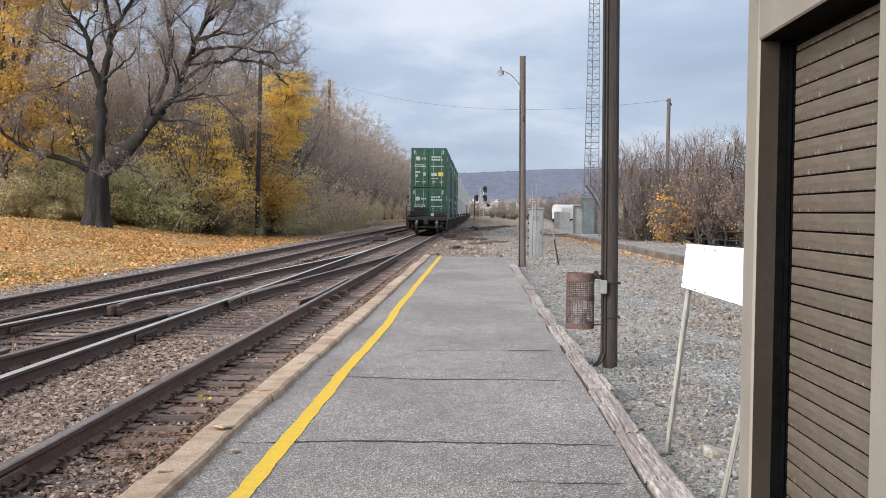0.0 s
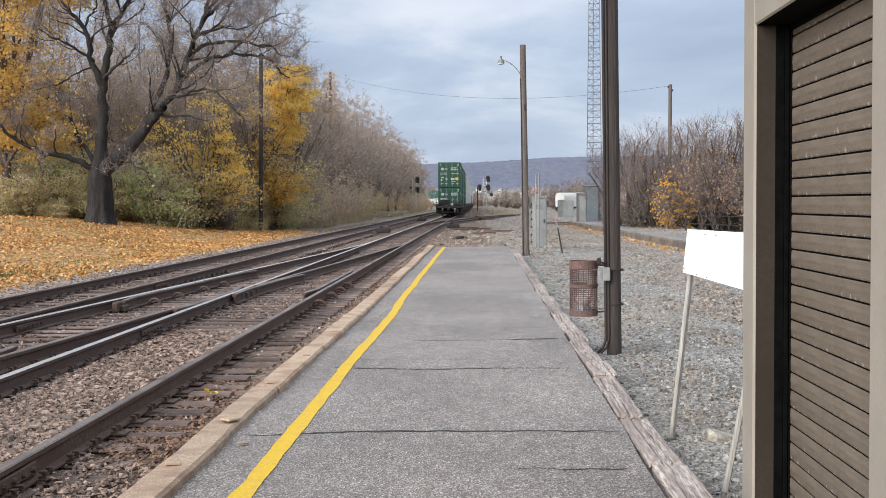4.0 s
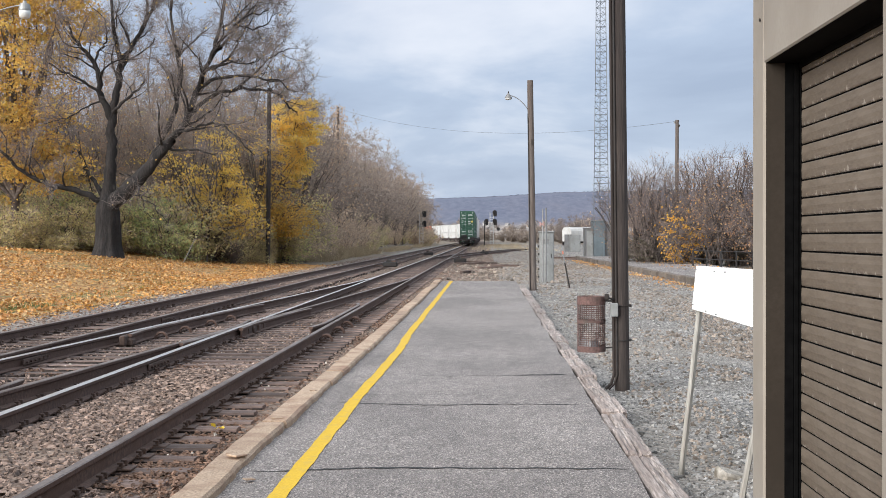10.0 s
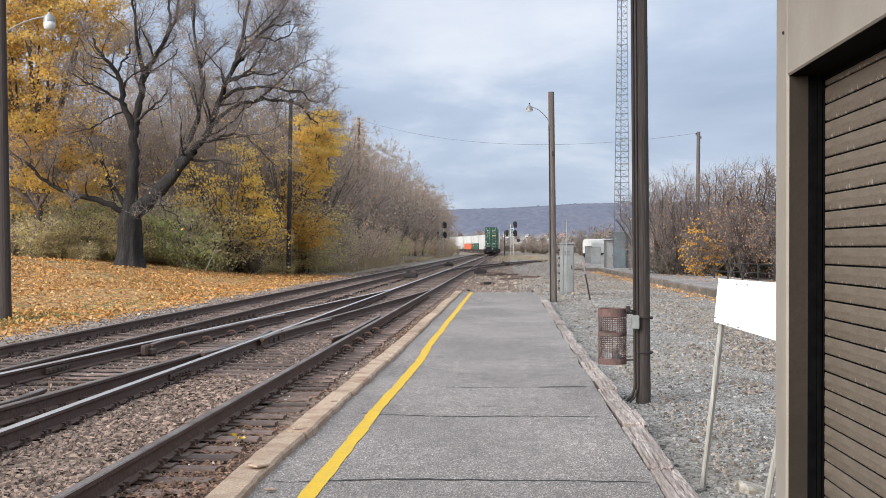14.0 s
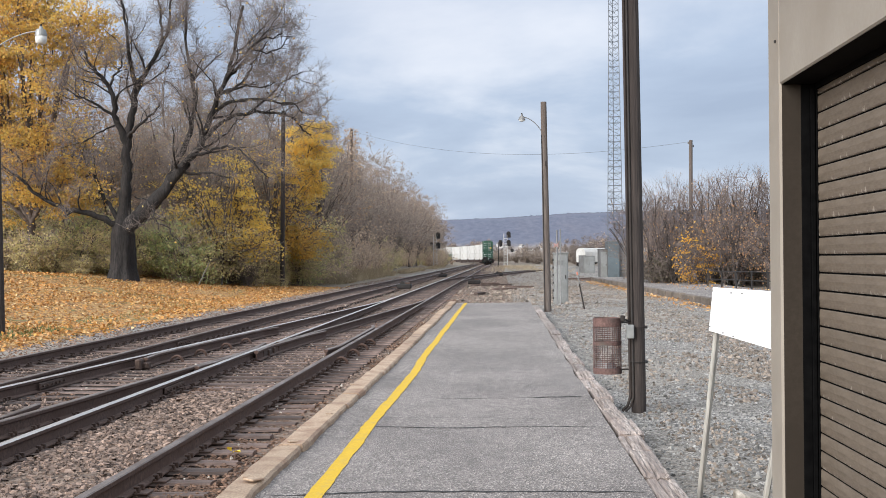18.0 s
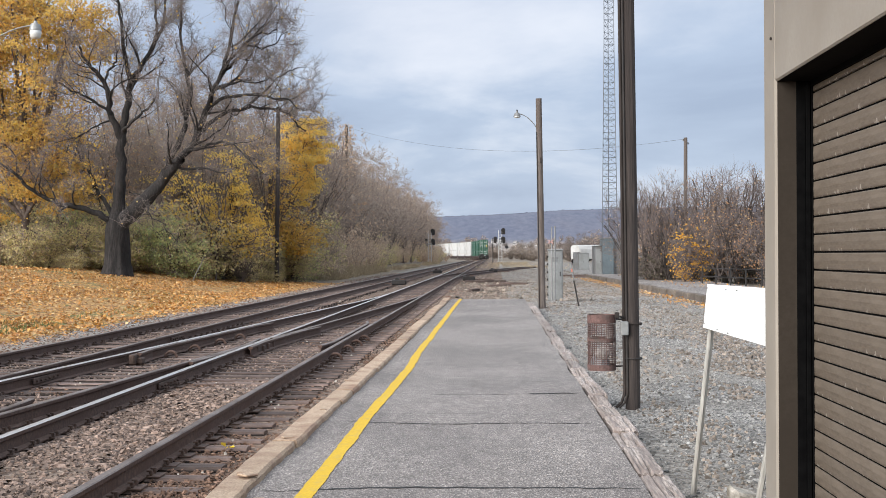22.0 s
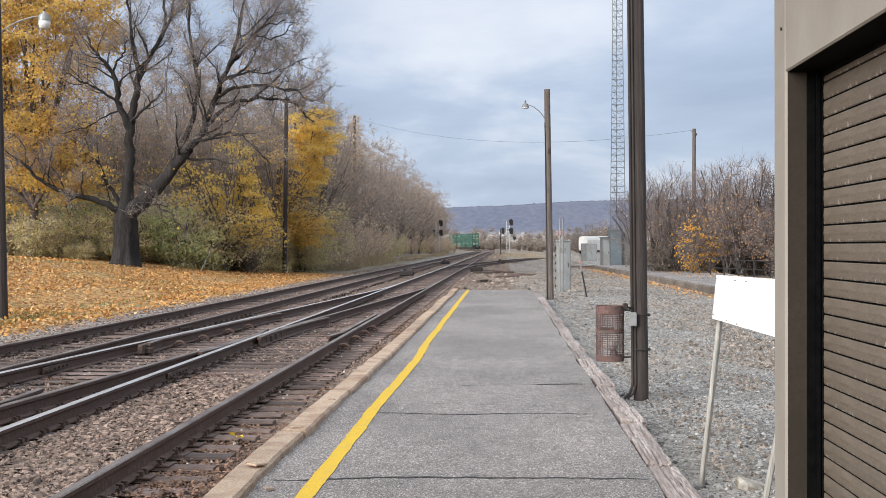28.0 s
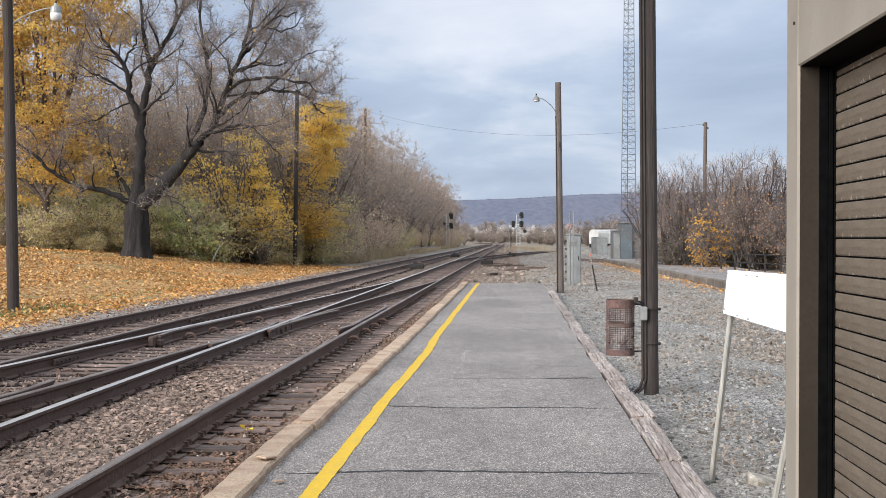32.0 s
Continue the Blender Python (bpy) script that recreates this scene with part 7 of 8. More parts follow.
def make_sign():
    s = thing("sign", "blank white sign panel on a leaning grey post", "sign")
    g = Geo()
    lo, hi = (1.462, 8.27), (1.485, 6.45)
    vs = []
    for x, y, z0, z1, lean in ((*lo, 1.013, 1.310, -0.03), (*hi, 1.022, 1.330, -0.03)):
        vs += [(x + lean, y, z0), (x, y, z1), (x + 0.008, y, z1), (x + lean + 0.008, y, z0)]
    g.add(vs, [(0, 1, 5, 4), (2, 3, 7, 6), (1, 2, 6, 5), (3, 0, 4, 7), (0, 3, 2, 1), (4, 5, 6, 7)])
    pn = part("panel", g, M["white_paint"], s, "blank white panel")
    for y, z in ((8.24, 1.285), (7.62, 1.29), (7.30, 1.295), (8.22, 1.045), (7.75, 1.03), (7.42, 1.03)):
        g = Geo()
        x = lerp(1.462, 1.475, (8.27 - y) / 1.85) - 0.002 - 0.035 * (1.31 - z) / 0.3
        g.tube([(x - 0.004, y, z), (x + 0.006, y, z)], 0.004, 8)
        part("screw", g, M["steel_grey"], pn)
    g = Geo()
    m = Matrix.Translation((1.362, 8.36, -0.25))
    d = Vector((1.478, 8.215, 1.02)) - Vector((1.362, 8.36, -0.25))
    q = d.to_track_quat("Z", "Y").to_matrix().to_4x4()
    g.box(-0.019, 0.019, -0.016, 0.016, 0, d.length, 0.006, m=m @ q)
    part("post", g, M["post_grey"], s, "weathered grey wooden post")
    g = Geo()
    d2 = Vector((1.60, 6.66, 1.0)) - Vector((1.365, 6.66, -0.25))
    g.box(-0.017, 0.017, -0.015, 0.015, 0, d2.length, 0.006, m=Matrix.Translation((1.375, 6.66, -0.25)) @ d2.to_track_quat("Z", "Y").to_matrix().to_4x4())
    part("post", g, M["post_grey"], s, "weathered wooden post by the building")


make_bin()
make_sign()


# ---- railway fixtures ----
def cabinet(name, label, x0, x1, y0, y1, z0, z1, mat, legs=True, doors=1):
    c = thing(name, label, "cabinet", group="trackside cabinets")
    g = Geo()
    lz = z0 + (0.13 if legs else 0)
    g.box(x0, x1, y0, y1, lz, z1, 0.015)
    part("body", g, mat, c)
    g = Geo()
    g.box(x0 - 0.03, x1 + 0.03, y0 - 0.04, y1 + 0.03, z1, z1 + 0.05, 0.015)
    part("lid", g, mat, c)
    w = (x1 - x0 - 0.04) / doors
    for i in range(doors):
        a = x0 + 0.02 + i * w
        d = part("door", Geo().box(a + 0.01, a + w - 0.01, y0 - 0.02, y0 - 0.002, lz + 0.06, z1 - 0.04, 0.008), mat, c)
        part("handle", Geo().box(a + w - 0.09, a + w - 0.06, y0 - 0.05, y0 - 0.02, lerp(lz, z1, 0.5), lerp(lz, z1, 0.58), 0.005), M["dark_iron"], d)
    if legs:
        for x in (x0 + 0.04, x1 - 0.04):
            for y in (y0 + 0.05, y1 - 0.05):
                part("leg", Geo().box(x - 0.025, x + 0.025, y - 0.025, y + 0.025, z0 - 0.15, lz), M["steel_grey"], c)
    return c


def make_fixtures():
    rng = random.Random(9)
    c = cabinet("signal_cabinet", "tall silver-grey trackside signal cabinet on short legs", 1.96, 2.48, 44, 44.7, -0.30, 1.66, M["galv"])
    part("louvre", Geo().box(2.05, 2.3, 43.965, 43.98, 1.25, 1.42), M["steel_grey"], c)
    for i in range(6):
        part("vent_clip", Geo().box(1.91, 1.955, 44.1, 44.16, 0.0 + 0.28 * i, 0.08 + 0.28 * i), M["dark_iron"], c)
    for x, top in ((2.06, 2.52), (2.18, 2.56)):
        p = thing("marker_post", "slender pale steel post beside the signal cabinet", "post", group="marker posts")
        part("shaft", Geo().tube([(x, 43.6, -0.5), (x, 43.6, top)], 0.024, 8), M["steel_grey"], p)
        if x < 2.1:
            g = Geo()
            for a in (35, -35):
                g.box(-0.10, 0.10, -0.012, 0.012, -0.022, 0.022, 0, m=Matrix.Translation((2.02, 43.55, 1.98)) @ pose(0, 0, 0, 0, a, 0))
            part("crossed_boards", g, M["pale_red"], p, "faded red and white crossed boards")
    # leaning marker: black below, white above, orange tip
    m = thing("marker_stake", "leaning marker stake, black below and pale above with an orange band", "marker")
    a, b = Vector((2.755, 39, -0.36)), Vector((2.44, 39, 1.28))
    part("lower_shaft", Geo().tube([a, a.lerp(b, 0.63)], 0.024, 8), M["dark_iron"], m, "black lower half")
    part("upper_shaft", Geo().tube([a.lerp(b, 0.63), a.lerp(b, 0.97)], 0.020, 8), M["galv"], m, "pale upper half")
    part("tip", Geo().tube([a.lerp(b, 0.80), a.lerp(b, 0.86)], 0.027, 8), M["red_sign"], m, "orange band")
    c = thing("equipment_box", "orange-red equipment box on a post", "box")
    part("post", Geo().tube([(5.85, 112, -0.6), (5.85, 112, 0.4)], 0.06, 8), M["steel_grey"], c)
    part("body", Geo().box(5.5, 6.2, 112, 112.5, 0.4, 1.15, 0.03), M["orange_box"], c)
    cabinet("equipment_cabinet", "grey equipment cabinet beside the siding", 9.8, 10.6, 150, 151.2, -0.55, 1.75, M["steel_grey"], False)
    cabinet("equipment_cabinet", "grey equipment cabinet with double doors", 10.35, 11.6, 148.5, 150, -0.55, 1.65, M["galv"], False, 2)
    # low switch machines beside the rails, with their throw rods
    for x, y, s in ((-5.55, 69, 1), (-1.75, 80, -1), (-5.4, 112, 1), (-0.2, 118, -1)):
        sw = thing("switch_machine", "low black switch machine on the ties beside the rails", "switch machine", group="switch machines")
        part("body", Geo().box(x - 0.42, x + 0.42, y - 0.28, y + 0.28, -0.2, 0.08, 0.05), M["dark_iron"], sw)
        part("motor", Geo().tube([(x - 0.1, y - 0.2, 0.1), (x - 0.1, y + 0.25, 0.1)], 0.13, 10), M["dark_iron"], sw)
        part("lid", Geo().box(x + 0.05, x + 0.36, y - 0.22, y + 0.22, 0.06, 0.16, 0.03), M["iron_rust"], sw)
        part("throw_rod", Geo().rod((x - s * 1.7, y, -0.17), (x, y, -0.12), 0.035, 6), M["iron_rust"], sw)
    # long ties and rods left lying on the stones past the platform
    for x, y, ln, a in ((-0.6, 76.0, 2.6, 8), (0.9, 70.5, 2.2, -24), (0.2, 66.0, 1.5, 30), (-1.0, 58.0, 0.8, 60), (7.1, 95, 2.4, 5), (6.5, 99, 2.0, 12), (7.6, 101, 1.8, -6)):
        o = thing("old_tie", "old dark timber tie lying on the stones", "timber", pose(x, y, ground_z(x, y) + 0.06, 0, 0, a), group="old ties")
        part("beam", Geo().box(-ln / 2, ln / 2, -0.11, 0.11, -0.1, 0.08, 0.02), M["tie_wood"], o)

    # signals
    def signal(x, y, h, label, side, heads, extra):
        s = thing("railway_signal", label, "signal", group="railway signals")
        for dx in (-0.34, 0.34):
            part("post", Geo().tube([(x + dx, y, -0.4), (x + dx, y, h - 0.6)], 0.07, 8), M["white_steel"], s)
        for i in range(int((h - 1.4) / 0.55)):
            part("rung", Geo().rod((x - 0.34, y, 0.6 + 0.55 * i), (x + 0.34, y, 0.6 + 0.55 * i), 0.05, 5), M["white_steel"], s)
        part("platform", Geo().box(x - 0.7, x + 0.7, y - 0.4, y + 0.4, h - 3.4, h - 3.3), M["galv"], s)
        part("foundation", Geo().box(x - 0.6, x + 0.6, y - 0.5, y + 0.5, -0.6, 0.0, 0.03), M["concrete_tan"], s)
        for dz in heads:
            hx = x + side * 0.62
            g = Geo()
            g.tube([(hx, y - 0.1, h - dz), (hx, y + 0.02, h - dz)], 0.44, 20)
            hd = part("head", g, M["dark_iron"], s, "black round signal head")
            g = Geo()
            g.box(hx - 0.42, hx + 0.42, y - 0.06, y + 0.06, h - dz - 0.85, h - dz - 0.1, 0.05)
            part("backplate", g, M["dark_iron"], hd)
            for q in range(3):
                a = 2.09 * q + 1.57
                part("hood", Geo().tube([(hx + 0.27 * math.cos(a), y - 0.42, h - dz + 0.27 * math.sin(a)), (hx + 0.27 * math.cos(a), y - 0.1, h - dz + 0.27 * math.sin(a))], 0.13, 8), M["dark_iron"], hd)
            part("bracket", Geo().rod((x, y, h - dz - 0.2), (hx, y, h - dz - 0.2), 0.06, 6), M["galv"], s)
        for ex, ez, r in extra:
            part("small_head", Geo().tube([(x + ex, y - 0.2, ez), (x + ex, y + 0.1, ez)], r, 12), M["dark_iron"], s)
        return s
    signal(-13.35, 245, 7.0, "ladder-mast railway signal with black heads at the wood's edge", 1, (0.55, 2.6), ((-0.75, 4.6, 0.3),))
    signal(1.05, 245, 7.1, "ladder-mast railway signal with black heads beside the tracks", 1, (0.55, 2.3), ((1.35, 3.1, 0.35), (-1.0, 4.1, 0.25)))
    s = thing("railway_signal", "slim mast with a small black signal head", "signal", group="railway signals")
    part("mast", Geo().tube([(-0.45, 243, -0.4), (-0.45, 243, 4.9)], 0.09, 8), M["dark_iron"], s)
    part("head", Geo().box(-0.3, 0.35, 242.8, 243.1, 4.0, 5.2, 0.1), M["dark_iron"], s)
    for q in range(2):
        part("hood", Geo().tube([(0.02, 242.5, 4.3 + 0.55 * q), (0.02, 242.8, 4.3 + 0.55 * q)], 0.16, 8), M["dark_iron"], s)


make_fixtures()


def make_tower():
    t = thing("radio_tower", "tall slender galvanised lattice radio tower", "tower")
    cx, cy, h = 9.5, 100.0, 34.0
    zb = -0.4

    def w_at(z):
        return lerp(0.66, 0.40, min(1.0, max(0.0, z / 20.0)))

    def corner(k, z):
        a = math.radians(90 + 120 * k)
        w = w_at(z) * 1.1547
        return (cx + w * math.cos(a), cy + w * math.sin(a), z)
    for k in range(3):
        part("leg", Geo().tube([corner(k, z) for z in (zb, 5, 10, 15, 20, h)], 0.036, 6), M["tower_steel"], t)
    step = 0.52
    z = 0.2
    i = 0
    while z < h - 1:
        for k in range(3):
            k2 = (k + 1) % 3
            a, b = (k, k2) if i % 2 else (k2, k)
            part("strut", Geo().rod(corner(k, z), corner(k2, z), 0.017, 4), M["tower_steel"], t)
            part("brace", Geo().rod(corner(a, z), corner(b, z + step), 0.014, 4), M["tower_steel"], t)
        z += step
        i += 1


make_tower()


def make_far_platform():
    p = thing("pavement", "second low platform of blue-grey asphalt with a stone edge", "platform", kind="structure")
    g = Geo()
    vs, fs = [], []
    ys = span(8, 96, 2.0)
    for y in ys:
        xe = 7.73 - 0.0125 * (y - 44) + 0.05 * noise.noise((y * 0.3, 4, 4))
        for x in (xe + 0.28, 9.5, 12.4):
            vs.append((x, y, -0.045 + 0.02 * noise.noise((x, y * 0.3, 7))))
    fs = [(j * 3 + i, j * 3 + i + 1, (j + 1) * 3 + i + 1, (j + 1) * 3 + i) for j in range(len(ys) - 1) for i in range(2)]
    o = len(vs)
    for y in ys:
        vs.append((12.4, y, -0.9))
    for j in range(len(ys) - 1):
        fs.append((j * 3 + 2, o + j, o + j + 1, (j + 1) * 3 + 2))
    vs += [(7.4, 96, -0.9), (12.4, 96, -0.9)]
    k = (len(ys) - 1) * 3
    fs.append((k, k + 1, k + 2, len(vs) - 1, len(vs) - 2))
    part("asphalt_surface", g.add(vs, fs), M["asphalt"], p, smooth=False)
    rng = random.Random(77)
    y = 8.0
    while y < 96:
        ln = rng.uniform(1.1, 1.9)
        xe = 7.73 - 0.0125 * (y - 44) + rng.uniform(-0.03, 0.03)
        zt = -0.03 + rng.uniform(-0.02, 0.02)
        part("edge_stone", Geo().box(xe, xe + 0.27, y + 0.015, min(y + ln, 96) - 0.015, -0.7, zt, 0.03), M["kerb_dark"], p)
        y += ln
    # railing
    r = thing("railing", "dark iron railing with two rails along the far platform", "railing")
    a, b = Vector((10.8, 63, -0.05)), Vector((13.9, 49, -0.05))
    for i in range(9):
        q = a.lerp(b, i / 8)
        part("post", Geo().box(q.x - 0.035, q.x + 0.035, q.y - 0.035, q.y + 0.035, -0.8, 0.80, 0.006), M["dark_iron"], r)
    for z in (0.78, 0.36):
        part("bar", Geo().rod((a.x, a.y, z), (b.x, b.y, z), 0.028, 6), M["dark_iron"], r)
    # shed under the tower
    s = thing("equipment_shed", "blue-grey metal equipment shed below the radio tower", "shed")
    part("wall", Geo().box(7.85, 8.46, 95.0, 97.4, -0.6, 2.15, 0.02), M["steel_grey"], s)
    part("wall", Geo().box(8.46, 9.36, 94.8, 97.4, -0.6, 2.75, 0.02), M["blue_shed"], s)
    part("wall", Geo().box(9.36, 10.3, 95.3, 97.4, -0.6, 2.5, 0.02), M["steel_grey"], s)
    part("roof", Geo().box(8.40, 9.42, 94.7, 97.5, 2.75, 2.83, 0.02), M["steel_grey"], s)
    part("roof", Geo().box(7.80, 8.39, 94.9, 97.5, 2.15, 2.22, 0.02), M["steel_grey"], s)
    for i in range(5):
        part("rib", Geo().box(8.52 + 0.19 * i, 8.55 + 0.19 * i, 94.77, 94.802, -0.5, 2.7), M["blue_shed"], s)
    d = part("door", Geo().box(7.93, 8.40, 94.97, 94.998, -0.05, 1.95, 0.005), M["galv"], s)
    part("handle", Geo().box(8.30, 8.36, 94.94, 94.97, 0.9, 1.0), M["dark_iron"], d)


make_far_platform()


def make_hopper():
    """Parked covered hopper cars on the siding beyond the shed."""
    for x, y, a in ((24.6, 282, -55), (38.0, 291, -55)):
        h = thing("hopper_car", "parked white covered hopper railway car", "freight car", pose(x, y, -0.75, 0, 0, a), group="parked hopper cars")
        g = Geo()
        sec = [(-1.5, 1.2), (-1.6, 1.8), (-1.6, 3.6), (-1.35, 4.15), (-0.7, 4.45), (0.7, 4.45), (1.35, 4.15), (1.6, 3.6), (1.6, 1.8), (1.5, 1.2)]
        g.sweep(sec, [(0, -7.5, 0), (0, 7.5, 0)])
        part("body", g, M["white_steel"], h)
        for i in range(10):
            for sx in (-1, 1):
                part("rib", Geo().box(sx * 1.64 - 0.05, sx * 1.64 + 0.05, -7.2 + 1.6 * i - 0.05, -7.2 + 1.6 * i + 0.05, 1.3, 3.6), M["white_steel"], h)
        for i in range(3):
            g = Geo()
            y0 = -5 + 5 * i
            g.add([(-1.3, y0 - 2.2, 1.2), (1.3, y0 - 2.2, 1.2), (1.3, y0 + 2.2, 1.2), (-1.3, y0 + 2.2, 1.2), (-0.4, y0 - 0.4, 0.35), (0.4, y0 - 0.4, 0.35), (0.4, y0 + 0.4, 0.35), (-0.4, y0 + 0.4, 0.35)],
                  [(0, 1, 5, 4), (1, 2, 6, 5), (2, 3, 7, 6), (3, 0, 4, 7), (4, 5, 6, 7)])
            part("hopper", g, M["dark_iron"], h)
        for yb in (-6.6, 6.6):
            tr = part("truck", truck_mesh(), M["dark_iron"], h)
            tr.location = (0, yb, 0.25)
            for yy in (-0.85, 0.85):
                ws = part("wheelset", wheelset_mesh(), M["dark_iron"], tr)
                ws.location = (0, yy, 0)
        part("running_board", Geo().box(-0.4, 0.4, -7.4, 7.4, 4.47, 4.53), M["galv"], h)


make_hopper()


# ---- right-hand thicket and far woods ----
def make_right_side():
    rng = random.Random(61)
    def clump(seed, h, w, n, leaf, loose):
        """Many bare stems that rise from one foot into a fine twiggy head."""
        r = random.Random(seed)
        blobs = [(r.uniform(-0.3, 0.3), r.uniform(-0.3, 0.3), h * 0.60, w, w, h * 0.40, n)]
        for k in range(3):
            a = 2.1 * k + r.random()
            blobs.append((math.cos(a) * w * 0.6, math.sin(a) * w * 0.6, h * r.uniform(0.42, 0.62), w * 0.7, w * 0.7, h * 0.3, n // 2))
        return crown_tree(seed, blobs, M["bark_stem"], M["twig_thicket"], leaf, fork=0.25, r0=0.075, twigs=5, twig_len=0.95, twig_r=0.0078, loose=loose, size=0.11, lift=1.1)
    v = [clump(71, 7.0, 1.9, 64, M["leaf_brown"], 160), clump(72, 7.0, 1.6, 60, M["leaf_brown"], 110), clump(73, 7.0, 2.1, 64, M["leaf_russet"], 320)]
    for x, y, k, s in ((9.4, 74, 1, 0.95), (10.3, 77, 1, 1.0), (9.0, 80, 0, 0.95), (11.4, 76, 2, 0.95), (12.8, 73, 0, 1.0), (14.2, 71, 0, 1.05), (15.9, 72, 1, 1.05), (17.4, 70, 0, 1.1), (12.4, 82, 2, 1.0), (15.0, 79, 0, 1.1), (18.8, 75, 2, 1.15), (13.4, 69, 2, 0.8), (10.2, 72, 2, 0.8)):
        plant("tree", v[k], "bare multi-stemmed tree in the thicket behind the far platform", "tree", place(x, y, rng.uniform(0, 360)), group="thicket trees", scale=s)
    yb = crown_tree(81, [(0, 0, 1.9, 1.1, 1.0, 1.4, 45), (0.7, 0, 1.2, 0.8, 0.8, 0.8, 20)], M["bark_thicket"], M["twig_dark"], M["leaf_amber"], fork=0.3, r0=0.05, twigs=5, twig_len=0.6, leafy=0.30, per=20, size=0.12, spread=0.20, loose=120)
    br = crown_tree(82, [(0, 0, 2.2, 1.3, 1.2, 1.5, 80)], M["bark_thicket"], M["twig_thicket"], M["leaf_russet"], fork=0.3, r0=0.05, twigs=6, twig_len=0.6, twig_r=0.009, leafy=0.10, per=12, size=0.11, spread=0.25, loose=420)
    for x, y, s in ((10.9, 69.5, 0.85), (11.4, 70.0, 1.15), (11.9, 69.6, 0.8)):
        plant("bush", yb, "shrub with bright yellow autumn leaves", "bush", place(x, y, rng.uniform(0, 360)), group="thicket shrubs", scale=s)
    for x, y, s in ((13.0, 69.5, 1.25), (14.8, 67, 1.1), (12.3, 72, 1.5), (16.5, 67, 1.1), (10.0, 78, 0.9), (18.5, 68, 1.2), (11.4, 81, 1.1), (13.4, 80, 1.1), (15.6, 78, 1.1), (9.4, 84, 0.9), (12.4, 86, 1.2), (17.6, 78, 1.2)):
        plant("bush", br, "russet-brown shrub in the thicket", "bush", place(x, y, rng.uniform(0, 360)), group="thicket shrubs", scale=s)
    dark = bush(58, 1.5, 700, M["leaf_dark"], M["twig_dark"], 16)
    for i in range(16):
        x = 8.9 + 0.62 * i
        plant("bush", dark, "low dark tangle of brush at the thicket's foot", "bush", place(x, 75.5 + rng.uniform(-2.5, 4), rng.uniform(0, 360)), group="thicket shrubs", scale=rng.uniform(0.7, 1.2))
    # far belts of bare trees and scrub
    far = [bare_tree(91, 9, 300, M["leaf_brown"], M["twig_dark"], 0.36, 90, 4, 0.035, 0.25), bare_tree(92, 8, 400, M["leaf_scrub"], M["twig_dark"], 0.40, 90, 4, 0.035, 0.25)]
    for x, y, s in ((19, 300, 0.8), (22, 312, 0.95), (25, 305, 0.9), (28, 320, 1.0), (33, 312, 0.9), (38, 325, 1.1), (44, 318, 1.0), (52, 330, 1.1), (60, 325, 1.1), (70, 340, 1.2)):
        plant("tree", far[rng.randrange(2)], "distant bare grey tree", "tree", place(x, y, rng.uniform(0, 360)), group="distant trees", scale=s)
    scrub = [bush(93, 3.4, 600, M["leaf_scrub"], M["twig_dark"], 6, 0.36, 2, 3), bush(94, 3.0, 600, M["leaf_scrub"], M["twig_dark"], 6, 0.36, 2, 3)]
    belt = Geo()
    shapes = [[([tuple(v.co) for v in me.vertices], [tuple(f.vertices) for f in me.polygons], k) for me, k in zip(ms, (0, 0, 1))] for ms in scrub]
    for i in range(560):
        y = 380 + 560 * (i / 560) + rng.uniform(-20, 20)
        x = rng.uniform(-75, 120) * y / 600
        if abs(x - T1 + (y - 365) ** 2 / 1120.0) < 14:
            continue
        m = place(x, y, rng.uniform(0, 360), -0.3) @ Matrix.Scale(rng.uniform(1.0, 1.9), 4)
        for vs, fs, k in shapes[rng.choice((0, 1))]:
            belt.add([(m @ Vector(v))[:] for v in vs], fs, k)
    tagged(new("scrub", belt.mesh("scrub", [M["twig_scrub"], M["leaf_scrub"]], fix=False)), "belt of brown leafless scrub across the valley", "scrub", kind="stuff")
    # small far houses among the trees at the foot of the ridge
    for i in range(16):
        y = rng.uniform(1500, 2050)
        x = rng.uniform(-20, 150) * y / 1500
        w, d, h = rng.uniform(5, 10), 6, rng.uniform(2.5, 4.0)
        hs = thing("house", "small pale house far across the valley", "house", pose(x, y, hill_z(x, y) - 0.2, 0, 0, rng.uniform(-40, 40)), group="far houses")
        part("wall", Geo().box(-w / 2, w / 2, -d / 2, d / 2, -2, h), M["far_wall"], hs)
        g = Geo().add([(-w / 2 - 0.4, -d / 2 - 0.4, h), (w / 2 + 0.4, -d / 2 - 0.4, h), (w / 2 + 0.4, d / 2 + 0.4, h), (-w / 2 - 0.4, d / 2 + 0.4, h), (-w / 2 - 0.4, 0, h + 3), (w / 2 + 0.4, 0, h + 3)],
                      [(0, 1, 5, 4), (2, 3, 4, 5), (0, 4, 3), (1, 2, 5), (0, 3, 2, 1)])
        part("roof", g, M["roof_grey"], hs)
        for k in range(3):
            part("window", Geo().box(-w / 3 + k * w / 3 - 0.6, -w / 3 + k * w / 3 + 0.6, -d / 2 - 0.05, -d / 2 + 0.05, 1.2, 2.8), M["dark_iron"], hs)
    for i in range(90):
        y = rng.uniform(900, 2100)
        x = rng.uniform(-130, 220) * y / 1500
        plant("tree", far[rng.randrange(2)], "distant bare tree at the foot of the ridge", "tree", pose(x, y, hill_z(x, y) - 0.3, 0, 0, rng.uniform(0, 360)), group="distant trees", scale=rng.uniform(1.0, 1.8))


make_right_side()

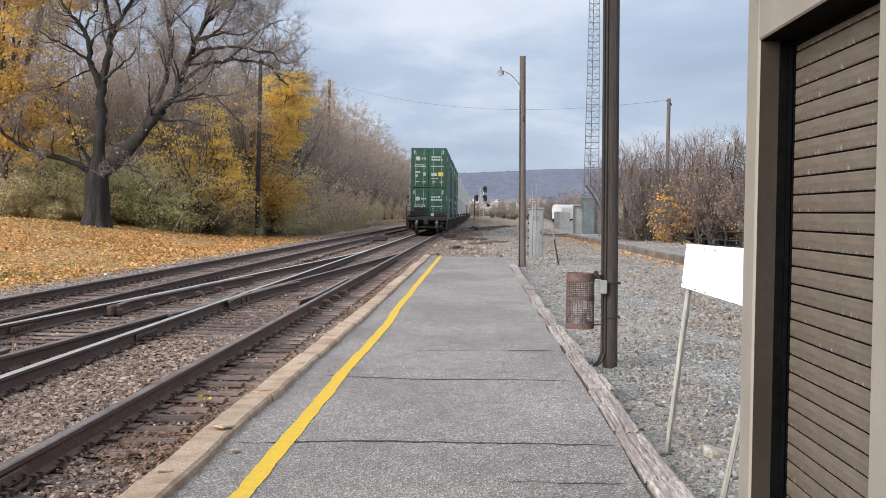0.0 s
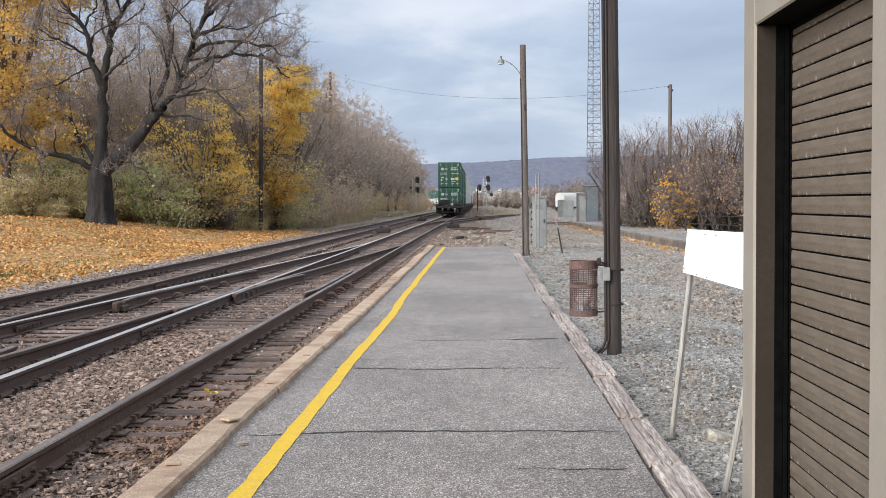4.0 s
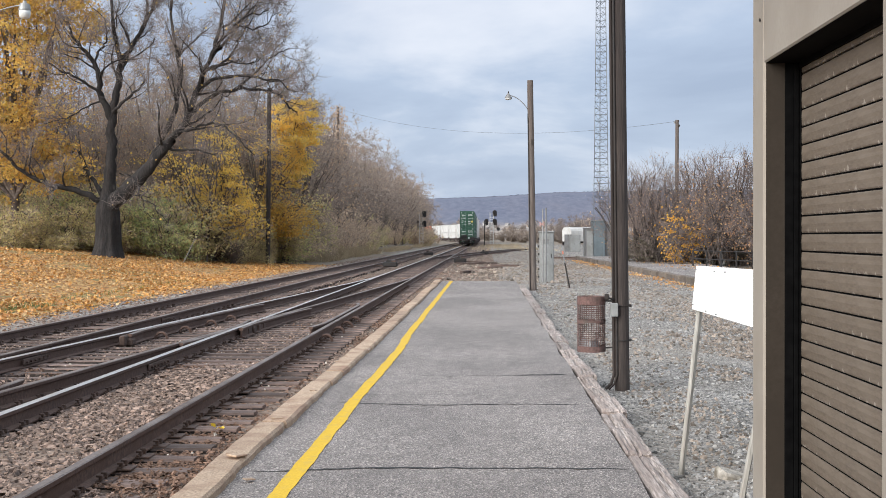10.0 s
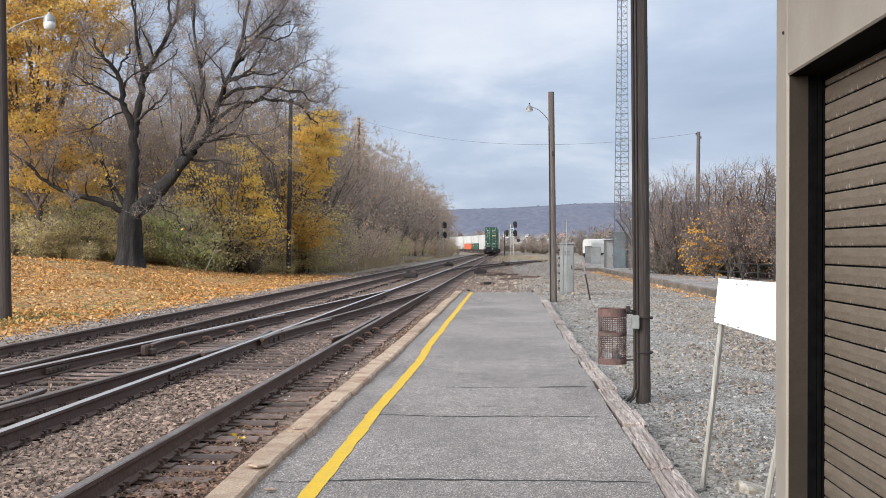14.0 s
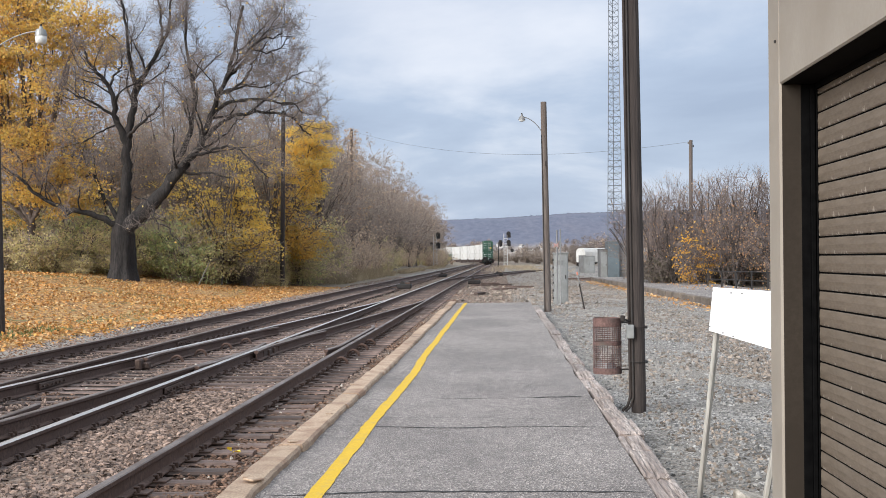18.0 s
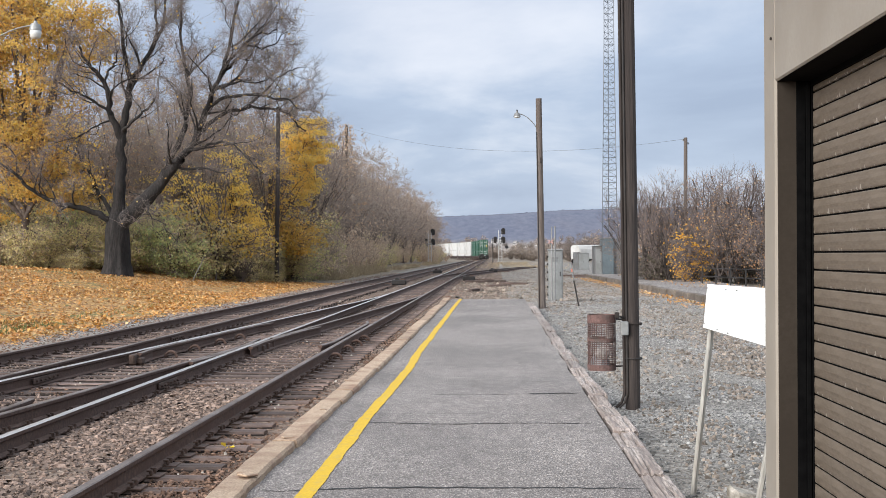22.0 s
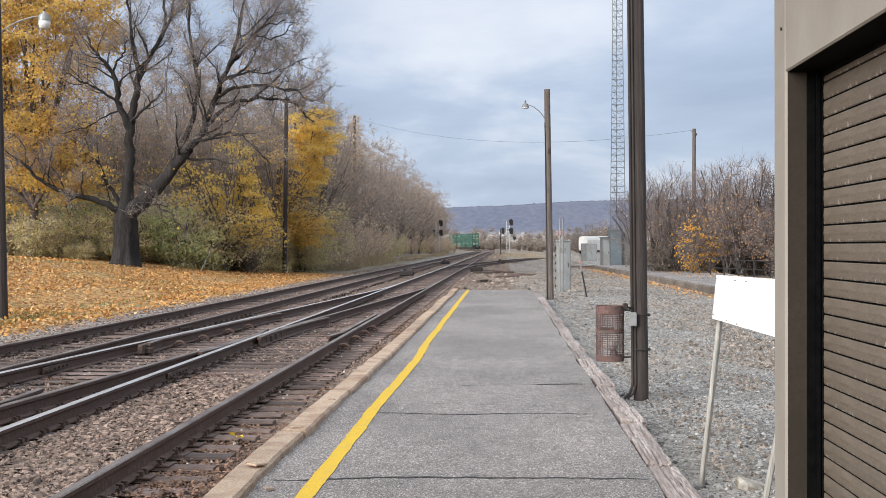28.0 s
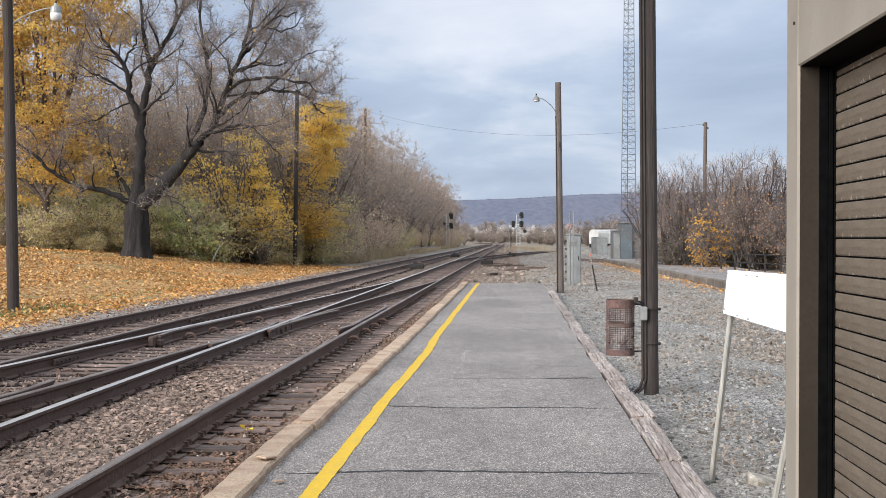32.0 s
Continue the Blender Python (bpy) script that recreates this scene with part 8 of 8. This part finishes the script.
# ---- loose stones, leaves and grass ----
def stones(name, label, pts, size, material, seed, parent=None, flat=0.7, kind="stuff"):
    """Angular stones as one mesh: squashed, twisted, unequal boxes."""
    rng = np.random.RandomState(seed)
    pts = np.asarray(pts, float)
    n = len(pts)
    base = np.array([(-1, -1, -1), (1, -1, -1), (1, 1, -1), (-1, 1, -1), (-0.6, -0.7, 1), (0.7, -0.6, 0.9), (0.6, 0.7, 1), (-0.7, 0.6, 0.8)], float)
    v = base[None] * (1 + 0.35 * rng.normal(size=(n, 8, 3)).clip(-1.5, 1.5))
    s = np.asarray(size, float).reshape(-1, 1, 1) * rng.uniform(0.6, 1.3, (n, 1, 3))
    s[:, :, 2] *= flat
    v = v * s
    a = rng.uniform(0, 2 * np.pi, n)
    tx = rng.normal(0, 0.4, n)
    ca, sa, ct, st = np.cos(a), np.sin(a), np.cos(tx), np.sin(tx)
    y = v[:, :, 1] * ct[:, None] - v[:, :, 2] * st[:, None]
    z = v[:, :, 1] * st[:, None] + v[:, :, 2] * ct[:, None]
    x = v[:, :, 0].copy()
    v[:, :, 0] = x * ca[:, None] - y * sa[:, None]
    v[:, :, 1] = x * sa[:, None] + y * ca[:, None]
    v[:, :, 2] = z
    v += pts[:, None, :]
    q = np.array([(4, 5, 6, 7), (0, 1, 5, 4), (1, 2, 6, 5), (2, 3, 7, 6), (3, 0, 4, 7)])
    f = (np.arange(n)[:, None, None] * 8 + q[None]).reshape(-1, 4)
    me = bpy.data.meshes.new(name)
    me.from_pydata(v.reshape(-1, 3).tolist(), [], f.tolist())
    me.materials.append(material)
    ob = new(name, me)
    return tagged(ob, label, "stones", kind=kind)


def scatter(n, x0, x1, y0, y1, seed, near=1.3):
    """Places that thin out with distance."""
    rng = np.random.RandomState(seed)
    u = rng.uniform(0, 1, n) ** near
    y = y0 * (y1 / y0) ** u
    return np.column_stack([rng.uniform(x0, x1, n), y])


def make_loose():
    # ballast between and beside the rails
    xy = scatter(46000, -9.1, -1.83, 6.0, 60.0, 1, 1.1)
    keep, pts, size = [], [], []
    rng = np.random.RandomState(4)
    for x, y in xy:
        if min(abs(x - T1 + HALF), abs(x - T1 - HALF), abs(x - T3 + HALF), abs(x - T3 - HALF)) < 0.085:
            continue
        c = cross_line(y)
        if min(abs(x - c + HALF), abs(x - c - HALF)) < 0.09:
            continue
        bare = noise.noise((x * 0.9, y * 0.45, 2.0))
        lift = 0.0
        if T1 - 0.62 < x < T1 + 0.62:
            lift = 0.004
        elif x > T1 + HALF:
            lift = -0.01 + 0.03 * smooth_step(-0.1, 0.3, bare)
        elif T3 + HALF < x < T1 - HALF:
            lift = -0.015
        pts.append((x, y, ground_z(x, y) + lift + rng.uniform(-0.008, 0.012)))
        size.append(rng.uniform(0.006, 0.0185) * (1 + 0.014 * y))
    pts, size = np.array(pts), np.array(size)

    r2 = np.random.RandomState(43)
    ex = [(r2.uniform(T1 - 0.63, T1 + 0.63), 5.8 * (17.5 / 5.8) ** r2.rand()) for _ in range(10000)]
    ex = [(x, y) for x, y in ex if noise.noise((x * 1.6, y * 0.9, 31.0)) + 0.12 * (y - 9) > -0.22]
    pts = np.vstack([pts, [(x, y, ground_z(x, y) + r2.uniform(-0.006, 0.014)) for x, y in ex]])
    size = np.concatenate([size, 0.006 + r2.gamma(2.2, 0.0055, len(ex)).clip(0, 0.03)])
    # rusty chips packed between the near rail and the kerb, stones on the far shoulder and past the platform
    r2 = np.random.RandomState(44)
    ex = [(r2.uniform(T1 + HALF + 0.1, -1.84), 5.8 * (45 / 5.8) ** (r2.rand() ** 0.9)) for _ in range(10500)]
    pts = np.vstack([pts, [(x, y, -0.278 + 0.046 * (1 - smooth_step(8.0, 10.0, y)) + r2.uniform(-0.005, 0.03)) for x, y in ex]])
    size = np.concatenate([size, [r2.uniform(0.006, 0.018) * (1 + 0.01 * y) for x, y in ex]])
    ex = [(r2.uniform(-10.5, -8.6), 20 * (120 / 20) ** r2.rand()) for _ in range(5000)]
    ex += [(r2.uniform(-9, 0.5), 44 * (150 / 44) ** r2.rand()) for _ in range(7000)]
    pts = np.vstack([pts, [(x, y, ground_z(x, y) + 0.01) for x, y in ex]])
    size = np.concatenate([size, [r2.uniform(0.008, 0.02) * (1 + 0.012 * y) for x, y in ex]])
    # stones kicked up onto the ties
    r2 = np.random.RandomState(46)
    ex = [(r2.uniform(-8.9, -2.85), 12 * (52 / 12) ** r2.rand()) for _ in range(17000)]
    ex = [(x, y) for x, y in ex if noise.noise((x * 0.8, y * 0.5, 21.0)) > -0.12 and min(abs(x - c) for c in (T1 - HALF, T1 + HALF, T3 - HALF, T3 + HALF, cross_line(y) - HALF, cross_line(y) + HALF)) > 0.10]
    pts = np.vstack([pts, [(x, y, TIE_Z + r2.uniform(-0.012, 0.010)) for x, y in ex]])
    size = np.concatenate([size, [r2.uniform(0.007, 0.017) * (1 + 0.012 * y) for x, y in ex]])
    rust = np.array([noise.noise((p[0] * 0.7, p[1] * 0.35, 8.0)) + (0.45 if T1 + HALF < p[0] < -1.84 and p[1] < 42 else 0.0) for p in pts]) > 0.38
    stones("ballast", "grey-brown crushed stone ballast between the rails", pts[~rust], size[~rust], M["ballast_stone"], 11, flat=0.45)
    stones("ballast", "rust-stained ballast and wood chips beside the rail", pts[rust], size[rust], M["ballast_rust"], 12, flat=0.4)
    # pale chips and scraps lying among the rails
    r2 = np.random.RandomState(45)
    ex = [(r2.uniform(-8.6, -2.0), 9 * (60 / 9) ** r2.rand()) for _ in range(260)]
    stones("litter_chips", "small pale stones and scraps scattered between the rails", [(x, y, -0.215) for x, y in ex], [r2.uniform(0.006, 0.012) * (1 + 0.012 * y) for x, y in ex], M["rubble_pale"], 15, flat=0.6)
    # grey chips in the lot
    xy = scatter(42000, 1.22, 7.6, 6.2, 48.0, 2, 1.15)
    pts = np.array([(x, y, ground_z(x, y) + 0.004) for x, y in xy])
    size = np.random.RandomState(5).gamma(2.0, 0.0030, len(pts)).clip(0.003, 0.024) * (1 + 0.014 * xy[:, 1])
    stones("gravel", "loose grey gravel on the open lot", pts, size, M["gravel_stone"], 13)
    # rougher stones on the lot and rubble past the platform's end
    rng = np.random.RandomState(6)
    pts, size = [], []
    for i in range(13000):
        x, y = rng.uniform(1.5, 7.4), 8 * (75 / 8) ** rng.uniform(0, 1)
        if noise.noise((x * 0.5, y * 0.22, 5.0)) + 0.25 * rng.rand() > 0.12:
            pts.append((x, y, ground_z(x, y) + 0.01)); size.append(rng.uniform(0.004, 0.012) * (1 + 0.05 * y))
    # a coarser brown spread across the middle of the lot
    for i in range(9000):
        y = 8.3 * (30 / 8.3) ** rng.rand()
        x = 3.1 + 0.11 * (y - 8.3) + rng.normal(0, 0.30 + 0.035 * y)
        if x > 2.05 and noise.noise((x * 1.1, y * 0.5, 15.0)) > -0.2:
            pts.append((x, y, ground_z(x, y) + 0.008)); size.append(rng.gamma(3.0, 0.0042) + 0.004)
    for i in range(6000):
        x, y = rng.uniform(-1.5, 8.0), 42 * (150 / 42) ** rng.rand()
        pts.append((x, y, ground_z(x, y) + 0.01)); size.append(rng.uniform(0.008, 0.020) * (1 + 0.012 * y))
    for i in range(700):
        x, y = rng.normal(0.2, 1.3), rng.uniform(42, 82)
        pts.append((x, y, ground_z(x, y) + 0.02)); size.append(rng.gamma(2.0, 0.014) + 0.015)
    stones("rubble", "broken stones and rubble on the lot", np.array(pts), np.array(size), M["rubble_stone"], 14)
    # one pale, broken block by the building
    g = Geo().box(-0.115, 0.115, -0.09, 0.09, -0.10, 0.045, 0.022)
    g.v = [(v[0] * (1 + 0.12 * noise.noise((v[1] * 14, v[2] * 9, 1.0))) - 0.25 * max(0.0, v[2]), v[1], v[2] * (1 + 0.5 * noise.noise((v[0] * 13, v[1] * 11, 3.0))) - (0.035 if v[0] > 0.08 and v[2] > 0 else 0)) for v in g.v]
    tb = thing("stone_block", "pale broken stone block lying by the building", "stone", pose(1.72, 8.25, -0.13, 6, 4, 14))
    part("block", g, M["block_stone"], tb)
    # fallen leaves
    rng = np.random.RandomState(9)
    pts = []
    while len(pts) < 105000:
        y = 22 * (78 / 22) ** rng.rand()
        x = -9.7 - 30 * rng.rand() ** 1.2
        d = noise.noise((x * 0.25, y * 0.12, 3.0)) + 0.35 * noise.noise((x * 1.1, y * 0.6, 3.0))
        if x > -11.4 - 0.6 * d and rng.rand() > (0.42 if x < -10.4 else 0.10):
            continue
        if d < -0.22 and rng.rand() > 0.25:
            continue
        pts.append((x, y, ground_z(x, y) + 0.015))
    lit = leaf_mesh("fallen_leaves", pts, 0.10, rng, M["leaf_litter"], 0.0, 0.9, 0.5)
    tagged(new("fallen_leaves", lit), "carpet of fallen orange and tan leaves on the lawn", "leaves", kind="stuff")
    pts = []
    for i in range(1500):
        y = rng.uniform(34, 90)
        x = 7.55 - 0.0125 * (y - 44) - abs(rng.normal(0, 0.45))
        pts.append((x, y, ground_z(x, y) + 0.02))
    for i in range(200):
        pts.append((rng.uniform(9, 12.3), rng.uniform(55, 75), -0.03))
    lit = leaf_mesh("fallen_leaves", pts, 0.10, rng, M["leaf_litter"], 0.0, 0.9, 0.4)
    tagged(new("fallen_leaves", lit), "scattered fallen leaves along the far platform and the rails", "leaves", kind="stuff")
    # the one bright yellow leaf by the rail
    lf = leaf_mesh("maple_leaf", np.array([(-2.38, 10.62, -0.195), (-2.38, 10.62, -0.195), (-2.38, 10.62, -0.195), (-2.37, 10.64, -0.19), (-2.40, 10.6, -0.19)]), 0.06, np.random.RandomState(1), M["yellow_leaf"], -0.1, 0.7, 0.35)
    tagged(new("maple_leaf", lf), "bright yellow maple leaf beside the rail", "leaf")
    # grass: green tufts at the lawn's edge, dry tufts under the wood
    pts0, pts1, col = [], [], []
    for i in range(1300):
        y = 24 * (32 / 24) ** rng.rand() if i % 5 else 34 * (50 / 34) ** rng.rand()
        x = -11.4 - abs(rng.normal(0, 0.7)) - 0.03 * (y - 25)
        if y > 34 and noise.noise((x * 0.4, y * 0.2, 6.0)) < -0.05:
            continue
        z = ground_z(x, y)
        pts0.append((x, y, z - 0.01)); pts1.append((x + rng.normal(0, 0.03), y + rng.normal(0, 0.03), z + rng.uniform(0.04, 0.11)))
    r = np.full(len(pts0), 0.009)
    tagged(new("grass", twig_mesh("grass", pts0, pts1, r, r * 0.3, M["grass_green"])), "strip of short green grass at the lawn's edge", "grass", kind="stuff")
    pts0, pts1 = [], []
    for i in range(9000):
        y = rng.uniform(74, 255)
        x = -11.6 - abs(rng.normal(0, 0.7)) + 0.4 * noise.noise((1.0, y * 0.1, 2.0))
        if i > 7000:
            x, y = rng.normal(3.5, 3.0), rng.uniform(150, 260)
        if noise.noise((x * 0.2, y * 0.09, 6.0)) < -0.1:
            continue
        z = ground_z(x, y)
        pts0.append((x, y, z - 0.05)); pts1.append((x + rng.normal(0, 0.3), y + rng.normal(0, 0.3), z + rng.uniform(0.15, 0.6)))
    for i in range(3600):
        y = rng.uniform(86, 122)
        x = -12.7 + rng.normal(0, 0.45) + 0.5 * noise.noise((3.0, y * 0.12, 2.0))
        if noise.noise((x * 0.3, y * 0.16, 8.0)) < -0.15:
            continue
        z = ground_z(x, y)
        pts0.append((x, y, z - 0.05)); pts1.append((x + rng.normal(0, 0.25), y + rng.normal(0, 0.25), z + rng.uniform(0.3, 1.0)))
    r = np.full(len(pts0), 0.022)
    tagged(new("dry_grass", twig_mesh("dry_grass", pts0, pts1, r, r * 0.3, M["dry_grass"])), "tufts of tall dry pale grass along the track", "grass", kind="stuff")


M["ballast_rust"] = surface("ballast_rust", (0.065, 0.038, 0.026), (0.25, 0.152, 0.104), None, 12, 1.0, 0.92, bump=0.4, island=0.45)
M["rubble_stone"] = surface("rubble_stone", (0.098, 0.081, 0.066), (0.29, 0.242, 0.20), None, 12, 1.0, 0.92, bump=0.4, island=0.5)
M["rubble_pale"] = surface("rubble_pale", (0.36, 0.32, 0.27), (0.60, 0.56, 0.50), (0.26, 0.22, 0.18), 16, 5.0, 0.92, bump=0.8)
M["block_stone"] = surface("block_stone", (0.20, 0.18, 0.15), (0.46, 0.42, 0.36), (0.15, 0.13, 0.10), 22, 7.0, 0.92, bump=1.0)
M["yellow_leaf"] = surface("yellow_leaf", (0.65, 0.45, 0.03), (0.75, 0.55, 0.05), None, 30, 4, 0.6, bump=0)
M["grass_green"] = leaf_material("grass_green", [(0.08, 0.14, 0.03), (0.13, 0.185, 0.05), (0.07, 0.11, 0.03)])
make_loose()


motions()
